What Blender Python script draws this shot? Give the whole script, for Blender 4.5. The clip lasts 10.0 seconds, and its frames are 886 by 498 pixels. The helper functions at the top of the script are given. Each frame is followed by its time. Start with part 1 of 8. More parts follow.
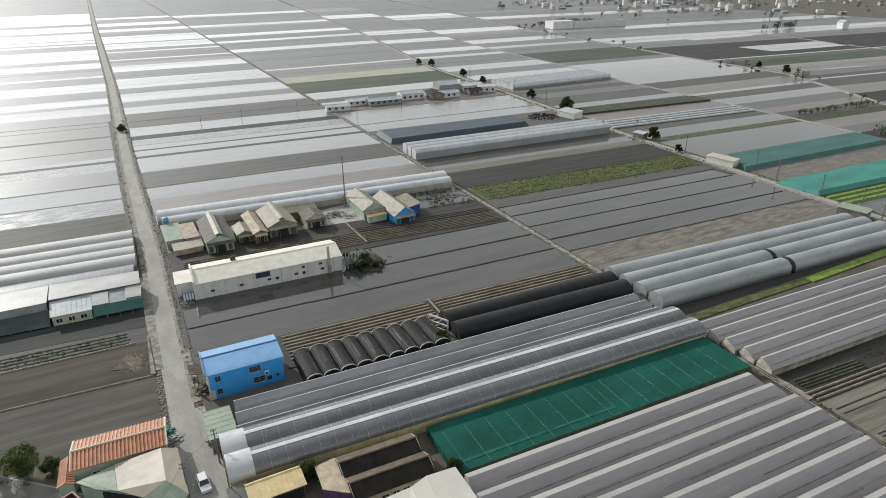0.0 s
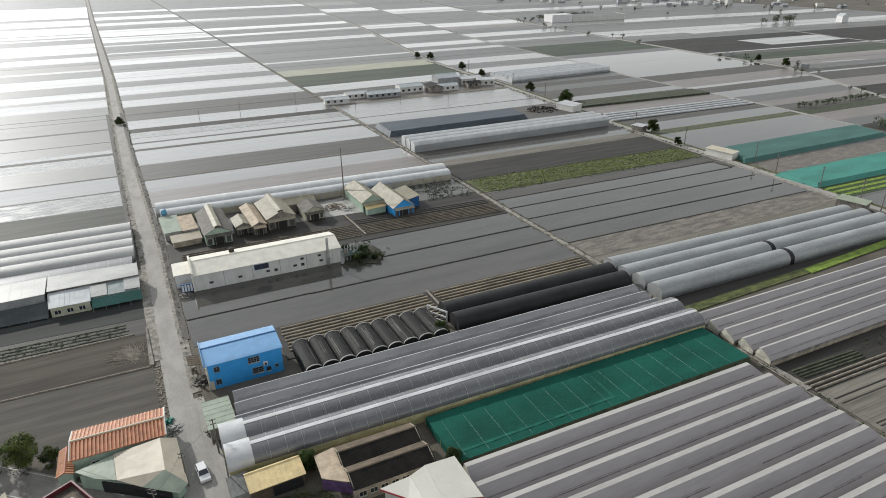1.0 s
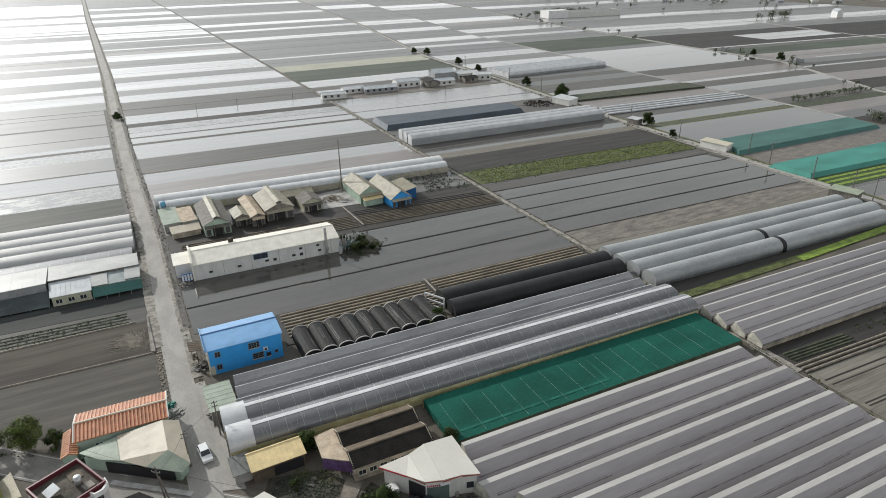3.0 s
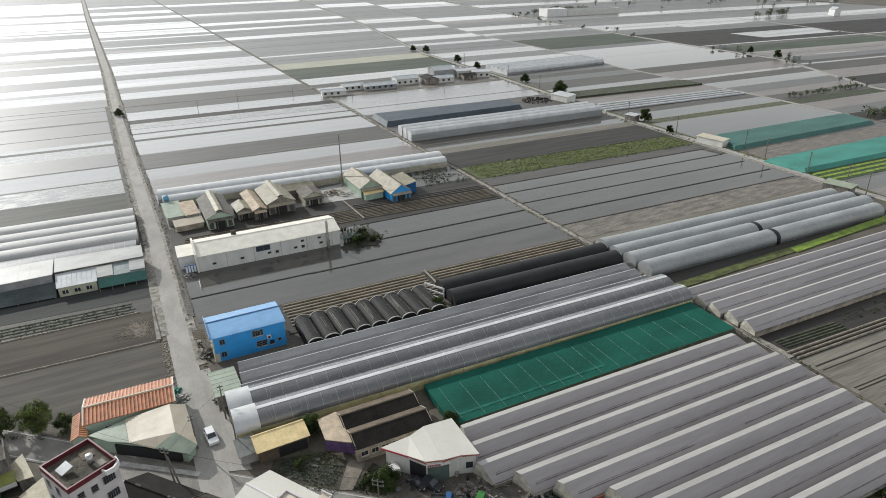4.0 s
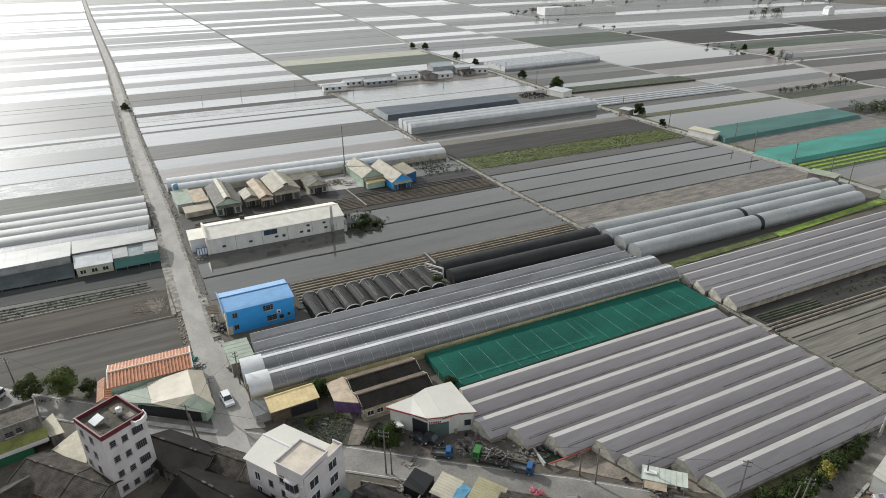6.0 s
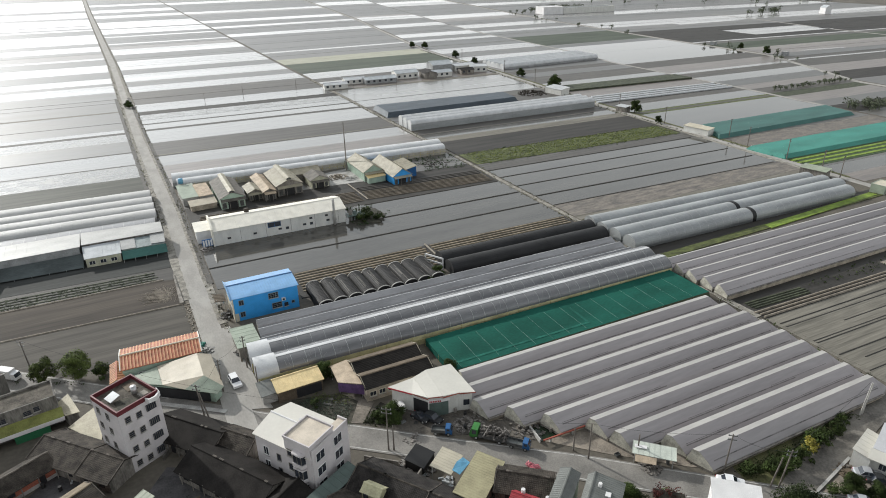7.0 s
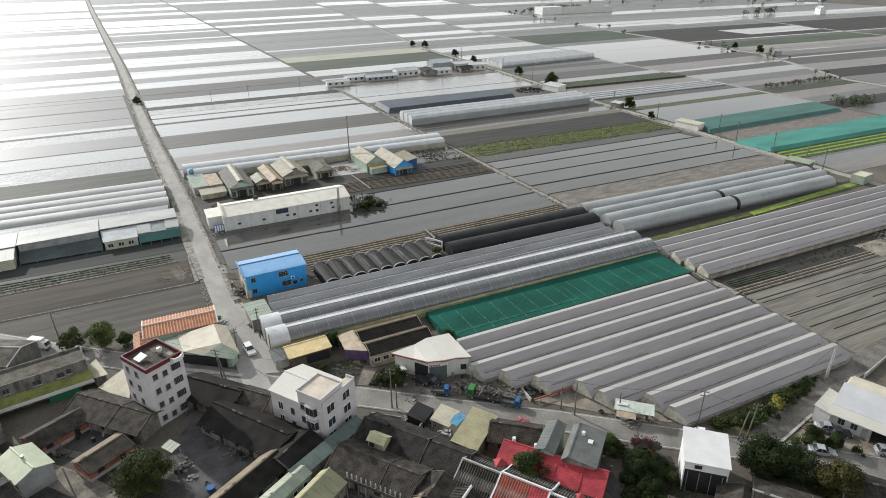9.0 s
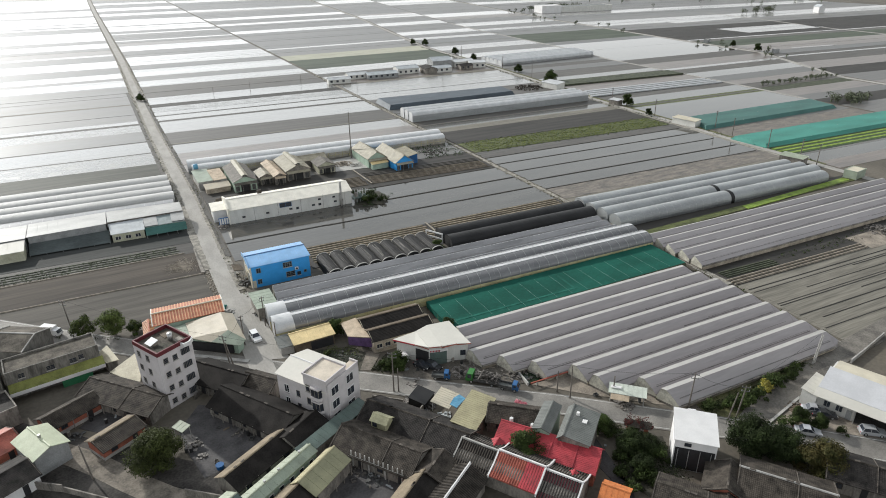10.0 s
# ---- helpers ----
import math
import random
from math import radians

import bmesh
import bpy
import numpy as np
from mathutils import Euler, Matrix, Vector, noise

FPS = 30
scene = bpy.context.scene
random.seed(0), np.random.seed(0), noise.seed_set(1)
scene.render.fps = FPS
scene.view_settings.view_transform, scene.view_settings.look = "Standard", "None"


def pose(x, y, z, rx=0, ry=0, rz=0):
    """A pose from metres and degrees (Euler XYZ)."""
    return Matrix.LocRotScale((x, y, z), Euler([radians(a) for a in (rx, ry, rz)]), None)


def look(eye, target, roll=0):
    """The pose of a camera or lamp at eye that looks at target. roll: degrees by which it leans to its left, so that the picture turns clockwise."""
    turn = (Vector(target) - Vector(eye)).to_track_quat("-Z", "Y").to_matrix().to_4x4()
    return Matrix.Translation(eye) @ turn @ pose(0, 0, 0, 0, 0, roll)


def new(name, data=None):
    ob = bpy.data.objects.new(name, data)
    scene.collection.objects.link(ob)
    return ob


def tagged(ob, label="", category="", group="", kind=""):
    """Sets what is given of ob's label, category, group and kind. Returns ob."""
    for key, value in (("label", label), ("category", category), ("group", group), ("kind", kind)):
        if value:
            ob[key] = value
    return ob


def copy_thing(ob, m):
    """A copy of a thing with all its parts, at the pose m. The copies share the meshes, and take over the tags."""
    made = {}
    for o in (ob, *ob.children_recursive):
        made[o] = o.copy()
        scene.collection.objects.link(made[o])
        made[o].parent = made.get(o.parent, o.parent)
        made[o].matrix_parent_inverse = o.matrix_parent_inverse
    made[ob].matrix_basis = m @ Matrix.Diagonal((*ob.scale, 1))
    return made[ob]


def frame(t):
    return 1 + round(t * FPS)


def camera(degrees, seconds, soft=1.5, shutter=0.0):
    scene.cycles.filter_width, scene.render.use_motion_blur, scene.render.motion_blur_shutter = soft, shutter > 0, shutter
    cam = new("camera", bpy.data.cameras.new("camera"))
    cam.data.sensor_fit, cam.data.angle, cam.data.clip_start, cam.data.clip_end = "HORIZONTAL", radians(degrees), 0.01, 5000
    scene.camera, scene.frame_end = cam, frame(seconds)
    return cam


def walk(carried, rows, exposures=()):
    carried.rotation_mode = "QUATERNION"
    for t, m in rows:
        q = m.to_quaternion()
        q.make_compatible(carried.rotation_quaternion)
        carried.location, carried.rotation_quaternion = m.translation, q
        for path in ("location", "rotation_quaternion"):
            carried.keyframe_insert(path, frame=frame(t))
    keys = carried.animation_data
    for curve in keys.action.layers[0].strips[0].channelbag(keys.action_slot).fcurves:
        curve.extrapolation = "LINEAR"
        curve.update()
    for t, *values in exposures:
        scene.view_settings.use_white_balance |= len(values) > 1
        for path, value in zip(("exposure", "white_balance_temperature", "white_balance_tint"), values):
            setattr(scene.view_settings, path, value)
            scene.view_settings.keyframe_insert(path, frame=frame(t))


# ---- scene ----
cam = camera(70.1, 10.0, 0.95)
PATH = [
    (0, (0.058, -0.06, 81.771), (0.867, 1.573, 80.948), -1.0),
    (0.5, (-0.001, -0.146, 81.377), (0.808, 1.484, 80.545), -1.0),
    (1, (-0.04, -0.23, 80.835), (0.769, 1.396, 79.997), -1.0),
    (1.5, (-0.057, -0.355, 80.342), (0.753, 1.268, 79.5), -1.1),
    (2, (-0.247, -0.78, 80.0), (0.564, 0.842, 79.156), -1.1),
    (2.5, (-0.667, -1.632, 79.758), (0.146, -0.011, 78.914), -1.1),
    (4, (-3.061, -5.896, 78.908), (-2.244, -4.279, 78.061), -1.1),
    (4.5, (-4.128, -7.789, 78.751), (-3.311, -6.173, 77.902), -1.1),
    (5, (-5.3, -9.849, 78.612), (-4.481, -8.234, 77.762), -1.1),
    (5.5, (-6.535, -12.025, 78.487), (-5.715, -10.41, 77.638), -1.0),
    (7, (-10.324, -19.038, 78.108), (-9.501, -17.425, 77.259), -1.0),
    (7.5, (-11.581, -21.518, 78.121), (-10.758, -19.905, 77.272), -1.0),
    (8, (-12.843, -24.052, 78.12), (-12.019, -22.439, 77.271), -1.0),
    (8.5, (-14.141, -26.62, 78.091), (-13.318, -25.007, 77.243), -0.9),
    (9, (-15.424, -29.153, 78.054), (-14.6, -27.54, 77.207), -0.9),
    (9.5, (-16.588, -31.419, 78.024), (-15.765, -29.807, 77.173), -0.9),
    (10, (-17.556, -33.256, 78.042), (-16.733, -31.644, 77.192), -0.9),
]
walk(cam, [(t, look(eye, target, roll)) for t, eye, target, roll in PATH], [(0, 0.36, 6150, 9), (10, 0.6, 6150, 9)])

# ---------------------------------------------------------------- light
SUN_AZ, SUN_EL = -22.0, 26.0          # degrees: azimuth from +y towards +x, height
world = bpy.data.worlds.new("hazy_sky")
scene.world = world
world.use_nodes = True
wn = world.node_tree.nodes
sky = wn.new("ShaderNodeTexSky")
sky.sky_type, sky.sun_disc = "NISHITA", False
sky.sun_elevation, sky.sun_rotation = radians(SUN_EL), radians(SUN_AZ)
sky.dust_density, sky.air_density, sky.ozone_density, sky.altitude = 2.5, 3.0, 1.5, 1500
pale = wn.new("ShaderNodeHueSaturation")            # haze takes most of the colour out of the sky
pale.inputs["Saturation"].default_value = 0.10
world.node_tree.links.new(sky.outputs[0], pale.inputs["Color"])
world.node_tree.links.new(pale.outputs[0], wn["Background"].inputs[0])
wn["Background"].inputs[1].default_value = 0.13
sun = new("sun", bpy.data.lights.new("sun", "SUN"))
sun.data.energy, sun.data.angle, sun.data.color = 2.7, radians(1.2), (1.0, 0.945, 0.85)
sd = Vector((math.sin(radians(SUN_AZ)) * math.cos(radians(SUN_EL)), math.cos(radians(SUN_AZ)) * math.cos(radians(SUN_EL)), math.sin(radians(SUN_EL))))
sun.matrix_world = look(sd * 300, (0, 0, 0))


# ---------------------------------------------------------------- materials
def mat(name, col, rough=0.8, scale=0.6, var=0.25, fine=6.0, bump=0.15, metal=0.0, spec=0.4, stretch=(1, 1, 1), stain=None, rvar=0.0, rand=0.0, bumpd=0.05, tile=0.0):
    """A surface with variation at two scales, in metres of the world; stain: a second colour in large patches."""
    m = bpy.data.materials.new(name)
    m.use_nodes = True
    nt = m.node_tree
    b = nt.nodes["Principled BSDF"]
    geo = nt.nodes.new("ShaderNodeNewGeometry")
    mp = nt.nodes.new("ShaderNodeMapping")
    mp.inputs["Scale"].default_value = stretch
    nt.links.new(geo.outputs["Position"], mp.inputs[0])
    big, small = nt.nodes.new("ShaderNodeTexNoise"), nt.nodes.new("ShaderNodeTexNoise")
    big.inputs["Scale"].default_value, big.inputs["Detail"].default_value = scale, 5
    small.inputs["Scale"].default_value, small.inputs["Detail"].default_value = fine, 3
    for n in (big, small):
        nt.links.new(mp.outputs[0], n.inputs["Vector"])
    add = nt.nodes.new("ShaderNodeMath")
    add.operation = "MULTIPLY_ADD"
    nt.links.new(small.outputs["Fac"], add.inputs[0])
    add.inputs[1].default_value = 0.5
    nt.links.new(big.outputs["Fac"], add.inputs[2])
    ramp = nt.nodes.new("ShaderNodeValToRGB")
    c2 = stain or tuple(min(1, c * (1 + var)) for c in col)
    c1 = tuple(c * (1 - var) for c in col)
    ramp.color_ramp.elements[0].position, ramp.color_ramp.elements[1].position = 0.56, 0.92
    ramp.color_ramp.elements[0].color, ramp.color_ramp.elements[1].color = (*c1, 1), (*c2, 1)
    nt.links.new(add.outputs[0], ramp.inputs[0])
    out = ramp.outputs[0]
    if rand:
        info = nt.nodes.new("ShaderNodeObjectInfo")
        hsv = nt.nodes.new("ShaderNodeHueSaturation")
        ma = nt.nodes.new("ShaderNodeMapRange")
        ma.inputs["To Min"].default_value, ma.inputs["To Max"].default_value = 1 - rand, 1 + rand
        nt.links.new(info.outputs["Random"], ma.inputs["Value"])
        nt.links.new(ma.outputs[0], hsv.inputs["Value"])
        nt.links.new(out, hsv.inputs["Color"])
        out = hsv.outputs[0]
    nt.links.new(out, b.inputs["Base Color"])
    b.inputs["Roughness"].default_value, b.inputs["Metallic"].default_value = rough, metal
    b.inputs["Specular IOR Level"].default_value = spec
    if rvar:
        mr = nt.nodes.new("ShaderNodeMapRange")
        mr.inputs["From Min"].default_value, mr.inputs["From Max"].default_value = 0.35, 0.7
        mr.inputs["To Min"].default_value, mr.inputs["To Max"].default_value = rough, rough + rvar
        nt.links.new(big.outputs["Fac"], mr.inputs["Value"])
        nt.links.new(mr.outputs[0], b.inputs["Roughness"])
    if tile:                            # rounded tile columns running down the slope
        tc, wv = nt.nodes.new("ShaderNodeTexCoord"), nt.nodes.new("ShaderNodeTexWave")
        wv.wave_type, wv.bands_direction, wv.wave_profile = "BANDS", "X", "SIN"
        wv.inputs["Scale"].default_value, wv.inputs["Distortion"].default_value = math.pi / 10 / tile, 0.6
        wv.inputs["Detail Scale"].default_value = 2.0
        nt.links.new(tc.outputs["Object"], wv.inputs["Vector"])
        tb = nt.nodes.new("ShaderNodeBump")
        tb.inputs["Strength"].default_value, tb.inputs["Distance"].default_value = 0.55, 0.045
        nt.links.new(wv.outputs["Fac"], tb.inputs["Height"])
        nt.links.new(tb.outputs[0], b.inputs["Normal"])
    elif bump:
        bp = nt.nodes.new("ShaderNodeBump")
        bp.inputs["Strength"].default_value, bp.inputs["Distance"].default_value = bump, bumpd
        nt.links.new(small.outputs["Fac"], bp.inputs["Height"])
        nt.links.new(bp.outputs[0], b.inputs["Normal"])
    return m


ROW = (0.12, 1.6, 1.0)                 # grain drawn out along the field rows (x)
M = dict(
    ground=mat("earth", (0.10, 0.088, 0.07), 0.85, 0.05, 0.3, 1.2, 0.4),
    # far soil, lifted above soil_mid in colour and gloss to replace haze
    soil=mat("damp_soil", (0.076, 0.070, 0.061), 0.45, 0.25, 0.3, 1.5, 0.2, stretch=ROW, rand=0.14, spec=1.2),
    soil_mid=mat("tilled_damp_soil", (0.066, 0.06, 0.051), 0.58, 0.25, 0.35, 1.5, 0.25, stretch=ROW, rand=0.12, spec=0.55),
    endnet=mat("cream_end_net", (0.44, 0.42, 0.355), 0.7, 0.8, 0.3, 4, 0.1),
    crestshine=mat("crest_shine_film", (0.50, 0.50, 0.50), 0.4, 0.5, 0.2, 3, 0.05, stretch=(0.3, 1, 1)),
    soil_near=mat("dry_grey_soil", (0.075, 0.068, 0.058), 0.85, 0.25, 0.3, 1.5, 0.4, stretch=ROW, spec=0.25),
    soil_plough=mat("dark_ploughed_soil", (0.058, 0.048, 0.038), 0.85, 0.22, 0.45, 1.5, 0.5, stretch=(0.06, 1.2, 1), spec=0.25),
    soil_dark=mat("dark_soil", (0.032, 0.029, 0.025), 0.7, 0.25, 0.4, 1.5, 0.3, stretch=ROW, spec=0.35),
    soil_pale=mat("pale_tilled_soil", (0.152, 0.141, 0.117), 0.8, 0.3, 0.25, 1.2, 0.3, stretch=ROW, spec=0.35),
    soil_red=mat("brown_soil", (0.12, 0.097, 0.08), 0.4, 0.3, 0.3, 1.2, 0.15, stretch=ROW, spec=1.3),
    water=mat("shallow_water", (0.068, 0.064, 0.056), 0.05, 0.12, 0.2, 1.2, 0.01, spec=0.5, stretch=(0.25, 1.2, 1), rvar=0.05),
    # base paler than shallow_water, so part of the sky's reflection is colour
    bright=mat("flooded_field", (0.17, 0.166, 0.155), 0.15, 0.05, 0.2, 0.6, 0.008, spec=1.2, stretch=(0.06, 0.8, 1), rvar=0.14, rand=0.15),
    wetgrey=mat("smooth_wet_grey_soil", (0.085, 0.082, 0.075), 0.42, 0.08, 0.25, 0.9, 0.05, spec=1.1, stretch=(0.15, 1.0, 1), rvar=0.15, rand=0.12),
    greydark=mat("dark_grey_green_field", (0.045, 0.047, 0.036), 0.7, 0.3, 0.4, 2, 0.4, stretch=ROW, spec=0.3),
    soil_rough=mat("rough_brown_soil", (0.085, 0.072, 0.060), 0.5, 0.5, 0.4, 2.2, 0.5, stretch=(0.35, 1.3, 1), spec=0.6, rvar=0.3, stain=(0.21, 0.185, 0.155)),
    soil_strip=mat("streaked_grey_soil", (0.075, 0.07, 0.062), 0.6, 0.5, 0.45, 1.6, 0.4, stretch=(0.05, 2.2, 1), spec=0.45),
    cropgrey=mat("dull_grey_green_crop", (0.05, 0.062, 0.04), 0.7, 0.1, 0.35, 1.5, 0.4, stretch=(0.2, 1, 1)),
    patchy=mat("half_dry_field", (0.09, 0.083, 0.07), 0.08, 0.35, 0.4, 1.3, 0.05, spec=1.2, stretch=(0.4, 1.4, 1), rvar=0.45, stain=(0.2, 0.195, 0.18)),
    mud=mat("bund_mud", (0.05, 0.045, 0.038), 0.7, 0.8, 0.3, 4, 0.4),
    bundpale=mat("pale_bund", (0.24, 0.21, 0.17), 0.85, 0.8, 0.3, 4, 0.3),
    ridge=mat("straw_ridge", (0.20, 0.165, 0.115), 0.85, 0.5, 0.35, 4, 0.4, stretch=(0.5, 1, 1)),
    ridgedim=mat("dull_straw_ridge", (0.125, 0.105, 0.08), 0.85, 0.5, 0.4, 4, 0.4, stretch=(0.5, 1, 1)),
    greybrown=mat("grey_brown_weathered_roof", (0.105, 0.095, 0.08), 0.75, 0.6, 0.3, 4, 0.15),
    crop=mat("green_crop", (0.070, 0.082, 0.022), 0.7, 0.7, 0.55, 4, 0.6, stretch=(0.5, 1, 1)),
    cropdark=mat("dark_green_crop", (0.03, 0.055, 0.016), 0.7, 0.5, 0.4, 3, 0.6),
    lime=mat("lime_green_crop", (0.16, 0.23, 0.03), 0.7, 0.5, 0.35, 3, 0.6),
    pale=mat("pale_stubble", (0.34, 0.335, 0.265), 0.8, 0.3, 0.2, 2, 0.3, stretch=ROW),
    grass=mat("dry_grass", (0.085, 0.085, 0.035), 0.85, 0.4, 0.5, 3, 0.6),
    road=mat("dusty_concrete", (0.30, 0.286, 0.262), 0.85, 0.3, 0.14, 3, 0.1, stretch=(1, 0.4, 1)),
    street=mat("worn_asphalt", (0.185, 0.174, 0.157), 0.75, 0.18, 0.3, 4, 0.12),
    line=mat("road_paint", (0.40, 0.39, 0.365), 0.7, 1.5, 0.3, 8, 0.05),
    yard=mat("yard_concrete", (0.040, 0.037, 0.034), 0.85, 0.2, 0.5, 2.5, 0.2, spec=0.2, stain=(0.078, 0.071, 0.064)),
    dirt=mat("pale_dirt", (0.22, 0.19, 0.155), 0.9, 0.3, 0.35, 3, 0.3),
    concrete=mat("grey_concrete", (0.34, 0.33, 0.31), 0.8, 0.5, 0.25, 5, 0.15),
    mossy=mat("stained_concrete", (0.175, 0.16, 0.14), 0.85, 0.6, 0.5, 4, 0.2, stretch=(1, 1, 0.4)),
    white=mat("white_paint", (0.63, 0.62, 0.61), 0.6, 0.4, 0.07, 6, 0.05, stretch=(1, 1, 0.4)),
    tilewhite=mat("pale_pink_tile_wall", (0.52, 0.49, 0.49), 0.45, 0.5, 0.1, 8, 0.05),
    cream=mat("cream_metal", (0.50, 0.455, 0.355), 0.55, 0.4, 0.1, 4, 0.05),
    creamold=mat("weathered_cream_roof", (0.28, 0.255, 0.19), 0.6, 0.5, 0.2, 4, 0.05),
    creamwall=mat("cream_panel_wall", (0.56, 0.55, 0.515), 0.55, 0.5, 0.1, 5, 0.05, stretch=(1, 1, 0.4)),
    beige=mat("beige_sheet_roof", (0.40, 0.355, 0.275), 0.55, 0.4, 0.12, 4, 0.05),
    hallwhite=mat("warm_white_sheet", (0.54, 0.52, 0.465), 0.55, 0.2, 0.05, 2, 0.03),
    yellow=mat("yellow_metal", (0.66, 0.52, 0.27), 0.5, 0.5, 0.15, 4, 0.05),
    tan=mat("tan_brown_roof", (0.105, 0.081, 0.056), 0.8, 0.6, 0.3, 5, 0.1),
    # tan with the sun on the wings' back slopes mixed into it
    tanroof=mat("sunlit_tan_roof", (0.185, 0.148, 0.100), 0.8, 0.6, 0.3, 5, 0.1),
    ridgeold=mat("weathered_ridge_mortar", (0.088, 0.076, 0.064), 0.85, 1.2, 0.5, 6, 0.3),
    workroof=mat("warm_white_roof_sheet", (0.66, 0.63, 0.55), 0.5, 0.4, 0.1, 4, 0.05),
    canopycream=mat("weathered_canopy_sheet", (0.36, 0.325, 0.235), 0.65, 0.5, 0.2, 4, 0.05),
    hutcream=mat("cream_hut_sheet", (0.40, 0.38, 0.24), 0.6, 0.5, 0.2, 4, 0.05),
    lightmint=mat("light_green_sheet", (0.38, 0.41, 0.29), 0.55, 0.5, 0.12, 4, 0.05),
    porchtan=mat("tan_porch_roof", (0.40, 0.32, 0.23), 0.7, 0.6, 0.25, 5, 0.1),
    limeroof=mat("pale_lime_roof", (0.34, 0.31, 0.19), 0.55, 0.5, 0.15, 4, 0.05),
    # darker copy of the lime roof for the slope turned from the sun
    limeshade=mat("shaded_lime_roof", (0.225, 0.22, 0.135), 0.55, 0.5, 0.15, 4, 0.05),
    slate=mat("grey_brown_roof_coat", (0.115, 0.107, 0.10), 0.8, 0.4, 0.4, 4, 0.15),
    greenshutter=mat("green_roller_shutter", (0.03, 0.15, 0.07), 0.5, 0.5, 0.15, 5, 0.05),
    laneasphalt=mat("patched_brown_asphalt", (0.125, 0.114, 0.10), 0.8, 0.25, 0.4, 3, 0.15, stain=(0.19, 0.175, 0.152)),
    leafdark=mat("dark_leaf", (0.019, 0.028, 0.009), 0.7, 0.5, 0.6, 3, 0.0, rand=0.2, spec=0.1),
    deck=mat("grimy_roof_deck", (0.078, 0.068, 0.056), 0.85, 0.5, 0.4, 3, 0.2, spec=0.2, stain=(0.135, 0.12, 0.098)),
    oldwall=mat("rain_streaked_concrete", (0.125, 0.117, 0.105), 0.85, 0.7, 0.5, 4, 0.2, stretch=(1, 1, 0.25), stain=(0.20, 0.19, 0.17)),
    terra=mat("bright_orange_roof", (0.52, 0.17, 0.05), 0.6, 0.6, 0.2, 5, 0.05),
    blue=mat("blue_metal_wall", (0.045, 0.29, 0.66), 0.45, 0.5, 0.08, 5, 0.03),
    blueroof=mat("pale_blue_metal_roof", (0.165, 0.34, 0.57), 0.35, 0.5, 0.08, 5, 0.03, spec=0.6),
    orange=mat("orange_metal_roof", (0.34, 0.11, 0.055), 0.55, 0.7, 0.25, 4, 0.05),
    orangepale=mat("faded_orange_rib", (0.48, 0.25, 0.13), 0.6, 0.7, 0.2, 4, 0.05),
    red=mat("red_roof_coating", (0.32, 0.035, 0.045), 0.6, 0.6, 0.3, 5, 0.1),
    redtile=mat("red_clay_tile", (0.28, 0.075, 0.05), 0.6, 0.6, 0.3, 5, 0.1),
    maroon=mat("maroon_tile", (0.11, 0.022, 0.028), 0.45, 0.6, 0.15, 6, 0.05),
    brick=mat("red_brick", (0.30, 0.10, 0.065), 0.8, 0.8, 0.3, 6, 0.15),
    darktile=mat("dark_cement_tile", (0.026, 0.023, 0.021), 0.75, 0.7, 0.6, 4, 0.25, spec=0.2, tile=0.28),
    browntile=mat("weathered_brown_tile", (0.047, 0.040, 0.033), 0.8, 0.7, 0.55, 4, 0.25, spec=0.2, tile=0.28),
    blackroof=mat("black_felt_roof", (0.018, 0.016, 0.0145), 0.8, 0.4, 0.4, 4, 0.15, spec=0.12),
    greyroof=mat("grey_corrugated_roof", (0.128, 0.134, 0.125), 0.5, 0.5, 0.2, 5, 0.05),
    palesheet=mat("pale_metal_sheet", (0.30, 0.30, 0.29), 0.5, 0.25, 0.2, 4, 0.05, stretch=(0.4, 1, 1)),
    palegrey=mat("pale_grey_sheet", (0.40, 0.42, 0.43), 0.5, 0.4, 0.15, 4, 0.05),
    yellowwall=mat("pale_yellow_wall", (0.42, 0.41, 0.31), 0.6, 0.6, 0.2, 5, 0.05),
    tealgrey=mat("blue_grey_sheet", (0.20, 0.235, 0.235), 0.55, 0.5, 0.2, 5, 0.05),
    courtgrey=mat("stained_courtyard_concrete", (0.062, 0.058, 0.054), 0.85, 0.22, 0.5, 3, 0.2, spec=0.2),
    lanedirt=mat("trodden_lane", (0.16, 0.14, 0.115), 0.9, 0.4, 0.45, 3, 0.3),
    porchcream=mat("cream_roof_paint", (0.50, 0.44, 0.36), 0.7, 0.5, 0.15, 5, 0.05),
    darksteel=mat("dark_dirty_steel", (0.07, 0.07, 0.068), 0.6, 2, 0.4, 8, 0.1),
    tanwall=mat("stained_tan_wall", (0.33, 0.285, 0.225), 0.85, 0.6, 0.35, 4, 0.15),
    greywall=mat("pale_grey_block_wall", (0.26, 0.265, 0.265), 0.8, 0.5, 0.2, 4, 0.1),
    planted=mat("planted_soil", (0.040, 0.037, 0.026), 0.85, 0.9, 0.5, 4, 0.5),
    veg=mat("blue_green_cabbage_leaf", (0.042, 0.062, 0.036), 0.6, 0.8, 0.4, 4, 0.0),
    pond=mat("green_pond_water", (0.012, 0.022, 0.012), 0.05, 0.5, 0.3, 3, 0.02),
    sage=mat("sage_green_metal", (0.27, 0.31, 0.245), 0.5, 0.5, 0.15, 5, 0.05),
    mint=mat("pale_mint_roof", (0.29, 0.32, 0.24), 0.5, 0.5, 0.12, 5, 0.05),
    teal=mat("teal_metal_roof", (0.085, 0.115, 0.102), 0.5, 0.5, 0.2, 5, 0.05),
    greenwall=mat("pale_green_wall", (0.33, 0.42, 0.34), 0.6, 0.5, 0.15, 5, 0.05),
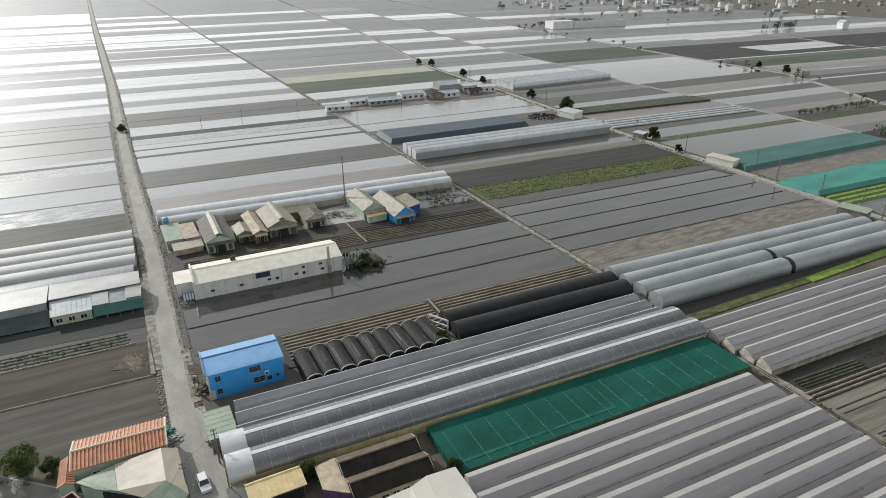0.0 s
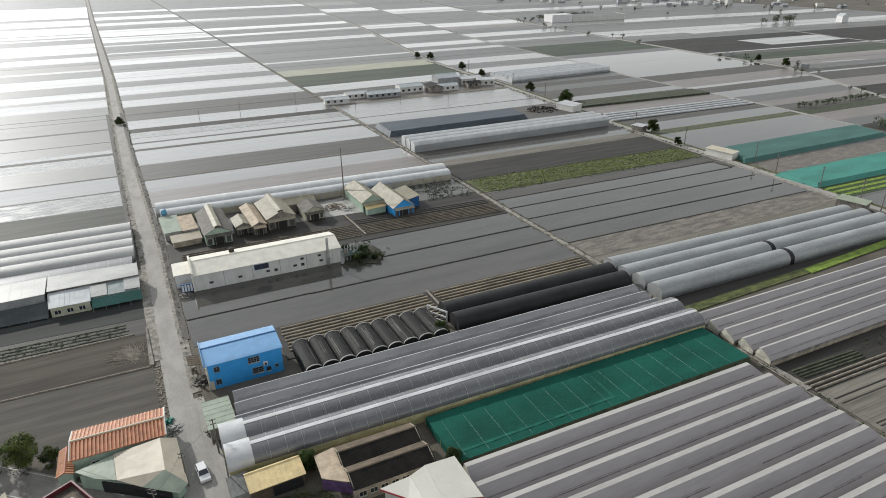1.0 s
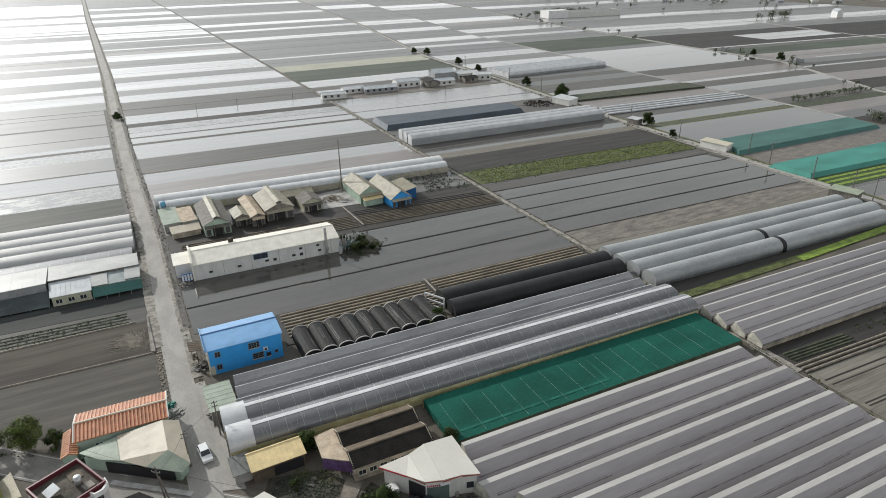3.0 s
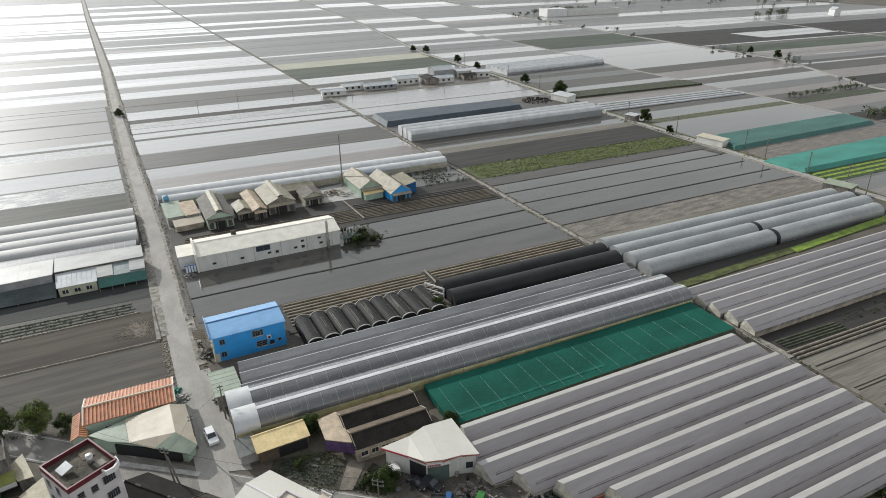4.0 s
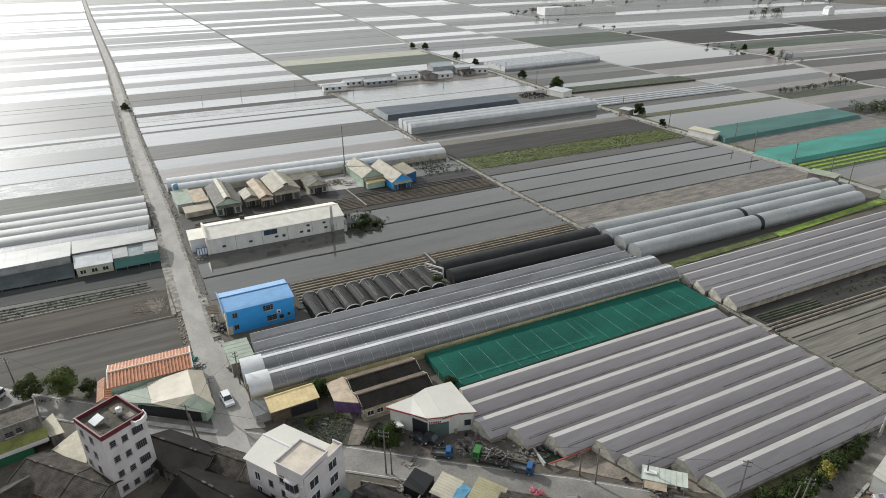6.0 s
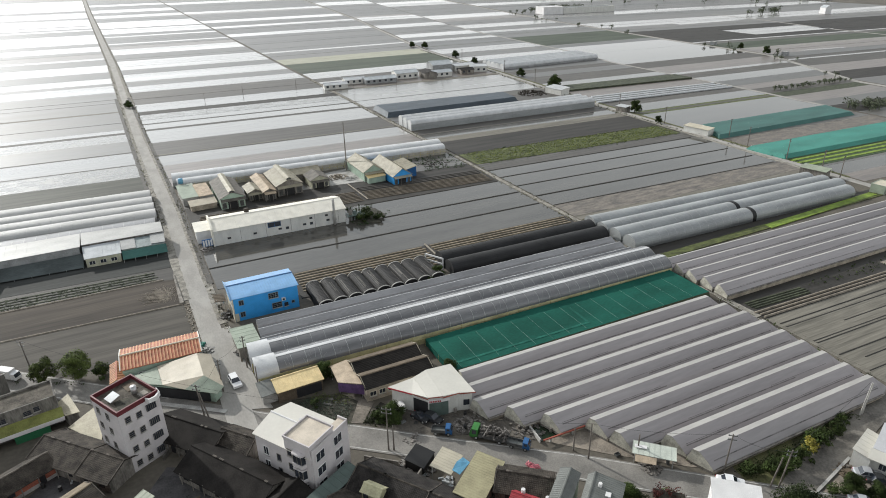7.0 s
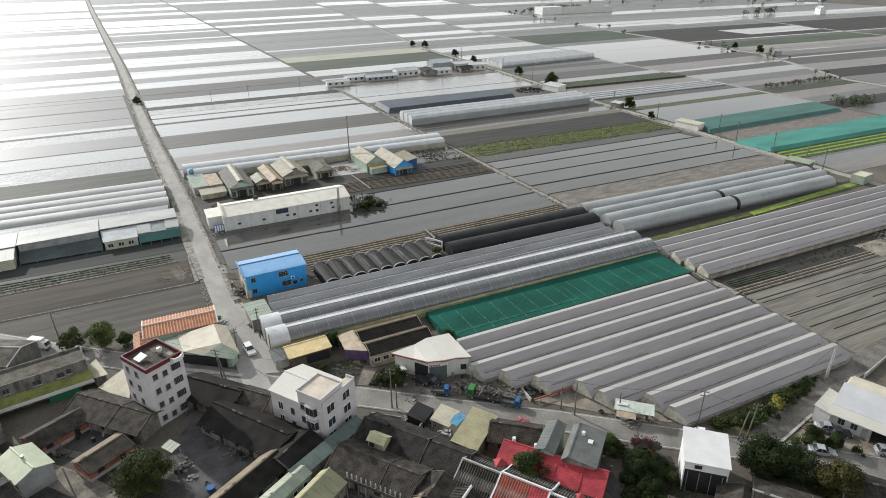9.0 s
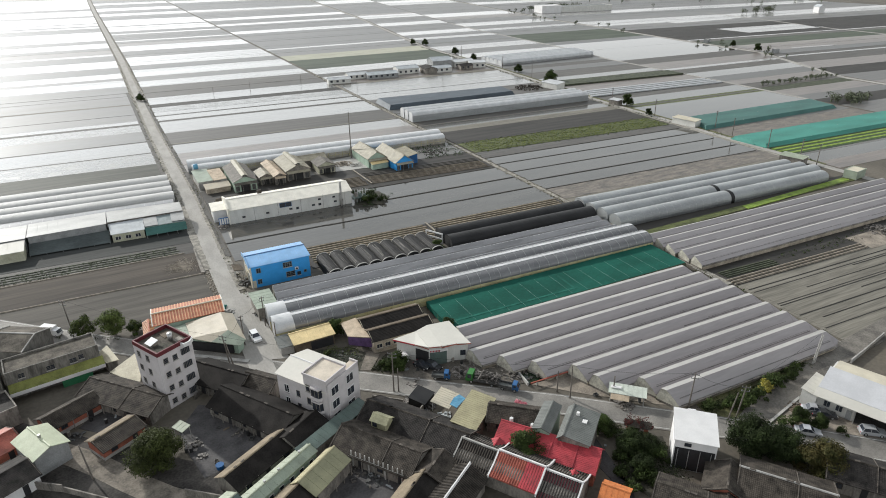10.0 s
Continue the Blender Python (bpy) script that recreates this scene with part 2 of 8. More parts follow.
    purple=mat("purple_awning", (0.09, 0.05, 0.125), 0.6, 0.8, 0.3, 5, 0.05),
    moss=mat("yellow_moss_awning", (0.17, 0.18, 0.05), 0.8, 0.6, 0.3, 5, 0.2),
    netgrey=mat("grey_insect_net", (0.316, 0.294, 0.293), 0.66, 0.12, 0.12, 1.6, 0.04, stretch=(0.15, 1.2, 1), spec=0.45),
    # lighter copy of the net; the sun on the ridge is in its colour
    netlight=mat("sunlit_ridge_net", (0.345, 0.332, 0.312), 0.6, 0.2, 0.14, 2, 0.04, stretch=(0.2, 1, 1)),
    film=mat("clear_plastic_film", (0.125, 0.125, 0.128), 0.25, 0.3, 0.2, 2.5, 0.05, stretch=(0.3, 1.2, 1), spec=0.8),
    filmdull=mat("dull_grey_film", (0.20, 0.20, 0.205), 0.35, 0.25, 0.22, 3, 0.06, stretch=(0.3, 1, 1), spec=0.6),
    filmwhite=mat("white_plastic_film", (0.48, 0.485, 0.485), 0.38, 0.3, 0.12, 3, 0.05, spec=0.6),
    filmsilver=mat("silver_plastic_film", (0.255, 0.265, 0.265), 0.38, 0.25, 0.18, 3, 0.06, stretch=(0.3, 1, 1), spec=0.6),
    netblack=mat("black_shade_net", (0.012, 0.012, 0.0125), 0.7, 0.4, 0.4, 4, 0.1, stretch=(0.4, 1, 1)),
    netfoldgrey=mat("grey_net_fold", (0.085, 0.08, 0.072), 0.75, 0.6, 0.4, 4, 0.2),
    netbrown=mat("faded_black_net", (0.013, 0.012, 0.0118), 0.75, 0.6, 0.4, 4, 0.2),
    netteal=mat("green_shade_net", (0.011, 0.076, 0.056), 0.85, 0.15, 0.25, 3, 0.05, stretch=(0.5, 1, 1), spec=0.12),
    nettealpale=mat("doubled_green_net", (0.020, 0.105, 0.079), 0.85, 0.4, 0.3, 3, 0.05, spec=0.12),
    nettealwire=mat("pale_green_wire", (0.20, 0.32, 0.28), 0.8, 0.8, 0.3, 3, 0.0),
    netteal2=mat("bright_teal_net", (0.045, 0.20, 0.16), 0.7, 0.15, 0.2, 3, 0.05, stretch=(0.4, 1, 1)),
    netteal3=mat("dull_teal_net", (0.045, 0.12, 0.105), 0.7, 0.15, 0.2, 3, 0.05, stretch=(0.4, 1, 1)),
    netblue=mat("blue_grey_net", (0.055, 0.07, 0.085), 0.6, 0.2, 0.25, 3, 0.05, stretch=(0.4, 1, 1)),
    yellowmesh=mat("yellowed_mesh", (0.42, 0.39, 0.22), 0.7, 0.6, 0.25, 4, 0.1, stretch=(0.5, 1, 1)),
    beigemesh=mat("beige_mesh_wall", (0.33, 0.31, 0.265), 0.7, 0.6, 0.25, 4, 0.1, stretch=(0.6, 1, 1)),
    steel=mat("galvanised_pipe", (0.45, 0.45, 0.44), 0.4, 1, 0.2, 6, 0.05, metal=0.6),
    rustpipe=mat("yellowed_frame", (0.42, 0.36, 0.17), 0.7, 1, 0.3, 6, 0.1),
    pole=mat("concrete_pole", (0.15, 0.132, 0.115), 0.8, 1, 0.25, 6, 0.1),
    # mid grey stands in for haze on the distant town walls
    hazewall=mat("haze_grey_wall", (0.30, 0.31, 0.33), 0.7, 0.3, 0.15, 2, 0.0, rand=0.3),
    # near-black for trim, and for flat panels that imitate interior shade
    dark=mat("dark_trim_and_shade", (0.02, 0.02, 0.022), 0.6, 1, 0.2, 5, 0.0),
    glass=mat("window_glass", (0.03, 0.035, 0.045), 0.08, 1, 0.2, 5, 0.0, spec=0.8),
    bark=mat("bark", (0.10, 0.08, 0.06), 0.9, 2, 0.3, 9, 0.3),
    leaf=mat("leaf", (0.030, 0.044, 0.012), 0.7, 0.5, 0.65, 3, 0.0, rand=0.2, spec=0.1),
    leafolive=mat("olive_leaf", (0.070, 0.090, 0.026), 0.7, 0.5, 0.6, 2, 0.0, rand=0.2, spec=0.1),
    leafcourt=mat("dark_olive_leaf", (0.046, 0.056, 0.017), 0.7, 0.5, 0.6, 2, 0.0, rand=0.2, spec=0.1),
    leafcrop=mat("young_crop_leaf", (0.12, 0.14, 0.028), 0.7, 0.3, 0.5, 2, 0.0, spec=0.1),
    vegdull=mat("dull_vegetable_leaf", (0.048, 0.055, 0.032), 0.8, 0.6, 0.5, 3, 0.5),
    vegdusty=mat("grey_green_vegetable_row", (0.075, 0.078, 0.058), 0.85, 0.35, 0.5, 3, 0.4, stretch=(0.5, 1, 1)),
    # leaf colour lightened and greyed to carry the haze over far trees
    leafpale=mat("hazed_dusty_leaf", (0.095, 0.108, 0.07), 0.8, 0.8, 0.4, 3, 0.0, spec=0.1),
    leafy=mat("yellow_green_leaf", (0.22, 0.19, 0.02), 0.6, 0.8, 0.4, 3, 0.0),
    palemint=mat("bleached_mint_sheet", (0.46, 0.49, 0.43), 0.55, 0.4, 0.15, 4, 0.05),
    yarddirt=mat("oily_trodden_dirt", (0.105, 0.094, 0.08), 0.85, 0.35, 0.45, 3, 0.3, spec=0.25),
    netedge=mat("brown_green_net_edge", (0.05, 0.058, 0.034), 0.85, 0.5, 0.35, 3, 0.1),
    vergedirt=mat("dusty_verge", (0.235, 0.22, 0.192), 0.9, 0.6, 0.4, 3, 0.3, spec=0.2),
    netline=mat("dark_net_line", (0.17, 0.155, 0.153), 0.7, 0.5, 0.4, 3, 0.05),
    streakfilm=mat("pale_film_streak", (0.26, 0.26, 0.262), 0.4, 0.5, 0.2, 3, 0.03),
    leafvine=mat("dark_red_vine_leaf", (0.06, 0.018, 0.016), 0.7, 0.8, 0.5, 3, 0.0, spec=0.1),
    court=mat("dark_courtyard_concrete", (0.052, 0.049, 0.050), 0.75, 0.3, 0.3, 3, 0.1, spec=0.3, stain=(0.088, 0.083, 0.083)),
    westroof=mat("bright_weathered_sheet", (0.40, 0.395, 0.375), 0.5, 0.25, 0.15, 4, 0.05, stretch=(0.4, 1, 1)),
    filmwest=mat("hazy_white_film", (0.42, 0.415, 0.40), 0.62, 0.3, 0.12, 3, 0.05, spec=0.5, stretch=(0.3, 1, 1)),
    netdusk=mat("dark_blue_green_net", (0.062, 0.074, 0.074), 0.75, 0.3, 0.3, 3, 0.1, stretch=(0.4, 1, 1)),
    duskfield=mat("dark_damp_field", (0.040, 0.042, 0.040), 0.8, 0.2, 0.3, 1.5, 0.2, stretch=(0.06, 1.0, 1), spec=0.15),
    palewhite=mat("pale_grey_white_sheet", (0.46, 0.46, 0.47), 0.5, 0.3, 0.08, 4, 0.03),
    shutterblue=mat("faded_blue_tarpaulin", (0.04, 0.16, 0.24), 0.6, 0.8, 0.2, 4, 0.1),
    leafmix=mat("leaf_turning_brown", (0.040, 0.048, 0.014), 0.7, 0.45, 0.4, 2, 0.0, stain=(0.068, 0.056, 0.02), spec=0.1),
    rubber=mat("tyre_rubber", (0.02, 0.02, 0.02), 0.8, 3, 0.2, 8, 0.1),
    carwhite=mat("white_car_paint", (0.72, 0.72, 0.72), 0.25, 1, 0.04, 5, 0.0, spec=0.6),
    carsilver=mat("silver_car_paint", (0.48, 0.49, 0.51), 0.25, 1, 0.05, 5, 0.0, metal=0.4),
    cardark=mat("dark_car_paint", (0.03, 0.032, 0.035), 0.25, 1, 0.1, 5, 0.0, spec=0.6),
    truckgreen=mat("green_truck_paint", (0.035, 0.16, 0.03), 0.35, 1, 0.1, 5, 0.0),
    truckblue=mat("blue_truck_paint", (0.022, 0.095, 0.24), 0.35, 1, 0.1, 5, 0.0),
    tarpblue=mat("blue_tarp", (0.10, 0.27, 0.40), 0.5, 1, 0.2, 5, 0.2),
    tarppink=mat("pink_tarp", (0.55, 0.16, 0.2), 0.6, 1, 0.2, 5, 0.2),
    junk=mat("mixed_scrap", (0.11, 0.10, 0.09), 0.6, 3, 0.75, 7, 0.3, rand=0.5),
)


# ---------------------------------------------------------------- shape helpers
class Shape:
    """Collects faces of one mesh, in metres of the thing's own frame."""

    def __init__(self):
        self.v, self.f = [], []

    def poly(self, pts, faces):
        n = len(self.v)
        self.v += [tuple(p) for p in pts]
        self.f += [tuple(i + n for i in q) for q in faces]
        return self

    def slab(self, quad, z0, z1):
        """A prism over a flat polygon given anticlockwise from above."""
        n = len(quad)
        pts = [(x, y, z0) for x, y in quad] + [(x, y, z1) for x, y in quad]
        return self.poly(pts, [tuple(reversed(range(n))), tuple(range(n, 2 * n))] + [(i, (i + 1) % n, n + (i + 1) % n, n + i) for i in range(n)])

    def box(self, x0, x1, y0, y1, z0, z1):
        return self.slab([(x0, y0), (x1, y0), (x1, y1), (x0, y1)], z0, z1)

    def prism(self, prof, a0, a1, axis="x"):
        """A closed outline of (across, up), anticlockwise seen from the far end, drawn along an axis."""
        n = len(prof)
        pts = [(a, u, w) if axis == "x" else (u, a, w) for a in (a0, a1) for u, w in prof]
        return self.poly(pts, [tuple(range(n)), tuple(reversed(range(n, 2 * n)))] + [(i, n + i, n + (i + 1) % n, (i + 1) % n) for i in range(n)])

    def sheet(self, prof, a0, a1, thick=0.05, axis="x"):
        """An open outline of (across, up) as a sheet of some thickness."""
        return self.prism(list(prof) + [(u, w - thick) for u, w in reversed(prof)], a0, a1, axis)

    def rod(self, p, q, r0, r1=None, n=6):
        p, q = Vector(p), Vector(q)
        r1 = r0 if r1 is None else r1
        d = (q - p).normalized()
        s = d.orthogonal().normalized()
        t = d.cross(s)
        ring = [(math.cos(2 * math.pi * i / n), math.sin(2 * math.pi * i / n)) for i in range(n)]
        pts = [p + (s * c + t * k) * r0 for c, k in ring] + [q + (s * c + t * k) * r1 for c, k in ring]
        return self.poly(pts, [tuple(reversed(range(n))), tuple(range(n, 2 * n))] + [(i, (i + 1) % n, n + (i + 1) % n, n + i) for i in range(n)])

    def data(self, name, material, smooth=False):
        me = bpy.data.meshes.new(name)
        me.from_pydata(self.v, [], self.f)
        me.materials.append(material)
        bm = bmesh.new()
        bm.from_mesh(me)
        bmesh.ops.recalc_face_normals(bm, faces=bm.faces)
        bm.to_mesh(me)
        bm.free()
        if smooth:
            me.polygons.foreach_set("use_smooth", [True] * len(me.polygons))
        me.update()
        return me


def part(name, shape, material, parent=None, label="", smooth=False):
    ob = new(name, shape.data(name, M[material] if isinstance(material, str) else material, smooth))
    if parent:
        ob.parent = parent
    return tagged(ob, label)


def thing(name, label, category, m=None, group="", kind=""):
    ob = new(name)
    ob.empty_display_size = 0.3
    if m:
        ob.matrix_basis = m
    return tagged(ob, label, category, group, kind)


def row(name, shape, material, parent, places, label=""):
    """Alike parts that share one mesh, each an object of its own."""
    me = shape.data(name, M[material])
    for p in places:
        ob = new(name, me)
        ob.location = p
        ob.parent = parent
        tagged(ob, label)


def structure(name, shape, material, label=""):
    return tagged(part(name, shape, material), label, "", "", "structure")


def lerp(table, y):
    for (y0, x0), (y1, x1) in zip(table, table[1:]):
        if y <= y1:
            return x0 + (x1 - x0) * (y - y0) / (y1 - y0)
    return x1


def arch(w, h, wall=0.0, n=14, lean=1.0):
    """Outline of an arched roof of span w and crown h over side walls."""
    out = [(-w / 2, 0.0)] if wall else []
    for i in range(n + 1):
        a = math.pi * (1 - i / n)
        out.append((w / 2 * math.cos(a), wall + (h - wall) * abs(math.sin(a)) ** 0.8))
    return out + ([(w / 2, 0.0)] if wall else [])


# ---------------------------------------------------------------- ground and roads
# side lines of the field blocks: x of each line along y
LINE_A = [(-200, -1.8), (200, -1.8), (310, -4.2), (566, -6.2), (1165, -18), (4000, -60)]
LINE_B = [(-200, 112.3), (400, 112.8), (4000, 100)]
LINE_C = [(-200, 222), (111, 223.8), (256, 228.5), (372, 237), (508, 243), (824, 296), (4000, 700)]
LINE_T = [(-200, 329), (190, 330), (257, 332.7), (366, 333.5), (417, 343), (477, 346.5), (540, 350), (585, 351.5), (680, 362), (4000, 900)]
LINE_D = [(-200, 400), (222, 410), (326, 461), (443, 468), (642, 487), (762, 506), (4000, 1050)]

g = Shape()
g.slab([(-3000, -900), (3400, -900), (3400, 4200), (-3000, 4200)], -0.6, 0.0)
structure("ground", g, "ground", "bare damp earth of the farming plain")


def road_along(name, pts, width, material, z, label):
    """A road of one width along a broken line."""
    s = Shape()
    left, right = [], []
    for i, p in enumerate(pts):
        a, b = Vector(pts[max(0, i - 1)]), Vector(pts[min(len(pts) - 1, i + 1)])
        d = (b - a).normalized()
        n = Vector((-d.y, d.x)) * (width / 2)
        left.append(Vector(p) + n)
        right.append(Vector(p) - n)
    for i in range(len(pts) - 1):
        s.slab([right[i], right[i + 1], left[i + 1], left[i]], -0.2, z)
    return structure(name, s, material, label)


road_along("road", [(-1.9, 76), (-1.9, 110), (-2.1, 200), (-4.3, 310), (-6.2, 566), (-18, 1165), (-40, 2600)], 4.9, "road", 0.12, "dusty pale concrete farm road")
road_along("road", [(lerp(LINE_C, y), y) for y in (60, 111, 180, 256, 310, 372, 440, 508, 660, 824, 1500)], 3.6, "road", 0.11, "narrow concrete farm road")
road_along("road", [(lerp(LINE_D, y), y) for y in (60, 222, 280, 326, 380, 443, 540, 642, 762, 1500)], 4.5, "road", 0.11, "far concrete road across the plain")
road_along("path", [(lerp(LINE_T, y), y) for y in (187, 257, 366, 417, 477, 540, 585, 680)], 2.6, "road", 0.16, "narrow pale field path")
road_along("road", [(457, 361), (526, 351), (609, 340.5), (900, 305)], 3.5, "road", 0.13, "narrow far farm road")
road_along("road", [(705, 600), (693, 520), (667, 412), (663, 372), (660, 334)], 4.0, "road", 0.13, "narrow far farm road")
STREET = [(-140, 205), (-60, 133.5), (-39, 114.2), (-25, 102.2), (-15, 92.6), (-1, 80.4), (14.5, 67.4), (30, 54.6), (45, 42.6), (57, 32.0), (69, 21.6), (80, 12.2), (88, 4.6), (130, -36)]
road_along("road", STREET, 6.0, "street", 0.10, "worn grey asphalt village street")
road_along("road", [(70, 20.5), (76, 22.6), (88, 24.6), (100, 27.0), (114, 28.0), (140, 30.0), (260, 36)], 5.0, "laneasphalt", 0.115, "asphalt side lane beside the greenhouses")


def verge(name, pts, width, material, z, label, seed, step=1.3):
    """A strip beside a road with a ragged outer edge on both sides."""
    rng = random.Random(seed)
    s = Shape()
    for (x0, y0), (x1, y1) in zip(pts, pts[1:]):
        n = max(1, int(math.hypot(x1 - x0, y1 - y0) / step))
        d = Vector((x1 - x0, y1 - y0)).normalized()
        nr = Vector((-d.y, d.x))
        prev = None
        for i in range(n + 1):
            c = Vector((x0, y0)).lerp(Vector((x1, y1)), i / n)
            cur = (c + nr * width * rng.uniform(0.44, 0.58), c - nr * width * rng.uniform(0.44, 0.58))
            if prev:
                s.slab([prev[1], cur[1], cur[0], prev[0]], -0.1, z)
            prev = cur
    return structure(name, s, material, label)


verge("verge", [(1.3, 118), (1.2, 200), (-1.2, 310), (-3.4, 566)], 1.9, "vergedirt", 0.135, "dusty trodden verge of the farm road", 1)
verge("verge", [(-5.0, 134), (-5.0, 200), (-7.2, 310), (-9.2, 566)], 2.1, "vergedirt", 0.135, "dusty trodden verge of the farm road", 2)
verge("verge", [(1.9, 140), (1.9, 200), (-0.5, 310), (-2.8, 420)], 1.5, "mud", 0.15, "dark damp edge of the farm road", 3)
verge("verge", [(-6.0, 186), (-8.2, 310), (-9.9, 420)], 1.6, "mud", 0.15, "dark damp edge of the farm road", 4)
verge("verge", [(112.5, 60), (112.6, 125), (112.7, 300), (112.8, 420)], 1.5, "vergedirt", 0.16, "pale trodden bank of the ditch", 5)
verge("verge", [(lerp(LINE_C, y) - 2.6, y) for y in (111, 180, 256, 310, 372, 440)], 2.2, "vergedirt", 0.12, "ragged dirt verge of the second road", 6)
verge("verge", [(lerp(LINE_C, y) + 2.6, y) for y in (111, 180, 256, 310, 372, 440)], 2.0, "grass", 0.12, "grassy verge of the second road", 7)


def edge_line(off, z=0.125):
    s = Shape()
    pts = [Vector(p) for p in STREET]
    for a, b in zip(pts[1:-1], pts[2:-1]):
        d = (b - a).normalized()
        n = Vector((-d.y, d.x))
        if abs(((a + b) / 2).x + 3) < 7.5 and off > 0:
            continue
        p, q = a + n * (off - 0.09), b + n * (off - 0.09)
        s.slab([p, q, q + n * 0.18, p + n * 0.18], 0.09, z)
    structure("road_line", s, "line", "worn white edge line of the street")


edge_line(2.6)
edge_line(-2.6)


def field(x0, x1, y0, y1, material, slope=-0.03, z=0.05, name="field", label="", ref=None):
    """A field between two side lines (numbers or tables), its rows falling off along x by the slope."""
    def corner(x, y):
        xx = lerp(x, y) if isinstance(x, list) else x
        return xx, y
    r = 0.0 if ref is None else ref
    quad = []
    for xs, y in ((x0, y0), (x1, y0), (x1, y1), (x0, y1)):
        xx, yy = corner(xs, y)
        quad.append((xx, yy + slope * (xx - (r(y) if callable(r) else r))))
    s = Shape()
    s.slab(quad, -0.1, z)
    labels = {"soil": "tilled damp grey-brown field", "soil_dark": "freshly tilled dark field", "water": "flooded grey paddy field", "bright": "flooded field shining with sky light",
              "patchy": "half-dry field with patches of standing water", "soil_pale": "pale tilled field with tractor rows", "soil_near": "bare dry grey field", "soil_plough": "dark ploughed field with tractor streaks", "crop": "field of green leafy crop", "wetgrey": "smooth wet grey field", "greydark": "dark grey-green field", "soil_rough": "rough brown field with dried smears", "soil_strip": "grey field with long tractor streaks", "cropgrey": "dull green crop field", "planted": "dark soil under a leafy crop"}
    return structure(name, s, material, label or labels.get(material, "strip of farmland"))


def off(table, d):
    return [(y, x + d) for y, x in table]


def bund(x0, x1, y, slope=-0.03, w=0.8, h=0.28, material="mud", ref=0.0):
    s = Shape()
    y0, y1 = y + slope * (x0 - ref), y + slope * (x1 - ref)
    pts = []
    for x, yy in ((x0, y0), (x1, y1)):
        pts += [(x, yy - w / 2, 0), (x, yy - w / 5, h), (x, yy + w / 5, h), (x, yy + w / 2, 0)]
    s.poly(pts, [(0, 1, 2, 3), (7, 6, 5, 4), (0, 4, 5, 1), (1, 5, 6, 2), (2, 6, 7, 3), (3, 7, 4, 0)])
    return structure("field_bund", s, material, "low mud bank between fields")


def strips(x0, x1, rows, slope, ref):
    """A column of fields: y of each lower edge with its kind; wide ones are cut by low bunds."""
    for (y0, kind), (y1, _) in zip(rows, rows[1:]):
        wide = {"soil": 9.0, "soil_dark": 11.0, "soil_red": 11.0, "wetgrey": 14.0, "bright": 16.0, "patchy": 14.0}.get(kind, 0)
        n = max(1, round((y1 - y0) / (wide + 0.02 * y0 + hash_of(y0) % 7))) if y0 > 225 and wide else 1
        ys = [y0 + (y1 - y0) * (k + (0.25 * math.sin(k * 2.7 + y0) if 0 < k < n else 0)) / n for k in range(n + 1)]
        for k in range(n if kind else 0):
            sub = kind
            if kind == "soil" and n > 1 and y0 < 1300:
                h = (hash_of(y0 + 3.1 * k) * 37) % 23
                sub = "soil" if h > 5 else "soil_red" if h > 2 else "wetgrey"
            if sub == "soil" and 225 < y0 < 430:
                sub = "soil_mid"
            gap = 0.0 if k == n - 1 else min(0.9, 0.3 + ys[k] * 0.0012)
            field(x0, x1, ys[k], ys[k + 1] - gap, sub, slope, 0.05 + 0.012 * (hash_of(ys[k]) % 5), ref=ref)


def hash_of(v):
    return int(v * 7.3) % 97


# west of the farm road
strips(-420, off(LINE_A, -4.0), [(112, "soil_near"), (133.2, "soil_plough"), (149, "soil_dark"), (157, "duskfield"), (184, "soil"), (229, "greydark"), (248.3, "patchy"), (265.9, "mud"), (267.4, "bright"), (286.6, "mud"),
       (288.4, "wetgrey"), (309.3, "patchy"), (324.1, "mud"), (328, "bright"), (334.6, "wetgrey"), (378.5, "soil_pale"), (382, "wetgrey"), (445.5, "bright"), (471.5, "soil"), (482, "bright"), (505.5, "soil"), (536, "bright"), (575, "soil"), (610, "bright"),
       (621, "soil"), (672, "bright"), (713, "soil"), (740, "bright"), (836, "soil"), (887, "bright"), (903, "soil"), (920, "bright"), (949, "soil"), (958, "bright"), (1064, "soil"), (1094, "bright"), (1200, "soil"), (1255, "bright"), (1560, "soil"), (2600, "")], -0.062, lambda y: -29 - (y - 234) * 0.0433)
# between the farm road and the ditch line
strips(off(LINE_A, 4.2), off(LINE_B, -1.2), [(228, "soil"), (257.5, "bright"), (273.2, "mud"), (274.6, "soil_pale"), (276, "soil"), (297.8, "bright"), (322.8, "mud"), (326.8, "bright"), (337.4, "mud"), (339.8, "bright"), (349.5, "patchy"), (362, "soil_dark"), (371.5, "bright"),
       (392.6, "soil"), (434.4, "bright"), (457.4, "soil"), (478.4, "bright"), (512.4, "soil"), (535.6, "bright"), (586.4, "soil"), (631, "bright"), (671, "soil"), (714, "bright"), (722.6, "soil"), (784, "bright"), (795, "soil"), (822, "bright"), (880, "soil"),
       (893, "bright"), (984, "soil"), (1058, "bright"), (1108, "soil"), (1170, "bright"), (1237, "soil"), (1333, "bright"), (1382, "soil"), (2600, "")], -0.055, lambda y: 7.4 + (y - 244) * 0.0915)
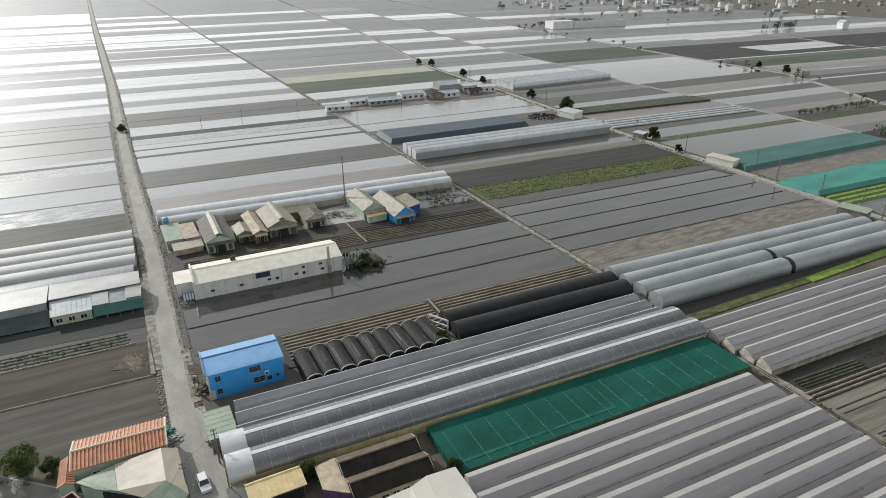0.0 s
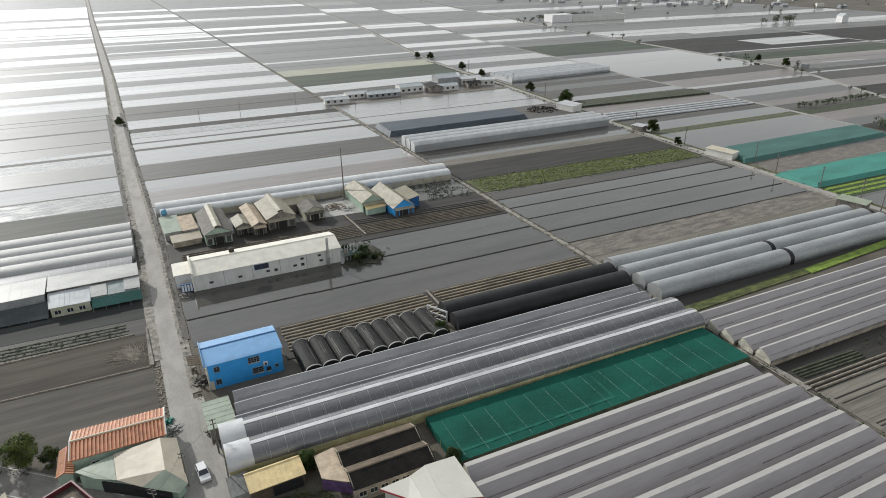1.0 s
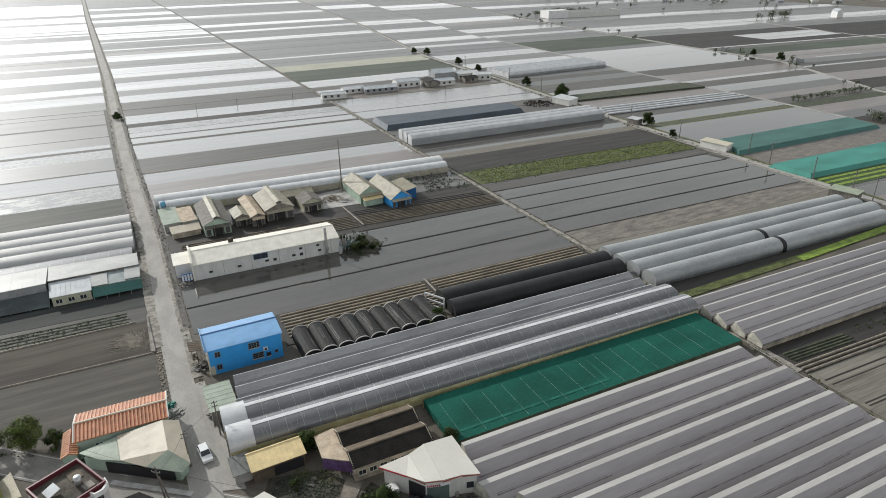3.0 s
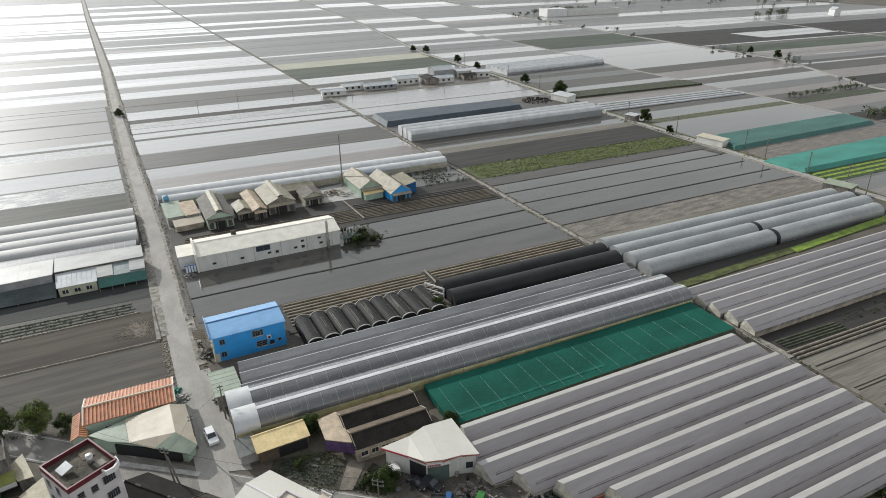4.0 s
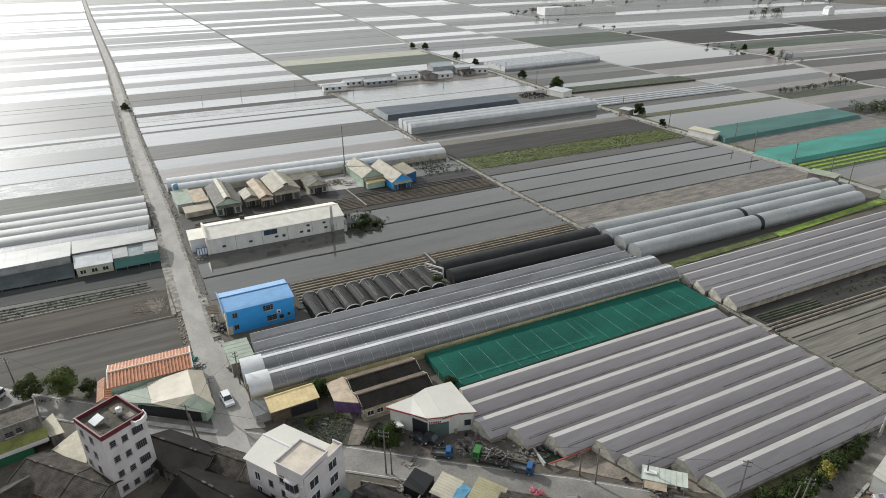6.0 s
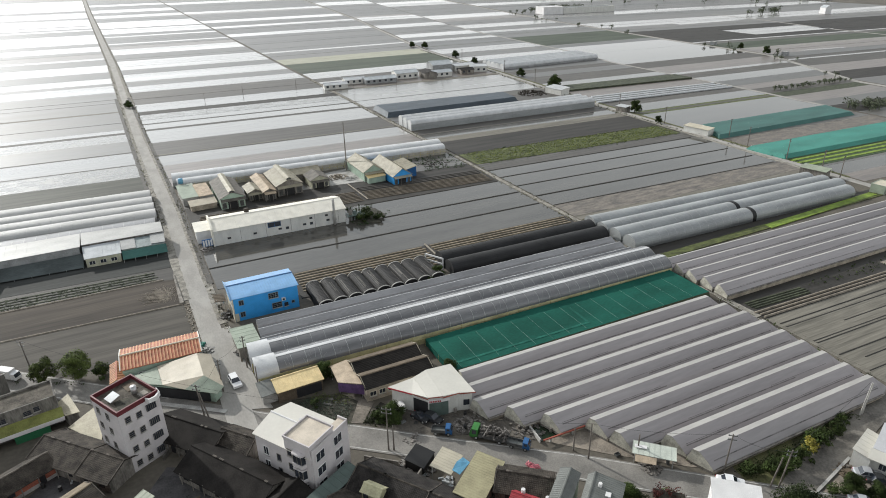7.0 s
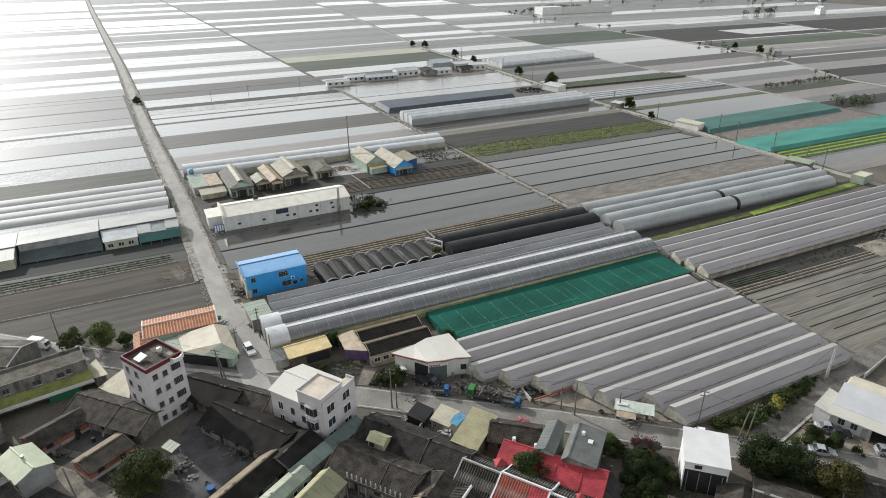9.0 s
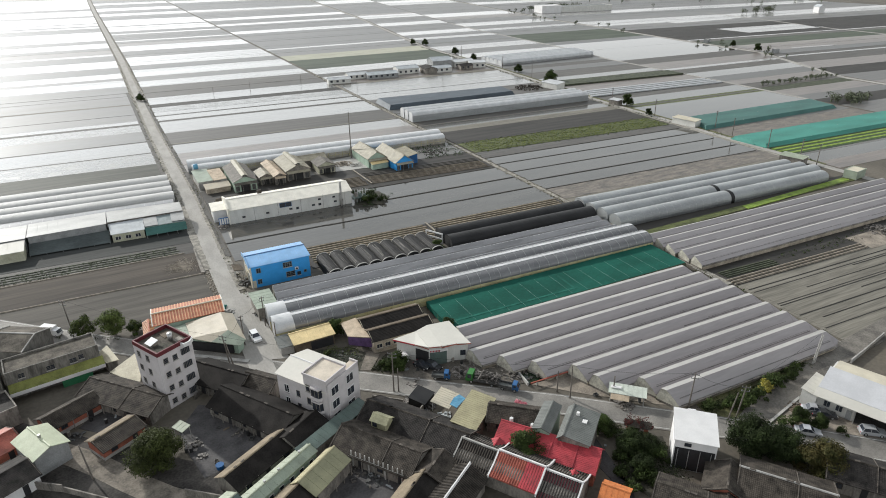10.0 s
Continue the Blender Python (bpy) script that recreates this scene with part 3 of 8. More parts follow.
# between the ditch line and the second road
strips(off(LINE_B, 1.4), off(LINE_C, -3.0), [(126, "soil_pale"), (130.5, "soil_rough"), (141.8, "water"), (152.2, "water"), (164.2, "water"), (175.4, "water"), (184.8, "soil_strip"), (194, "planted"), (210, "soil_dark"), (231.4, "soil_pale"), (239, "water"), (247, "soil"),
       (289, "soil"), (318, "bright"), (334.6, "mud"), (335.6, "bright"), (371.5, "")], -0.045, 114)
strips(off(LINE_B, 1.4), off(LINE_C, -3.0), [(371.5, "soil_pale"), (376, "soil_red"), (398.5, "bright"), (406.5, "soil"), (420, "bright"), (444.5, "cropgrey"), (493, "pale"), (522, "soil"), (566, "bright"), (574, "soil"), (714, "bright"), (743, "soil"),
       (815, "bright"), (838, "soil"), (893, "bright"), (930, "soil"), (1060, "bright"), (1100, "soil"), (1300, "bright"), (1360, "soil"), (2600, "")], -0.02, 114)
# beyond the second road
strips(off(LINE_C, 3.0), off(LINE_T, -1.2), [(105, "soil_red"), (114, "water"), (123.6, "soil"), (140, "soil"), (154, "soil_rough"), (171, "soil"), (192, "water"), (207, "water"), (224.6, "crop"), (227, "soil"), (229.4, "crop"),
       (231.8, "water"), (246, "soil"), (255, "soil_dark"), (274, "soil_red"), (292, "soil"), (311, "water"), (322, "soil"), (345, "wetgrey"), (360, "soil"), (372, "wetgrey"), (415, "soil"), (430, "bright"), (452, "soil"), (478, "bright"), (505, "wetgrey"),
       (560, "bright"), (575, "soil"), (600, "bright"), (630, "soil"), (700, "bright"), (735, "soil"), (800, "bright"), (850, "soil"), (1100, "bright"), (1180, "soil"), (2600, "")], -0.06, 232)
strips(off(LINE_T, 1.2), off(LINE_D, -4.0), [(150, "soil"), (172, "soil_dark"), (188, "wetgrey"), (200, "soil_red"), (216, "vegdull"), (226, "soil"), (240, "soil_red"), (252, "wetgrey"), (268, "water"), (285, "soil"), (300, "bright"), (306, "soil_red"),
       (330, "soil"), (352, "water"), (372, "water"), (410, "water"), (452, "wetgrey"), (470, "cropgrey"), (540, "wetgrey"), (590, "bright"), (606, "soil"), (640, "bright"), (675, "soil"), (760, "bright"), (810, "soil"), (1000, "bright"), (1100, "soil"), (2600, "")], -0.06, 340)
strips(off(LINE_D, 4.0), 1000, [(120, "soil"), (170, "soil_red"), (200, "soil"), (225, "soil_dark"), (250, "soil_red"), (275, "soil"), (300, "bright"), (304, "soil"), (330, "soil_red"), (366, "cropgrey"), (398, "soil"), (411, "bright"), (415, "soil_dark"), (510, "soil"),
       (556, "bright"), (606, "soil"), (640, "wetgrey"), (690, "bright"), (730, "soil"), (800, "wetgrey"), (860, "soil"), (930, "bright"), (980, "soil"), (1100, "wetgrey"), (1200, "soil"), (2600, "")], -0.12, 455)
field(566, 672, 421, 462, "bright", -0.1, 0.13, ref=566, label="pale flooded field far off")
field(577, 668, 529, 545, "bright", -0.05, 0.13, ref=577, label="pale flooded field far off")
field(504, 549, 326, 329.5, "bright", -0.17, 0.13, ref=504, label="narrow pale flooded strip")

# near block between the farm road and the ditch line
strips(3.0, off(LINE_B, -1.2), [(134, "water"), (147.2, "water"), (160, "water"), (174, "soil_dark"), (199, "soil"), (228, "")], -0.035, 60)
for y in (147.4, 160.2, 174):
    bund(34 if y < 150 else 58, 111, y, -0.03, 0.7, 0.3, ref=60)
bund(3, 36, 149.4, -0.03, 0.7, 0.3, ref=3)
for y in (141.8, 152.2, 164.2, 175.4, 184.8):
    bund(114, 219, y, -0.045, 0.6, 0.28, ref=114)
bund(-120, -6, 133.4, -0.045, 0.5, 0.3, "bundpale", ref=-30)
bund(-120, -9, 149.0, -0.022, 0.6, 0.3, "bundpale", ref=-30)


def ridges(x0, x1, y0, y1, n, material, slope, ref, h=0.28, fill=0.62, label="raised planting ridges"):
    """Parallel raised beds along x."""
    s = Shape()
    d = (y1 - y0) / n
    for i in range(n):
        y = y0 + d * (i + 0.5)
        a, b = y + slope * (x0 - ref), y + slope * (x1 - ref)
        w = d * fill / 2
        pts = []
        for x, yy in ((x0 + random.uniform(0, 0.8), a), (x1 - random.uniform(0, 0.8), b)):
            pts += [(x, yy - w, 0.05), (x, yy - w * 0.6, h), (x, yy + w * 0.6, h), (x, yy + w, 0.05)]
        s.poly(pts, [(0, 1, 2, 3), (7, 6, 5, 4), (0, 4, 5, 1), (1, 5, 6, 2), (2, 6, 7, 3), (3, 7, 4, 0)])
    return tagged(part("planting_ridges", s, material), label, "ridges", "", "stuff")


field(21, 111, 119.5, 134, "soil_dark", -0.03, 0.16, ref=60)
ridges(22, 61, 120.5, 133.8, 9, "ridge", -0.03, 60, 0.4, 0.5)
ridges(62.5, 110.5, 120.5, 133.8, 9, "ridge", -0.03, 60, 0.4, 0.5)
ridges(6, 60, 177.5, 188.5, 8, "ridgedim", -0.045, 60, 0.36, 0.4)
ridges(61.5, 110.5, 178, 187, 7, "ridgedim", -0.08, 60, 0.4, 0.4)
ridges(61.5, 110.5, 187.5, 192, 3, "mud", -0.08, 60, 0.42, 0.6)
ridges(-95, -10, 149.8, 156.0, 4, "vegdusty", -0.045, -30, 0.22, 0.5, "rows of dusty grey-green vegetables")
weeds_west = [[(-95 + 1.5 * (k % 3), 152.6 + 1.25 * k), (-11, 148.9 + 1.25 * k)] for k in range(5)]


# ---------------------------------------------------------------- greenhouses
def at(x, y, z=0.0, deg=0.0):
    return pose(x, y, z, 0, 0, deg)


def tunnel(x, y, length, w, h, deg, cover, wall=0.0, hoop=2.5, label="", group="", cap=0.0, capmat="filmwhite", ends="filmwhite", side="", crest="", seam=0.07):
    """An arched tunnel house along its own x: cover, hoops over it, end walls and a gutter at each foot."""
    t = thing("tunnel_greenhouse", label, "greenhouse", at(x, y, 0, deg), group)
    prof = arch(w, h, wall, 22 if side else 16)
    lo = [p for p in prof if p[1] >= wall - 0.001] if side else prof
    part("cover", Shape().sheet(lo, cap, length, 0.06), cover, t)
    if cap:
        part("front_cover", Shape().sheet([(u * 1.01, v + 0.03) for u, v in lo], -0.1, cap + 0.1, 0.06), capmat, t, "white plastic front bay")
    for xa, xb in ((0.02, 0.1), (length - 0.1, length - 0.02)):
        part("end_wall", Shape().prism([(u * 0.985, v * 0.985) for u, v in prof], xa, xb), ends, t)
    if hoop:
        n = max(2, int(length / hoop))
        row("hoop", Shape().sheet([(u * 1.006, v + 0.035) for u, v in lo], 0, seam, 0.05), "steel" if cover != "netblack" else "netblack", t, [(cap + (length - cap - seam) * i / n, 0, 0) for i in range(n + 1)])
    if side:
        for sgn in (-1, 1):
            part("side_wall", Shape().box(0, length, sgn * w / 2 - 0.03, sgn * w / 2 + 0.03, 0.0, wall), side, t, "yellowed mesh side wall")
            if side in ("yellowmesh", "beigemesh"):
                row("side_post", Shape().box(0, 0.12, -0.1, 0.1, 0, wall), "rustpipe", t, [(i * 3.0, sgn * w / 2, 0) for i in range(int(length / 3) + 1)], "yellowed post")
                part("side_rail", Shape().box(0, length, sgn * w / 2 - 0.09, sgn * w / 2 + 0.09, wall * 0.5, wall * 0.5 + 0.1), "rustpipe", t)
    # pale strip on the crown imitates the sky's highlight on the film
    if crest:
        part("crest_sheet", Shape().sheet([(u, v + 0.07) for u, v in prof if abs(u) < w * (0.13 if crest == "filmwhite" else 0.075)], cap, length, 0.05), crest, t, "pale strip painted as the crest's highlight")
    return t


line_rng = random.Random(77)


def gable_span(x, y, length, w, h, deg, wall, label, group, strip=0.26, light="netlight", dark="netgrey", endmat="endnet", battens=True, skew=0.0, near_eave=0.42, hip=0.0):
    """One span of a net house: long grey near slope, top strip painted pale as sunlit, short far slope, end walls,
    posts and a gutter.
    """
    t = thing("net_house_span", label, "greenhouse", at(x, y, 0, deg), group)
    y1, y2 = w * (0.36 - strip), w * 0.36

    def slanted(sh):
        """The west end follows the street: the further front, the further east."""
        sh.v = [(x + skew * (0.36 - y / w) * (1 - x / length), y, z) for x, y, z in sh.v]
        return sh
    yn = -w * near_eave                     # the near eave stops short of the valley gutter
    mid = (-0.2 * w - yn) / (y1 - yn) + 0.05
    near = [(yn, wall), (-w * 0.2, wall + (h - wall) * mid), (y1, h)]
    part("near_slope", slanted(Shape().sheet(near, 0, length, 0.05)), dark, t, "grey net slope")
    part("top_strip", slanted(Shape().sheet([(y1, h + 0.01), (y2, h - 0.12)], 0, length, 0.05)), light, t, "ridge strip painted pale as if sunlit")
    part("far_slope", slanted(Shape().sheet([(y2, h - 0.12), (w / 2, wall)], 0, length, 0.05)), dark, t, "grey net slope")
    for xa, xb in ((0.05, 0.13), (length - 0.13, length - 0.05)):
        part("end_wall", slanted(Shape().prism([(yn, 0.5), (w / 2, 0.5), (w / 2, wall - 0.06), (y2, h - 0.2), (y1, h - 0.08), (-w * 0.2, wall + (h - wall) * mid - 0.07), (yn, wall - 0.06)], xa, xb)), endmat, t, "cream plastic end wall")
        part("base_wall", slanted(Shape().box(xa - 0.06, xb, yn, w / 2, 0, 0.497)), "mossy", t, "low stained concrete base")
    part("gutter", slanted(Shape().box(0, length, -w / 2 + 0.01, yn + 0.05, wall - 0.3, wall - 0.12)), "mossy", t, "dark valley gutter")
    part("side_base", slanted(Shape().box(0.1, length, yn - 0.1, yn + 0.02, 0, wall - 0.31)), "tanwall", t, "stained low wall under the eave")
    # thin darker lines in broken lengths along the near slope
    sm = Shape()
    for f0, wd, keep in ((0.31, 0.07, 0.9), (0.41, 0.03, 0.4)):
        pa = (yn + (y1 - yn) * f0, None)
        zz = lambda yy: near[0][1] + (near[1][1] - near[0][1]) * (yy - near[0][0]) / (near[1][0] - near[0][0]) if yy < near[1][0] else near[1][1] + (near[2][1] - near[1][1]) * (yy - near[1][0]) / (near[2][0] - near[1][0])
        xx = skew + 0.5
        while xx < length - 3:
            ln = line_rng.uniform(4, 17)
            if line_rng.random() < keep:
                ya, yb = pa[0], pa[0] + wd * 2
                xe = min(xx + ln, length - 0.5)
                sm.poly([(xx, ya, zz(ya) + 0.02), (xe, ya, zz(ya) + 0.02), (xe, yb, zz(yb) + 0.02), (xx, yb, zz(yb) + 0.02)], [(0, 1, 2, 3)])
            xx += ln
    tagged(part("net_seam", sm, "netline", t, "thin dark lines along the net slope"), kind="stuff")
    if battens:
        row("batten", Shape().sheet([(u, v + 0.025) for u, v in near], 0, 0.06, 0.03), "netgrey", t, [(min(skew + i * 5.0, length - 0.07), 0, 0) for i in range(int((length - skew) / 5.0) + 1)])
    if hip:                                 # east end falls off in a hip
        e, lo = length + hip, wall * 1.8
        part("hip_end", Shape().poly([(length, yn, wall), (length, y1, h), (length, y2, h - 0.12), (length, w / 2, wall), (e, yn + 0.2, lo), (e, w / 2 - 0.1, lo), (e, yn + 0.2, 0), (e, w / 2 - 0.1, 0), (length, yn, 0), (length, w / 2, 0)],
             [(0, 4, 1), (1, 4, 5, 2), (2, 5, 3), (4, 6, 7, 5), (0, 8, 6, 4), (3, 5, 7, 9)]), dark, t, "sloping net end")
    row("post", Shape().rod((0, -w * near_eave, 0), (0, -w * near_eave, wall), 0.05), "steel", t, [(skew + i * 8.0, 0, 0) for i in range(int((length - skew) / 8.0) + 1)])
    return t


# clear-film tunnels along the lane by the blue house
streak_rng = random.Random(12)
for y0, lab in ((98.2, "long clear-plastic arched greenhouse with white front bay"), (92.3, "long clear-plastic greenhouse with yellowed mesh side")):
    t = tunnel(3.4, y0, 107, 6.4, 4.5, -2.1, "film", 2.3, 3.0, lab, "clear tunnels", 4.2, side="yellowmesh", crest="crestshine", seam=0.035)
    pr = [p for p in arch(6.4, 4.5, 2.3, 22) if p[1] > 2.31]
    # thin pale streaks scattered slantwise over the near side
    st = Shape()
    for _ in range(60):
        k0 = streak_rng.randint(1, 6)
        k1 = k0 + streak_rng.randint(2, 5)
        xx, dx, wd = streak_rng.uniform(4.6, 106), streak_rng.uniform(-0.5, 0.9), streak_rng.uniform(0.02, 0.06)
        for k in range(k0, k1):
            (ua, va), (ub, vb) = pr[k], pr[k + 1]
            fa, fb = (k - k0) / (k1 - k0), (k + 1 - k0) / (k1 - k0)
            st.poly([(xx + dx * fa, ua * 1.004, va + 0.02), (xx + dx * fa + wd, ua * 1.004, va + 0.02), (xx + dx * fb + wd, ub * 1.004, vb + 0.02), (xx + dx * fb, ub * 1.004, vb + 0.02)], [(0, 1, 2, 3)])
    tagged(part("dust_streak", st, "streakfilm", t, "pale slanting streaks on the film"), kind="stuff")
for xs, y0, ne in ((7.6, 109.2, 0.42), (7.2, 105.2, 0.42), (6.6, 101.1, 0.24)):
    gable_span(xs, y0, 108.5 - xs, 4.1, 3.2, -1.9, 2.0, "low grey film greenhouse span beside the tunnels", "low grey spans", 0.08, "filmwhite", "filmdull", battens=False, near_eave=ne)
# black shade-net tunnels
for y0 in (121.0, 115.3):
    tunnel(60.0, y0, 51, 5.9, 3.6, -2.4, "netblack", 0.8, 3.2, "long low black shade-net tunnel", "black tunnels", ends="netblack", seam=0.12)

fold_rng = random.Random(4)
# low arched sheds of faded black net, side by side, axes across the fields
for i in range(9):
    x = 24.6 + i * 3.75
    t = thing("mushroom_shed", "low arched shed under faded black net", "shed", at(x, 111.6 - 0.02 * i, 0, 90), "black net sheds")
    prof = arch(3.7, 3.1, 1.5)
    part("cover", Shape().sheet(prof, 0, 11.2, 0.06), "netbrown", t)
    for xa in (0.05, 11.05):
        part("end_wall", Shape().prism([(u * 0.97, v * 0.97) for u, v in prof], xa, xa + 0.1), "netblack", t)
    # black and lighter grey folds laid lengthwise over the cover
    for nm, mt, cnt, lb in (("net_folds", "netblack", 7, "black net folds along the shed"), ("worn_folds", "netfoldgrey", 5, "grey folds along the net")):
        hp = Shape()
        for _ in range(cnt):
            k0 = fold_rng.randint(1, len(prof) - 3)
            pa, pb = prof[k0], prof[k0 + 1]
            f0 = fold_rng.random() * 0.5
            f1 = f0 + fold_rng.uniform(0.25, 0.5)
            lift = 0.04 + 0.05 * fold_rng.random()
            xs = fold_rng.uniform(0.0, 4.0)
            hp.sheet([(pa[0] + (pb[0] - pa[0]) * f, pa[1] + (pb[1] - pa[1]) * f + lift) for f in (f0, f1)], xs, fold_rng.uniform(xs + 4, 11.0), 0.08)
        tagged(part(nm, hp, mt, t, lb), kind="stuff")
    hoops = Shape()
    for k in range(14):
        hoops.sheet([(u * 1.005, v + 0.035) for u, v in prof if v > 0.6], 0.5 + 0.76 * k, 0.5 + 0.76 * k + 0.16, 0.06)
    tagged(part("hoop_ridging", hoops, "netbrown", t, "hoops pressing through the net"), kind="stuff")
    for xa, xb in ((-0.12, 0.12), (11.1, 11.3)):
        part("rim", Shape().sheet([(u * 1.02, v + 0.1) for u, v in prof if v > 1.4], xa, xb, 0.16), "concrete", t, "pale dusty rim of the arch")

# green shade net
t = thing("shade_net_house", "flat dark green shade-net house on posts", "net house", at(38.6, 73.5, 0, -1.3))
NX, NY, NZ = 70.5, 13.2, 1.9
s = Shape()
for i in range(20):
    xa, xb = NX * i / 20, NX * (i + 1) / 20
    xm, sag = (xa + xb) / 2, 0.05
    s.poly([(xa, 0, NZ), (xm, 0, NZ - sag), (xb, 0, NZ), (xb, NY, NZ), (xm, NY, NZ - sag), (xa, NY, NZ),
            (xa, 0, NZ - 0.04), (xm, 0, NZ - sag - 0.04), (xb, 0, NZ - 0.04), (xb, NY, NZ - 0.04), (xm, NY, NZ - sag - 0.04), (xa, NY, NZ - 0.04)],
           [(0, 1, 4, 5), (1, 2, 3, 4), (11, 10, 7, 6), (10, 9, 8, 7), (0, 6, 7, 1), (1, 7, 8, 2), (5, 4, 10, 11), (4, 3, 9, 10)])
part("net_roof", s, "netteal", t)
part("net_skirt", Shape().sheet([(-0.75, 0.45), (0.0, NZ - 0.03)], 0, NX, 0.04), "netedge", t, "brownish net skirt along the front")
part("net_skirt", Shape().sheet([(NY, NZ - 0.03), (NY + 0.5, 0.3)], 0, NX, 0.04), "netedge", t, "brownish net skirt along the back")
for xa in (-0.03, NX - 0.03):
    part("net_side", Shape().box(xa, xa + 0.06, 0, NY, 0.4, NZ - 0.06), "netteal", t)
part("overlap_strip", Shape().box(0.3, 36.0, 1.9, 2.5, NZ + 0.012, NZ + 0.03), "nettealpale", t, "paler doubled net along the front")
part("overlap_strip", Shape().box(35.4, 36.0, 2.51, 9.6, NZ + 0.014, NZ + 0.034), "nettealpale", t, "paler doubled net across the roof")
row("stay_wire", Shape().rod((0, 0.4, NZ + 0.02), (0, NY - 2.5, NZ + 0.02), 0.018, n=4), "nettealwire", t, [(2.2 + i * (NX - 3) / 15, 0, 0) for i in range(15)], "pale wire across the net")
row("post", Shape().rod((0, 0, 0), (0, 0, NZ - 0.06), 0.06), "rustpipe", t, [(i * NX / 14, j * NY / 2, 0) for i in range(15) for j in range(3)])
bund(39, 108, 72.4, -0.022, 0.9, 0.5, "tan", ref=39)

# nine-span net house by the village street
LEFT_END = (38.9, 37.8, 36.8, 41.4, 46.1, 52.4, 54.0, 61.2, 62.4)
for i, xl in enumerate(LEFT_END):
    y1 = 67.6 - 4.63 * i
    slope_deg = -1.75
    xr = (105.0, 106.0, 107.0, 107.4, 107.5, 107.5, 107.5, 107.5, 107.5)[i]
    yl = y1 + (xr - xl) * math.tan(radians(-slope_deg))
    gable_span(xl, yl + 0.4, (xr - xl) / math.cos(radians(slope_deg)), 4.63, 3.25, slope_deg, 1.05, "long gabled greenhouse span of grey insect net", "nine-span net house", 0.23, skew=1.7 if i > 1 else 0.0, battens=False, near_eave=0.42, hip=1.3)
pp = thing("irrigation_pipe", "thin pale pipe running past the greenhouse ends", "pipe", at(110.3, 70.5, 0, -90))
part("pipe", Shape().rod((0, 0, 0.9), (41, 0, 0.9), 0.06, n=6), "concrete", pp)
row("support", Shape().rod((0, 0, 0), (0, 0, 0.9), 0.04), "steel", pp, [(1.0 + i * 4.8, 0, 0) for i in range(9)])
# four silver tunnels beyond the ditch
for i, (y0, x1) in enumerate(((121.6, 209.5), (115.9, 211.5), (110.2, 213), (104.2, 209))):
    if i < 2:
        tunnel(112.9, y0, x1 - 112.9, 5.7, 3.3, -3.3 + 0.5 * i, "filmsilver", 1.0, 3.0, "long silver plastic tunnel greenhouse", "silver tunnels", ends="filmsilver", seam=0.05)
    else:
        a = radians(-2.5)
        tunnel(112.9, y0, 46.6, 5.7, 3.6, -2.5, "filmsilver", 1.0, 3.0, "silver plastic tunnel greenhouse with a black net end", "silver tunnels", ends="filmsilver", seam=0.05)
        t = tunnel(112.9 + 48.0 * math.cos(a), y0 + 48.0 * math.sin(a), x1 - 162, 5.7, 3.6, -2.5, "filmsilver", 1.0, 3.0, "silver plastic tunnel greenhouse with a black net end", "silver tunnels", ends="netblack", seam=0.05)
        part("end_net", Shape().sheet([(u * 1.03, v + 0.08) for u, v in arch(5.7, 3.6, 1.0)], -1.35, 0.1, 0.06), "netblack", t, "black net bay over the end")

# strip fields and net houses south of the silver tunnels
field(114, 222, 95.9, 101.5, "soil_dark", -0.02, 0.07, ref=114)
field(114, 222, 93.2, 96.0, "crop", 0.004, 0.22, ref=114, label="strip of bright green leafy crop")
field(160, 216, 92.9, 95.6, "lime", 0.03, 0.30, ref=160, label="strip of lime green crop")
field(112.6, 222, 66.0, 92.3, "soil_dark", -0.04, 0.05, ref=114)
for i, (y0, ya) in enumerate(((88.4, 3.9), (84.6, 3.9), (80.4, 4.3), (75.8, 4.4), (71.3, 4.4))):
    gable_span(111.8 + 0.4 * (i > 2), y0 - 0.5, 108, ya, 3.0, -1.9, 1.5, "long grey net greenhouse span beyond the ditch", "five-span net house", 0.14, battens=False)
# ploughed land and beds in the east
field(112.8, 260, 56.5, 66.5, "soil_dark", -0.05, 0.08, ref=114)
ridges(114, 134, 62.5, 66.0, 4, "vegdull", -0.06, 114, 0.35, 0.6, "dark vegetable beds")
ridges(112.5, 165, 58.5, 62.0, 3, "bundpale", -0.05, 114, 0.5, 0.35, "pale bed edges")
field(112.8, 300, 30.5, 58.5, "soil_pale", -0.045, 0.09, ref=114)
ridges(113.5, 260, 32, 57.5, 11, "soil_pale", -0.045, 114, 0.13, 0.86, "broad tilled beds")
for y, xa, xb in ((55.6, 114, 240), (54.0, 114, 232), (53.3, 150, 230), (50.2, 128, 250), (47.4, 114, 236), (46.6, 114, 220), (44.3, 140, 250), (41.6, 114, 190), (38.7, 118, 240), (38.1, 150, 240), (35.2, 114, 210)):
    bund(xa, xb, y, -0.045, 0.5, 0.2, "soil_dark", ref=114)
field(165, 230, 58, 66, "dirt", -0.05, 0.12, ref=114)

# western sheds and tunnels across the farm road
for y0 in (222.9, 215.2, 208.4, 201.8):
    tunnel(-100, y0, 94, 6.9, 3.4, -3.3, "filmwest", 1.2, 3.0, "long white plastic tunnel greenhouse", "white tunnels", ends="filmsilver", seam=0.05)
tunnel(-100, 194.0, 93, 8.5, 2.6, -3.0, "filmdull", 1.2, 3.0, "long low grey plastic tunnel greenhouse", "white tunnels", ends="filmsilver", seam=0.05)
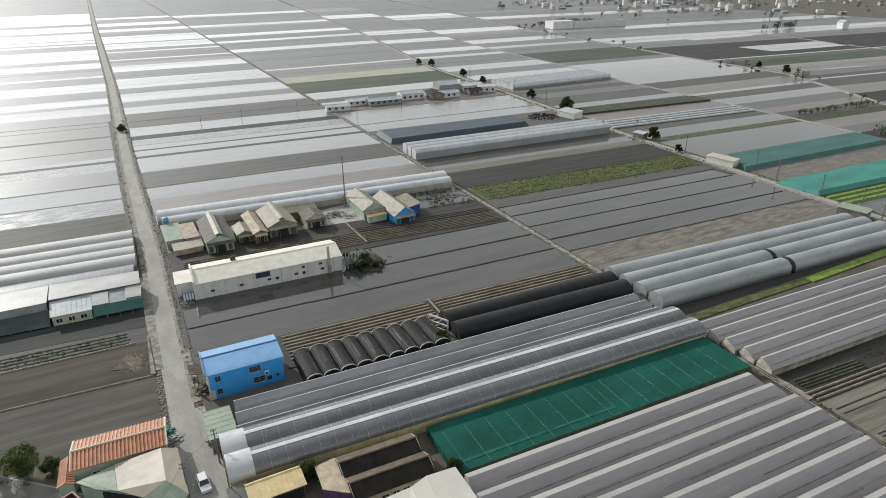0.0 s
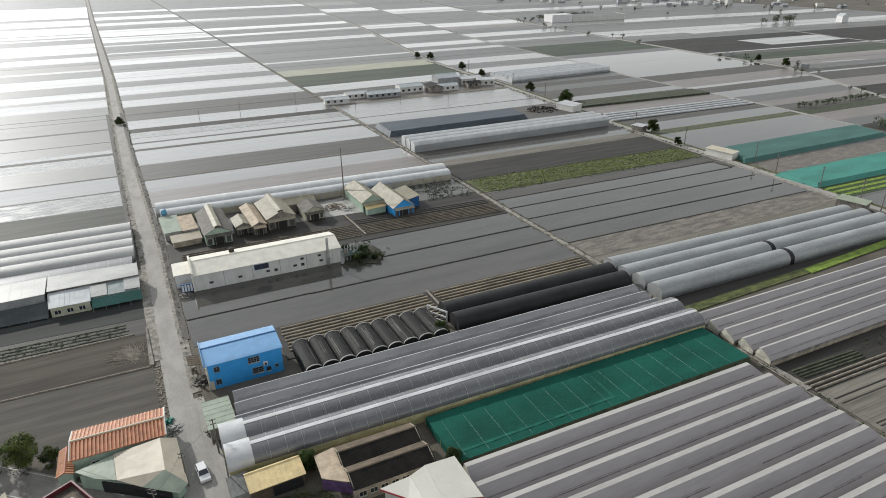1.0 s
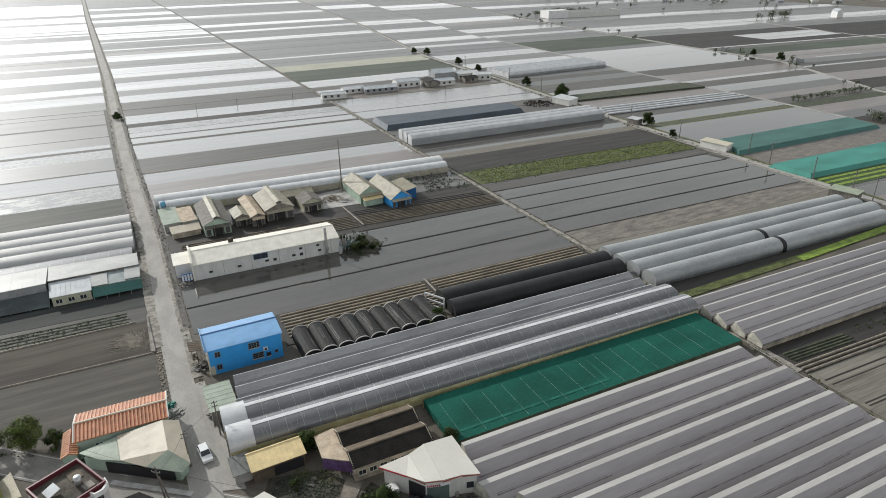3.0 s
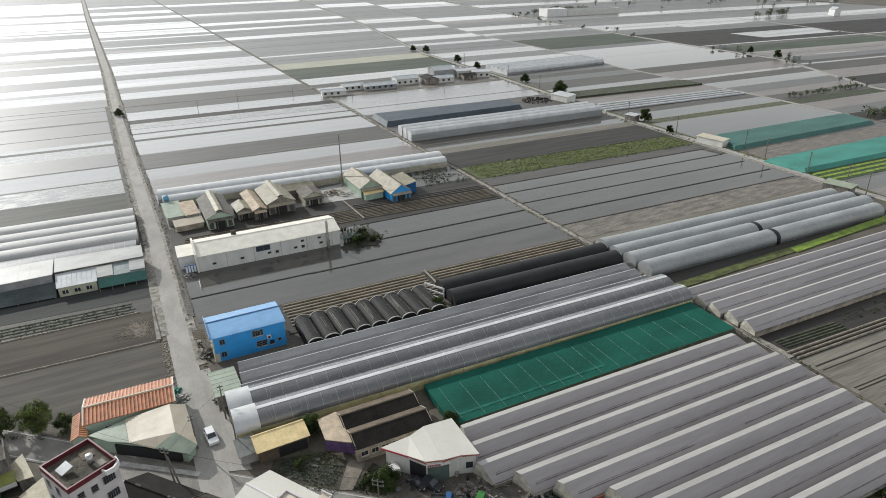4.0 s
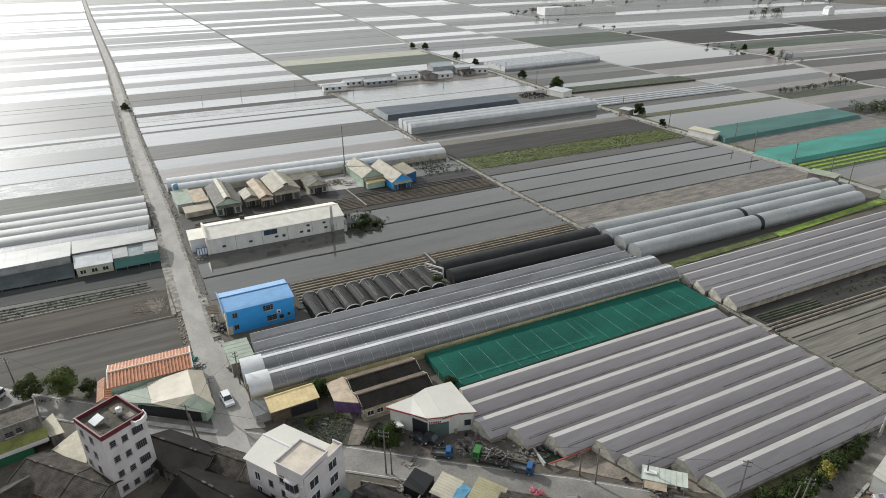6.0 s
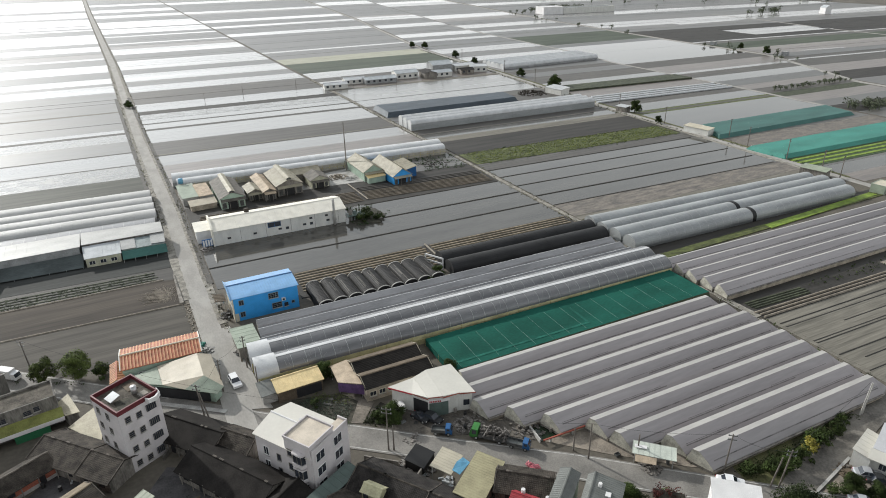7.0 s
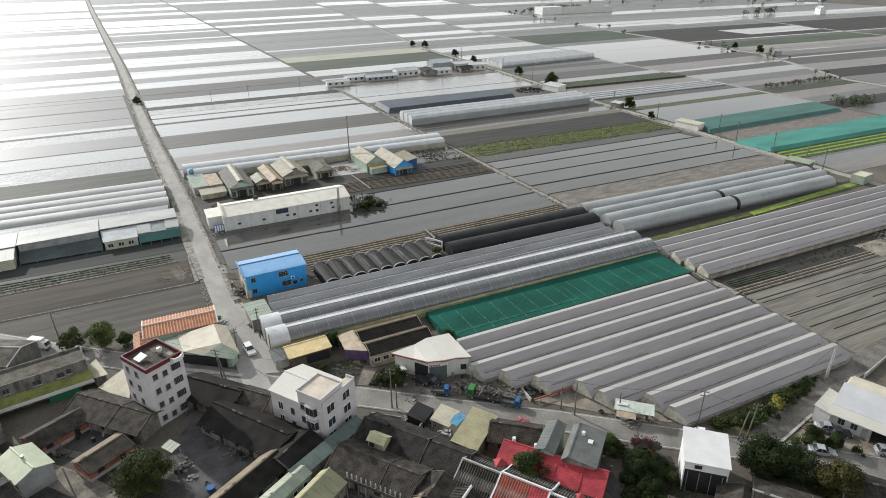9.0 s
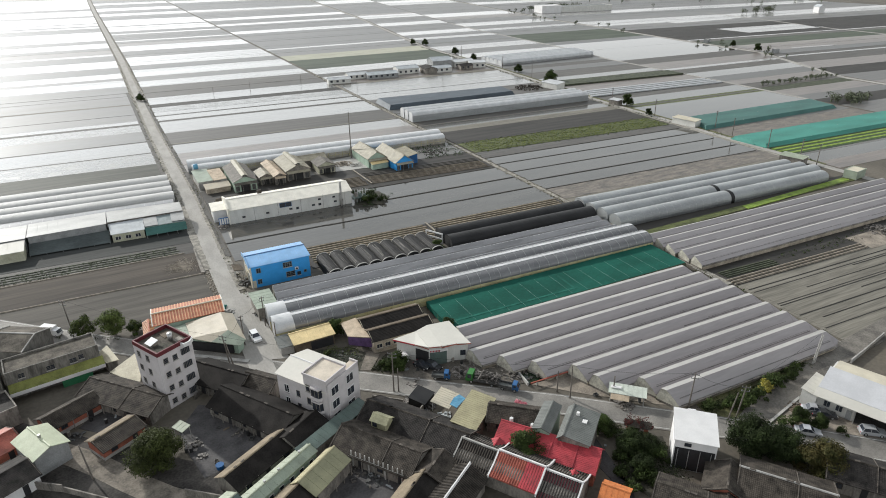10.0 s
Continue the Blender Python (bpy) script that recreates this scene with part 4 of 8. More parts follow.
# long white tunnel behind the farmyard row
tunnel(2.5, 229.4, 109, 7.5, 4.6, -4.0, "filmwhite", 2.2, 3.0, "long white plastic tunnel greenhouse behind the houses", "", 0, side="filmsilver", ends="filmwhite")
tunnel(3.5, 224.0, 107.5, 5.0, 3.9, -4.0, "filmwhite", 2.4, 3.0, "long white plastic greenhouse with mesh side wall", "", 0, side="beigemesh", ends="filmwhite")
# large white multi-span house past the ditch
for i in range(3):
    tunnel(114.2, 258.9 + 5.2 * i, 108.5, 5.2, 5.0, -2.6, "filmwhite", 3.2, 3.0, "long tall white plastic greenhouse span", "three-span white greenhouse", ends="filmwhite", side="filmsilver", crest="filmwhite")


def net_slab(pts, z, material, label):
    """A low net house: a sagging cloth over posts, with sloping skirts."""
    t = thing("shade_net_house", label, "net house")
    s = Shape().slab(pts, z - 0.05, z)
    cx, cy = sum(p[0] for p in pts) / 4, sum(p[1] for p in pts) / 4
    outp = [(x + (1.4 if x > cx else -1.4), y + (1.6 if y > cy else -1.6)) for x, y in pts]
    part("net_roof", s, material, t)
    k = Shape()
    for i in range(4):
        j = (i + 1) % 4
        k.poly([(*pts[i], z), (*pts[j], z), (*outp[j], 0.02), (*outp[i], 0.02)], [(0, 3, 2, 1)])
        k.poly([(*pts[i], z - 0.04), (*pts[j], z - 0.04), (*outp[j], 0.0), (*outp[i], 0.0)], [(0, 1, 2, 3)])
    part("net_skirt", k, material, t)
    places = []
    for i in range(12):
        for j in range(3):
            u, v = i / 11, j / 2
            x = (pts[0][0] * (1 - u) + pts[1][0] * u) * (1 - v) + (pts[3][0] * (1 - u) + pts[2][0] * u) * v
            y = (pts[0][1] * (1 - u) + pts[1][1] * u) * (1 - v) + (pts[3][1] * (1 - u) + pts[2][1] * u) * v
            places.append((x, y, 0))
    row("post", Shape().rod((0, 0, 0), (0, 0, z + 0.12), 0.07), "steel", t, places)
    return t


net_slab([(116, 289), (194, 287), (196, 303), (117, 309)], 2.6, "netblue", "dark blue-grey shade-net house")
net_slab([(229, 173), (321, 170.5), (324.5, 186.5), (238, 190)], 1.7, "netteal3", "long dull teal shade-net house")
net_slab([(227, 138.5), (330, 133), (330, 149), (226, 153.5)], 1.7, "netteal2", "long bright teal shade-net house")
for i in range(8):
    field(226, 316, 125.6 + i * 1.68, 127.1 + i * 1.68, "lime" if i % 2 else "cropdark", -0.055, 0.3 if i % 2 else 0.2, ref=226, label="band of bright green leaf crop" if i % 2 else "band of dark green leaf crop")
# white low tunnels beyond the second road
for i in range(4):
    tunnel(230.5 + i * 2.0, 258.6 + i * 4.3, 99 - i * 2, 1.9, 1.0, -4.6, "filmwhite", 0.4, 0, "long low white plastic tunnel", "low white tunnels", ends="filmwhite", seam=0.04)
for i in range(5):
    tunnel(246, 384 + i * 6.0, 88, 5.8, 4.0, 0.5, "filmwhite", 1.6, 0, "far white plastic greenhouse", "far white greenhouses", ends="filmwhite", crest="filmwhite", seam=0.05)
# duller green chosen here to show haze over the crop
field(234, off(LINE_T, -1.5), 293.5, 308, "vegdull", -0.095, 1.0, ref=232, label="dark green netted crop")


# ---------------------------------------------------------------- buildings
def window_on(parent, face, L, W, u, z, w, h, frame_mat="white", sill=True, bars=0):
    """A framed window set into a wall of an L by W house: face f, b, l or r, centre u along it, sill height z."""
    d = 0.09
    def put(s, u0, u1, z0, z1, o0, o1):
        if face in "fb":
            sg = -1 if face == "f" else 1
            ys = sorted((sg * (W / 2 + o0), sg * (W / 2 + o1)))
            s.box(u0, u1, ys[0], ys[1], z0, z1)
        else:
            sg = -1 if face == "l" else 1
            xs = sorted((sg * (L / 2 + o0), sg * (L / 2 + o1)))
            s.box(xs[0], xs[1], u0, u1, z0, z1)
    sg = -1 if face in "fl" else 1
    def spot(uu, o, zz):
        return (uu, sg * (W / 2 + o), zz) if face in "fb" else (sg * (L / 2 + o), uu, zz)
    fr, loops = Shape(), []
    for o in (-0.05, 0.07):
        for e in (d, 0.0):
            loops.append([spot(uu, o, zz) for uu, zz in ((u - w / 2 - e, z - e), (u + w / 2 + e, z - e), (u + w / 2 + e, z + h + e), (u - w / 2 - e, z + h + e))])
    ring = lambda i, j: [(i * 4 + k, i * 4 + (k + 1) % 4, j * 4 + (k + 1) % 4, j * 4 + k) for k in range(4)]
    fr.poly([p for lp in loops for p in lp], ring(0, 1) + ring(2, 3) + ring(0, 2) + ring(1, 3))
    win = part("window", fr, frame_mat, parent)
    mu = Shape()
    put(mu, u - 0.03, u + 0.03, z + 0.002, z + h - 0.002, 0.034, 0.06)
    if w > 0.9:
        part("mullion", mu, frame_mat, win)
    for i in range(bars):
        zz = z + h * (i + 1) / (bars + 1)
        br = Shape()
        put(br, u - w / 2, u + w / 2, zz - 0.02, zz + 0.02, 0.065, 0.1)
        part("bar", br, frame_mat, win)
    pane = Shape()
    put(pane, u - w / 2, u + w / 2, z, z + h, -0.04, 0.03)
    part("pane", pane, "glass", win)
    if sill:
        sl = Shape()
        put(sl, u - w / 2 - 0.15, u + w / 2 + 0.15, z - d - 0.1, z - d, -0.02, 0.2)
        part("sill", sl, "concrete", win)
    return win


def door_on(parent, face, L, W, u, w, h, material="dark", z=0.0, lab=""):
    s = Shape()
    o0, o1 = -0.05, 0.06
    if face in "fb":
        sg = -1 if face == "f" else 1
        ys = sorted((sg * (W / 2 + o0), sg * (W / 2 + o1)))
        s.box(u - w / 2, u + w / 2, ys[0], ys[1], z, z + h)
    else:
        sg = -1 if face == "l" else 1
        xs = sorted((sg * (L / 2 + o0), sg * (L / 2 + o1)))
        s.box(xs[0], xs[1], u - w / 2, u + w / 2, z, z + h)
    return part("door", s, material, parent, lab)


def roof_slope(name, parent, L, y0, z0, y1, z1, material, style, thick=0.12, ribmat=None, over=0.35, x0=None, x1=None):
    """One slope from its eave (y0, z0) up to the ridge (y1, z1). style: tiles steps in courses, ribs runs down the slope, or plain sheet."""
    a0 = -L / 2 - over if x0 is None else x0
    a1 = L / 2 + over if x1 is None else x1
    run, rise = y1 - y0, z1 - z0
    ln = math.hypot(run, rise)
    kind, pitch = style
    if kind == "tiles":
        n = max(2, int(ln / pitch))
        prof = []
        for i in range(n):
            u0, u1 = i / n, (i + 1) / n
            prof.append((y0 + run * u0, z0 + rise * u0 + 0.055))
            prof.append((y0 + run * u1, z0 + rise * u1 + 0.02))
        s = Shape().sheet(prof, a0, a1, thick)
        ob = part(name, s, material, parent)
    else:
        ob = part(name, Shape().sheet([(y0, z0), (y1, z1)], a0, a1, thick), material, parent)
    if kind in ("ribs", "fine", "rolls"):
        n = max(2, int((a1 - a0) / pitch))
        wd, ht = {"ribs": (0.05, 0.035), "fine": (0.03, 0.014), "rolls": (pitch * 0.42, 0.10)}[kind]
        spots = [a0 + (a1 - a0 - wd) * i / n for i in range(n + 1)]
        prof = [(y0, z0 + ht), (y1, z1 + ht)]
        if kind == "rolls":
            row("tile_roll", Shape().sheet(prof, 0, wd, ht + 0.02), ribmat or material, ob, [(a, 0, 0) for a in spots])
        else:
            r = Shape()
            for a in spots:
                r.sheet(prof, a, a + wd, ht + 0.02)
            tagged(part("roof_ribbing", r, ribmat or material, ob, "raised ribs down the slope"), kind="stuff")
    return ob


def gable(name, label, cat, x, y, deg, L, W, eave, ridge, wall, roof, style=("tiles", 0.4), over=0.4, ridgemat=None, ridgepos=0.0, roof2=None, group="", ribmat=None, ridge_h=0.12, endover=0.3, gablewall=None):
    """A house with a pitched roof: ridge along its own x; front is -y."""
    t = thing(name, label, cat, at(x, y, 0, deg), group)
    yr = ridgepos * W
    part("wall", Shape().prism([(-W / 2, 0), (W / 2, 0), (W / 2, eave - 0.05), (yr, ridge - 0.14), (-W / 2, eave - 0.05)], -L / 2, L / 2), gablewall or wall, t)
    k1, k2 = over / (W / 2 + yr), over / (W / 2 - yr)
    roof_slope("roof_front", t, L, -W / 2 - over, eave - (ridge - eave) * k1, yr, ridge, roof, style, 0.12, ribmat, endover)
    roof_slope("roof_back", t, L, W / 2 + over, eave - (ridge - eave) * k2, yr, ridge, roof2 or roof, style, 0.12, ribmat, endover)
    part("ridge_cap", Shape().prism([(yr - 0.2, ridge - 0.03), (yr + 0.2, ridge - 0.03), (yr + 0.1, ridge + ridge_h), (yr - 0.1, ridge + ridge_h)], -L / 2 - endover, L / 2 + endover), ridgemat or roof, t)
    return t


def shed(name, label, cat, x, y, deg, L, W, zf, zb, roof, wall=None, style=("ribs", 0.7), over=0.3, posts=False, ribmat=None):
    """A lean-to: one slope from front height zf to back height zb; walls, or posts alone."""
    t = thing(name, label, cat, at(x, y, 0, deg))
    if wall:
        part("wall", Shape().prism([(-W / 2, 0), (W / 2, 0), (W / 2, zb - 0.12), (-W / 2, zf - 0.12)], -L / 2, L / 2), wall, t)
    roof_slope("roof", t, L, -W / 2 - over, zf, W / 2 + over, zb, roof, style, 0.1, ribmat, over)
    if posts:
        for sx in (-1, 1):
            for sy, zz in ((-1, zf), (1, zb)):
                part("post", Shape().rod((sx * L * 0.46, sy * W * 0.44, 0), (sx * L * 0.46, sy * W * 0.44, zz - 0.05), 0.08), "steel", t)
    return t


def block(name, label, cat, x, y, deg, L, W, h, wall, roofmat, parapet=0.9, parmat=None, pth=0.2):
    t = thing(name, label, cat, at(x, y, 0, deg))
    part("wall", Shape().box(-L / 2, L / 2, -W / 2, W / 2, 0, h), wall, t)
    part("roof", Shape().box(-L / 2 + pth, L / 2 - pth, -W / 2 + pth, W / 2 - pth, h + 0.004, h + 0.08), roofmat, t)
    for b in ((-L / 2 - 0.03, L / 2 + 0.03, -W / 2 - 0.03, -W / 2 + pth), (-L / 2 - 0.03, L / 2 + 0.03, W / 2 - pth, W / 2 + 0.03), (-L / 2 - 0.03, -L / 2 + pth, -W / 2 + pth, W / 2 - pth), (L / 2 - pth, L / 2 + 0.03, -W / 2 + pth, W / 2 - pth)):
        if parapet:
            part("parapet", Shape().box(*b, h + 0.004, h + parapet), parmat or wall, t)
    return t


def plate(name, pts, material, parent, label="", th=0.1):
    n = len(pts)
    s = Shape()
    s.poly(list(pts) + [(x, y, z - th) for x, y, z in pts], [tuple(range(n)), tuple(reversed(range(n, 2 * n)))] + [(i, n + i, n + (i + 1) % n, (i + 1) % n) for i in range(n)])
    return part(name, s, material, parent, label)


TILE, RIB, ROLL = ("tiles", 0.3), ("ribs", 0.75), ("rolls", 0.34)

# blue two-storey house: arched metal roof
L, W = 15.4, 9.2
t = thing("blue_house", "bright blue metal-clad two-storey house with pale blue arched roof", "house", at(11.7, 121.8, 0, -0.6))
curve = [(-W / 2 - 0.3, 6.15), (-W / 2 + 0.6, 6.3), (1.1, 6.75), (1.5, 6.75), (W / 2 + 0.3, 6.2)]
part("wall", Shape().prism([(-W / 2, 0), (W / 2, 0)] + [(max(-W / 2, min(W / 2, u)), v - 0.12) for u, v in reversed(curve)], -L / 2 + 0.25, L / 2), "blue", t)
part("west_wall", Shape().prism([(-W / 2, 0), (W / 2, 0)] + [(max(-W / 2, min(W / 2, u)), v - 0.12) for u, v in reversed(curve)], -L / 2, -L / 2 + 0.246), "cream", t, "cream west wall")
part("roof", Shape().sheet(curve, -L / 2 - 0.3, L / 2 + 0.3, 0.12), "blueroof", t)
row("roof_seam", Shape().sheet([(u, v + 0.05) for u, v in curve], 0, 0.07, 0.05), "blueroof", t, [(-L / 2 - 0.2 + i * (L + 0.3) / 25, 0, 0) for i in range(26)])
for u, z in ((-5.7, 1.0), (-5.7, 4.1), (1.8, 4.1), (6.3, 1.6)):
    window_on(t, "f", L, W, u, z, 1.0 if u < 6 else 0.6, 1.2 if u < 6 else 0.6, "tealgrey", sill=False)
for z in (1.3, 4.1):
    window_on(t, "f", L, W, 2.4 if z < 2 else 1.8, z, 2.2, 1.3, "tealgrey", bars=2)
window_on(t, "f", L, W, 4.6, 1.2, 0.8, 0.8, "dark")
part("ridge_cap", Shape().sheet([(1.02, 6.83), (1.3, 6.9), (1.58, 6.83)], -L / 2 - 0.35, L / 2 + 0.35, 0.05), "truckblue", t, "dark blue ridge cap")
part("gable_parapet", Shape().sheet([(u, v + 0.45) for u, v in curve], -L / 2 - 0.42, -L / 2 - 0.3, 0.9), "blueroof", t, "raised parapet at the west gable")
ac = part("air_conditioner", Shape().box(3.6, 4.5, -W / 2 - 0.45, -W / 2, 2.9, 3.6), "white", t, "white air-conditioner box")
part("fan_grille", Shape().rod((4.05, -W / 2 - 0.45, 3.25), (4.05, -W / 2 - 0.5, 3.25), 0.28, n=10), "dark", ac)
door_on(t, "f", L, W, -7.0, 0.8, 2.1, "cream")
door_on(t, "l", L, W, -1.0, 3.0, 2.8, "greyroof", lab="grey roller door")
for u in (-3.8, 2.5):
    window_on(t, "l", L, W, u, 4.0, 1.2, 1.2, "white")
shed("porch_roof", "small rusty lean-to beside the blue house", "lean-to", 2.2, 126.5, 90, 3.5, 2.0, 2.3, 2.8, "tan", None, posts=True)

# long white workshop on the flooded field
L, W = 40.4, 12.4
t = gable("workshop", "long white metal workshop with cream roof", "workshop", 27.6, 169.8, -1.7, L, W, 4.9, 6.4, "creamwall", "workroof", ("ribs", 2.4), 0.35, "workroof")
for i in range(5):
    u = -16 + i * 7.6
    window_on(t, "f", L, W, u, 1.6, 0.9, 0.5, "mossy", sill=False)
    part("wall_seam", Shape().box(u + 3.4, u + 3.48, -W / 2 - 0.03, -W / 2 + 0.02, 0.1, 5.0), "mossy", t)
    if i > 1:
        window_on(t, "f", L, W, u + 2.2, 1.4, 0.8, 0.7, "mossy", sill=False)
window_on(t, "f", L, W, -2.4, 2.9, 3.8, 1.4, "truckblue", sill=False)
for u in (9.0, 14.0):
    window_on(t, "f", L, W, u, 3.3, 0.8, 0.5, "mossy", sill=False)
part("chimney", Shape().rod((16.4, -W / 2 - 0.5, 0), (16.4, -W / 2 - 0.5, 8.6), 0.42, 0.38, 12), "concrete", t, "tall round grey flue", True)
part("roof_vent", Shape().box(-9.6, -8.2, 2.0, 3.0, 6.0, 7.1), "browntile", t)
an = part("annex", Shape().box(-L / 2 - 4.6, -L / 2 - 0.004, -W / 2 + 4.0, W / 2 - 0.5, 0, 3.9), "white", t, "low white annex")
part("annex_roof", Shape().box(-L / 2 - 4.9, -L / 2 - 0.02, -W / 2 + 3.7, W / 2 - 0.2, 3.904, 4.05), "workroof", an)
part("gable_parapet", Shape().prism([(-W / 2 - 0.2, 0), (W / 2 + 0.2, 0), (W / 2 + 0.2, 5.5), (0, 7.1), (-W / 2 - 0.2, 5.5)], -L / 2 - 0.5, -L / 2 - 0.02), "workroof", t, "cream gable end")
sg = part("grating", Shape().box(-L / 2 - 3.6, -L / 2 - 0.6, -W / 2 + 0.2, -W / 2 + 0.5, 0.3, 2.6), "truckblue", t, "blue framed screen")
for i in range(4):
    part("slat", Shape().box(-L / 2 - 3.4 + i * 0.72, -L / 2 - 2.9 + i * 0.72, -W / 2 + 0.12, -W / 2 + 0.2, 0.5, 2.4), "white", sg)
t2 = thing("dust_collector", "rusty pipes and tank at the workshop's end", "machine", at(49.4, 165.4, 0, 0))
for i in range(3):
    part("tank", Shape().rod((i * 1.5, -2.0, 0), (i * 1.5, -2.0, 3.6 - i * 0.5), 0.55, n=10), "teal" if i else "mossy", t2, "", True)
for i in range(5):
    part("pipe", Shape().rod((-1 + i, -3.0, 0.2), (0.2 + i, -0.5, 4.0), 0.12), "steel", t2)
part("platform", Shape().box(-1.4, 4.6, -3.6, -0.4, 1.9, 2.05), "teal", t2)

# farmyard row behind the ridged field
def yard_house(x, y, deg, L, W, e, r, wall, roof, lab, style=RIB, ridgemat=None, roof2=None, monitor=""):
    t = gable("farm_shed", lab, "farm building", x, y, deg, L, W, e, r, wall, roof, style, 0.5, ridgemat, roof2=roof2)
    # dark panel on the gable stands for shade in the doorway
    door_on(t, "l", L, W, 0, W * 0.42, e * 0.66, "dark")
    for sg in (-1, 1):
        door_on(t, "l", L, W, sg * W * 0.36, W * 0.16, e * 0.5, "darksteel", 0.3)
    plate("gable_awning", [(-L / 2 - 1.5, -W / 2, e * 0.78), (-L / 2 - 1.5, W / 2, e * 0.78), (-L / 2 - 0.02, W / 2, e * 0.9), (-L / 2 - 0.02, -W / 2, e * 0.9)], roof, t, "", 0.08)
    row("awning_post", Shape().rod((-L / 2 - 1.4, 0, 0), (-L / 2 - 1.4, 0, e * 0.76), 0.07), "mossy", t, [(0, -W / 2 + 0.2 + i * (W - 0.4) / 3, 0) for i in range(4)])
    if monitor:
        m = part("roof_monitor", Shape().box(-L / 2 - 0.2, L / 2, -0.75, 0.75, r - 0.35, r + 0.35), "darksteel", t, "raised ridge vent")
        for sg, nm in ((-1, "monitor_front"), (1, "monitor_back")):
            part(nm, Shape().sheet([(sg * 1.15, r + 0.3), (0, r + 0.75)], -L / 2 - 0.4, L / 2 + 0.2, 0.08), monitor, m, "pale sheet on the ridge vent")
    return t


yard_house(18.2, 204.4, 90, 21, 8.0, 4.0, 5.8, "greenwall", "greybrown", "grey-brown roofed farm building with a pale ridge vent", ("tiles", 0.6), "creamold", monitor="creamold")
yard_house(26.6, 202.2, 91, 8.5, 4.6, 3.2, 4.2, "mossy", "creamold", "small farm building with weathered cream roof")
yard_house(31.0, 205.2, 91, 19.5, 4.0, 3.5, 4.4, "mossy", "porchtan", "farm building with faded reddish roof")
yard_house(38.6, 206.0, 91, 17.4, 9.0, 4.1, 6.0, "mossy", "creamold", "large farm shed with weathered cream roof", monitor="creamold")
yard_house(50.5, 203.6, 91, 8.5, 6.6, 3.3, 4.8, "yellowwall", "greybrown", "grey-roofed farm cottage with pale gable", ("tiles", 0.5))
yard_house(48.4, 212.4, 0, 10.5, 6.4, 3.4, 4.6, "mossy", "creamold", "weathered low barn behind the cottage")
yard_house(70.6, 205.8, 91, 18.0, 7.4, 4.1, 6.3, "greenwall", "creamold", "pale green farm building with weathered cream roof")
yard_house(78.6, 198.4, 91, 21.0, 7.2, 3.6, 6.0, "blue", "creamold", "blue-walled shed with weathered cream roof")
shed("lean_to", "weathered cream lean-to beside the blue shed", "lean-to", 85.0, 199.6, 91, 12, 4.2, 4.2, 3.4, "creamold", "truckblue")
shed("lean_to", "cream porch roof on the pale green building", "lean-to", 71.0, 195.2, 2, 6.8, 2.6, 2.4, 3.0, "yellow", "greenwall")
shed("flat_shed", "low shed with pale sheet roof by the farm road", "shed", 5.6, 210.6, 2, 5.2, 13.5, 3.0, 3.6, "sage", "concrete")
shed("flat_shed", "low shed with faded reddish sheet roof", "shed", 10.6, 209.2, 2, 4.2, 12.5, 3.2, 3.6, "porchtan", "concrete")
shed("lean_to", "low cream lean-to in front of the sheds", "lean-to", 9.0, 199.4, 2, 8.4, 4.4, 2.0, 2.6, "beige", "tanwall")
tk = thing("water_tank", "blue plastic water tank on a stand", "water tank", at(4.6, 219.4, 0, 0))
part("tank", Shape().rod((0, 0, 3.6), (0, 0, 5.4), 0.9, 0.85, 14), "tarpblue", tk, "", True)
part("stand", Shape().box(-0.9, 0.9, -0.9, 0.9, 0, 3.6), "concrete", tk)
ms = thing("steel_mast", "tall thin dark steel mast with stays", "mast", at(65.9, 213.6, 0, 0))
part("shaft", Shape().rod((0, 0, 0), (0, 0, 19.5), 0.28, 0.16, 8), "mossy", ms)
for a in range(3):
    part("strut", Shape().rod((2.2 * math.cos(a * 2.1), 2.2 * math.sin(a * 2.1), 0), (0, 0, 5.5), 0.09), "mossy", ms)

# western workshop row across the road
def corner_shed(name, label, pts, z, roof, wall, base=0.0):
    """A shed over a four-cornered plan with its own height at each corner, front edge first."""
    t = thing(name, label, "shed")
    plate("roof", [(x, y, zz) for (x, y), zz in zip(pts, z)], roof, t)
    n = len(pts)
    cx, cy = sum(p[0] for p in pts) / n, sum(p[1] for p in pts) / n
    ins = [(x + (0.3 if x < cx else -0.3), y + (0.25 if y < cy else -0.25)) for x, y in pts]
    s = Shape()
    s.poly([(x, y, base) for x, y in ins] + [(x, y, zz - 0.14) for (x, y), zz in zip(ins, z)], [(3, 2, 1, 0), (4, 5, 6, 7)] + [(k, (k + 1) % 4, 4 + (k + 1) % 4, 4 + k) for k in range(4)])
    part("wall", s, wall, t)
    (x0, y0), (x1, y1) = pts[0], pts[1]
    row("roof_seam", Shape().sheet([(0, 0.03), (pts[3][1] - y0, z[3] - z[0] + 0.03)], 0, 0.06, 0.03), roof, t, [(x0 + (x1 - x0 - 0.1) * k / 8, y0 + (y1 - y0) * k / 8, z[0] + (z[1] - z[0]) * k / 8) for k in range(9)])
    return t


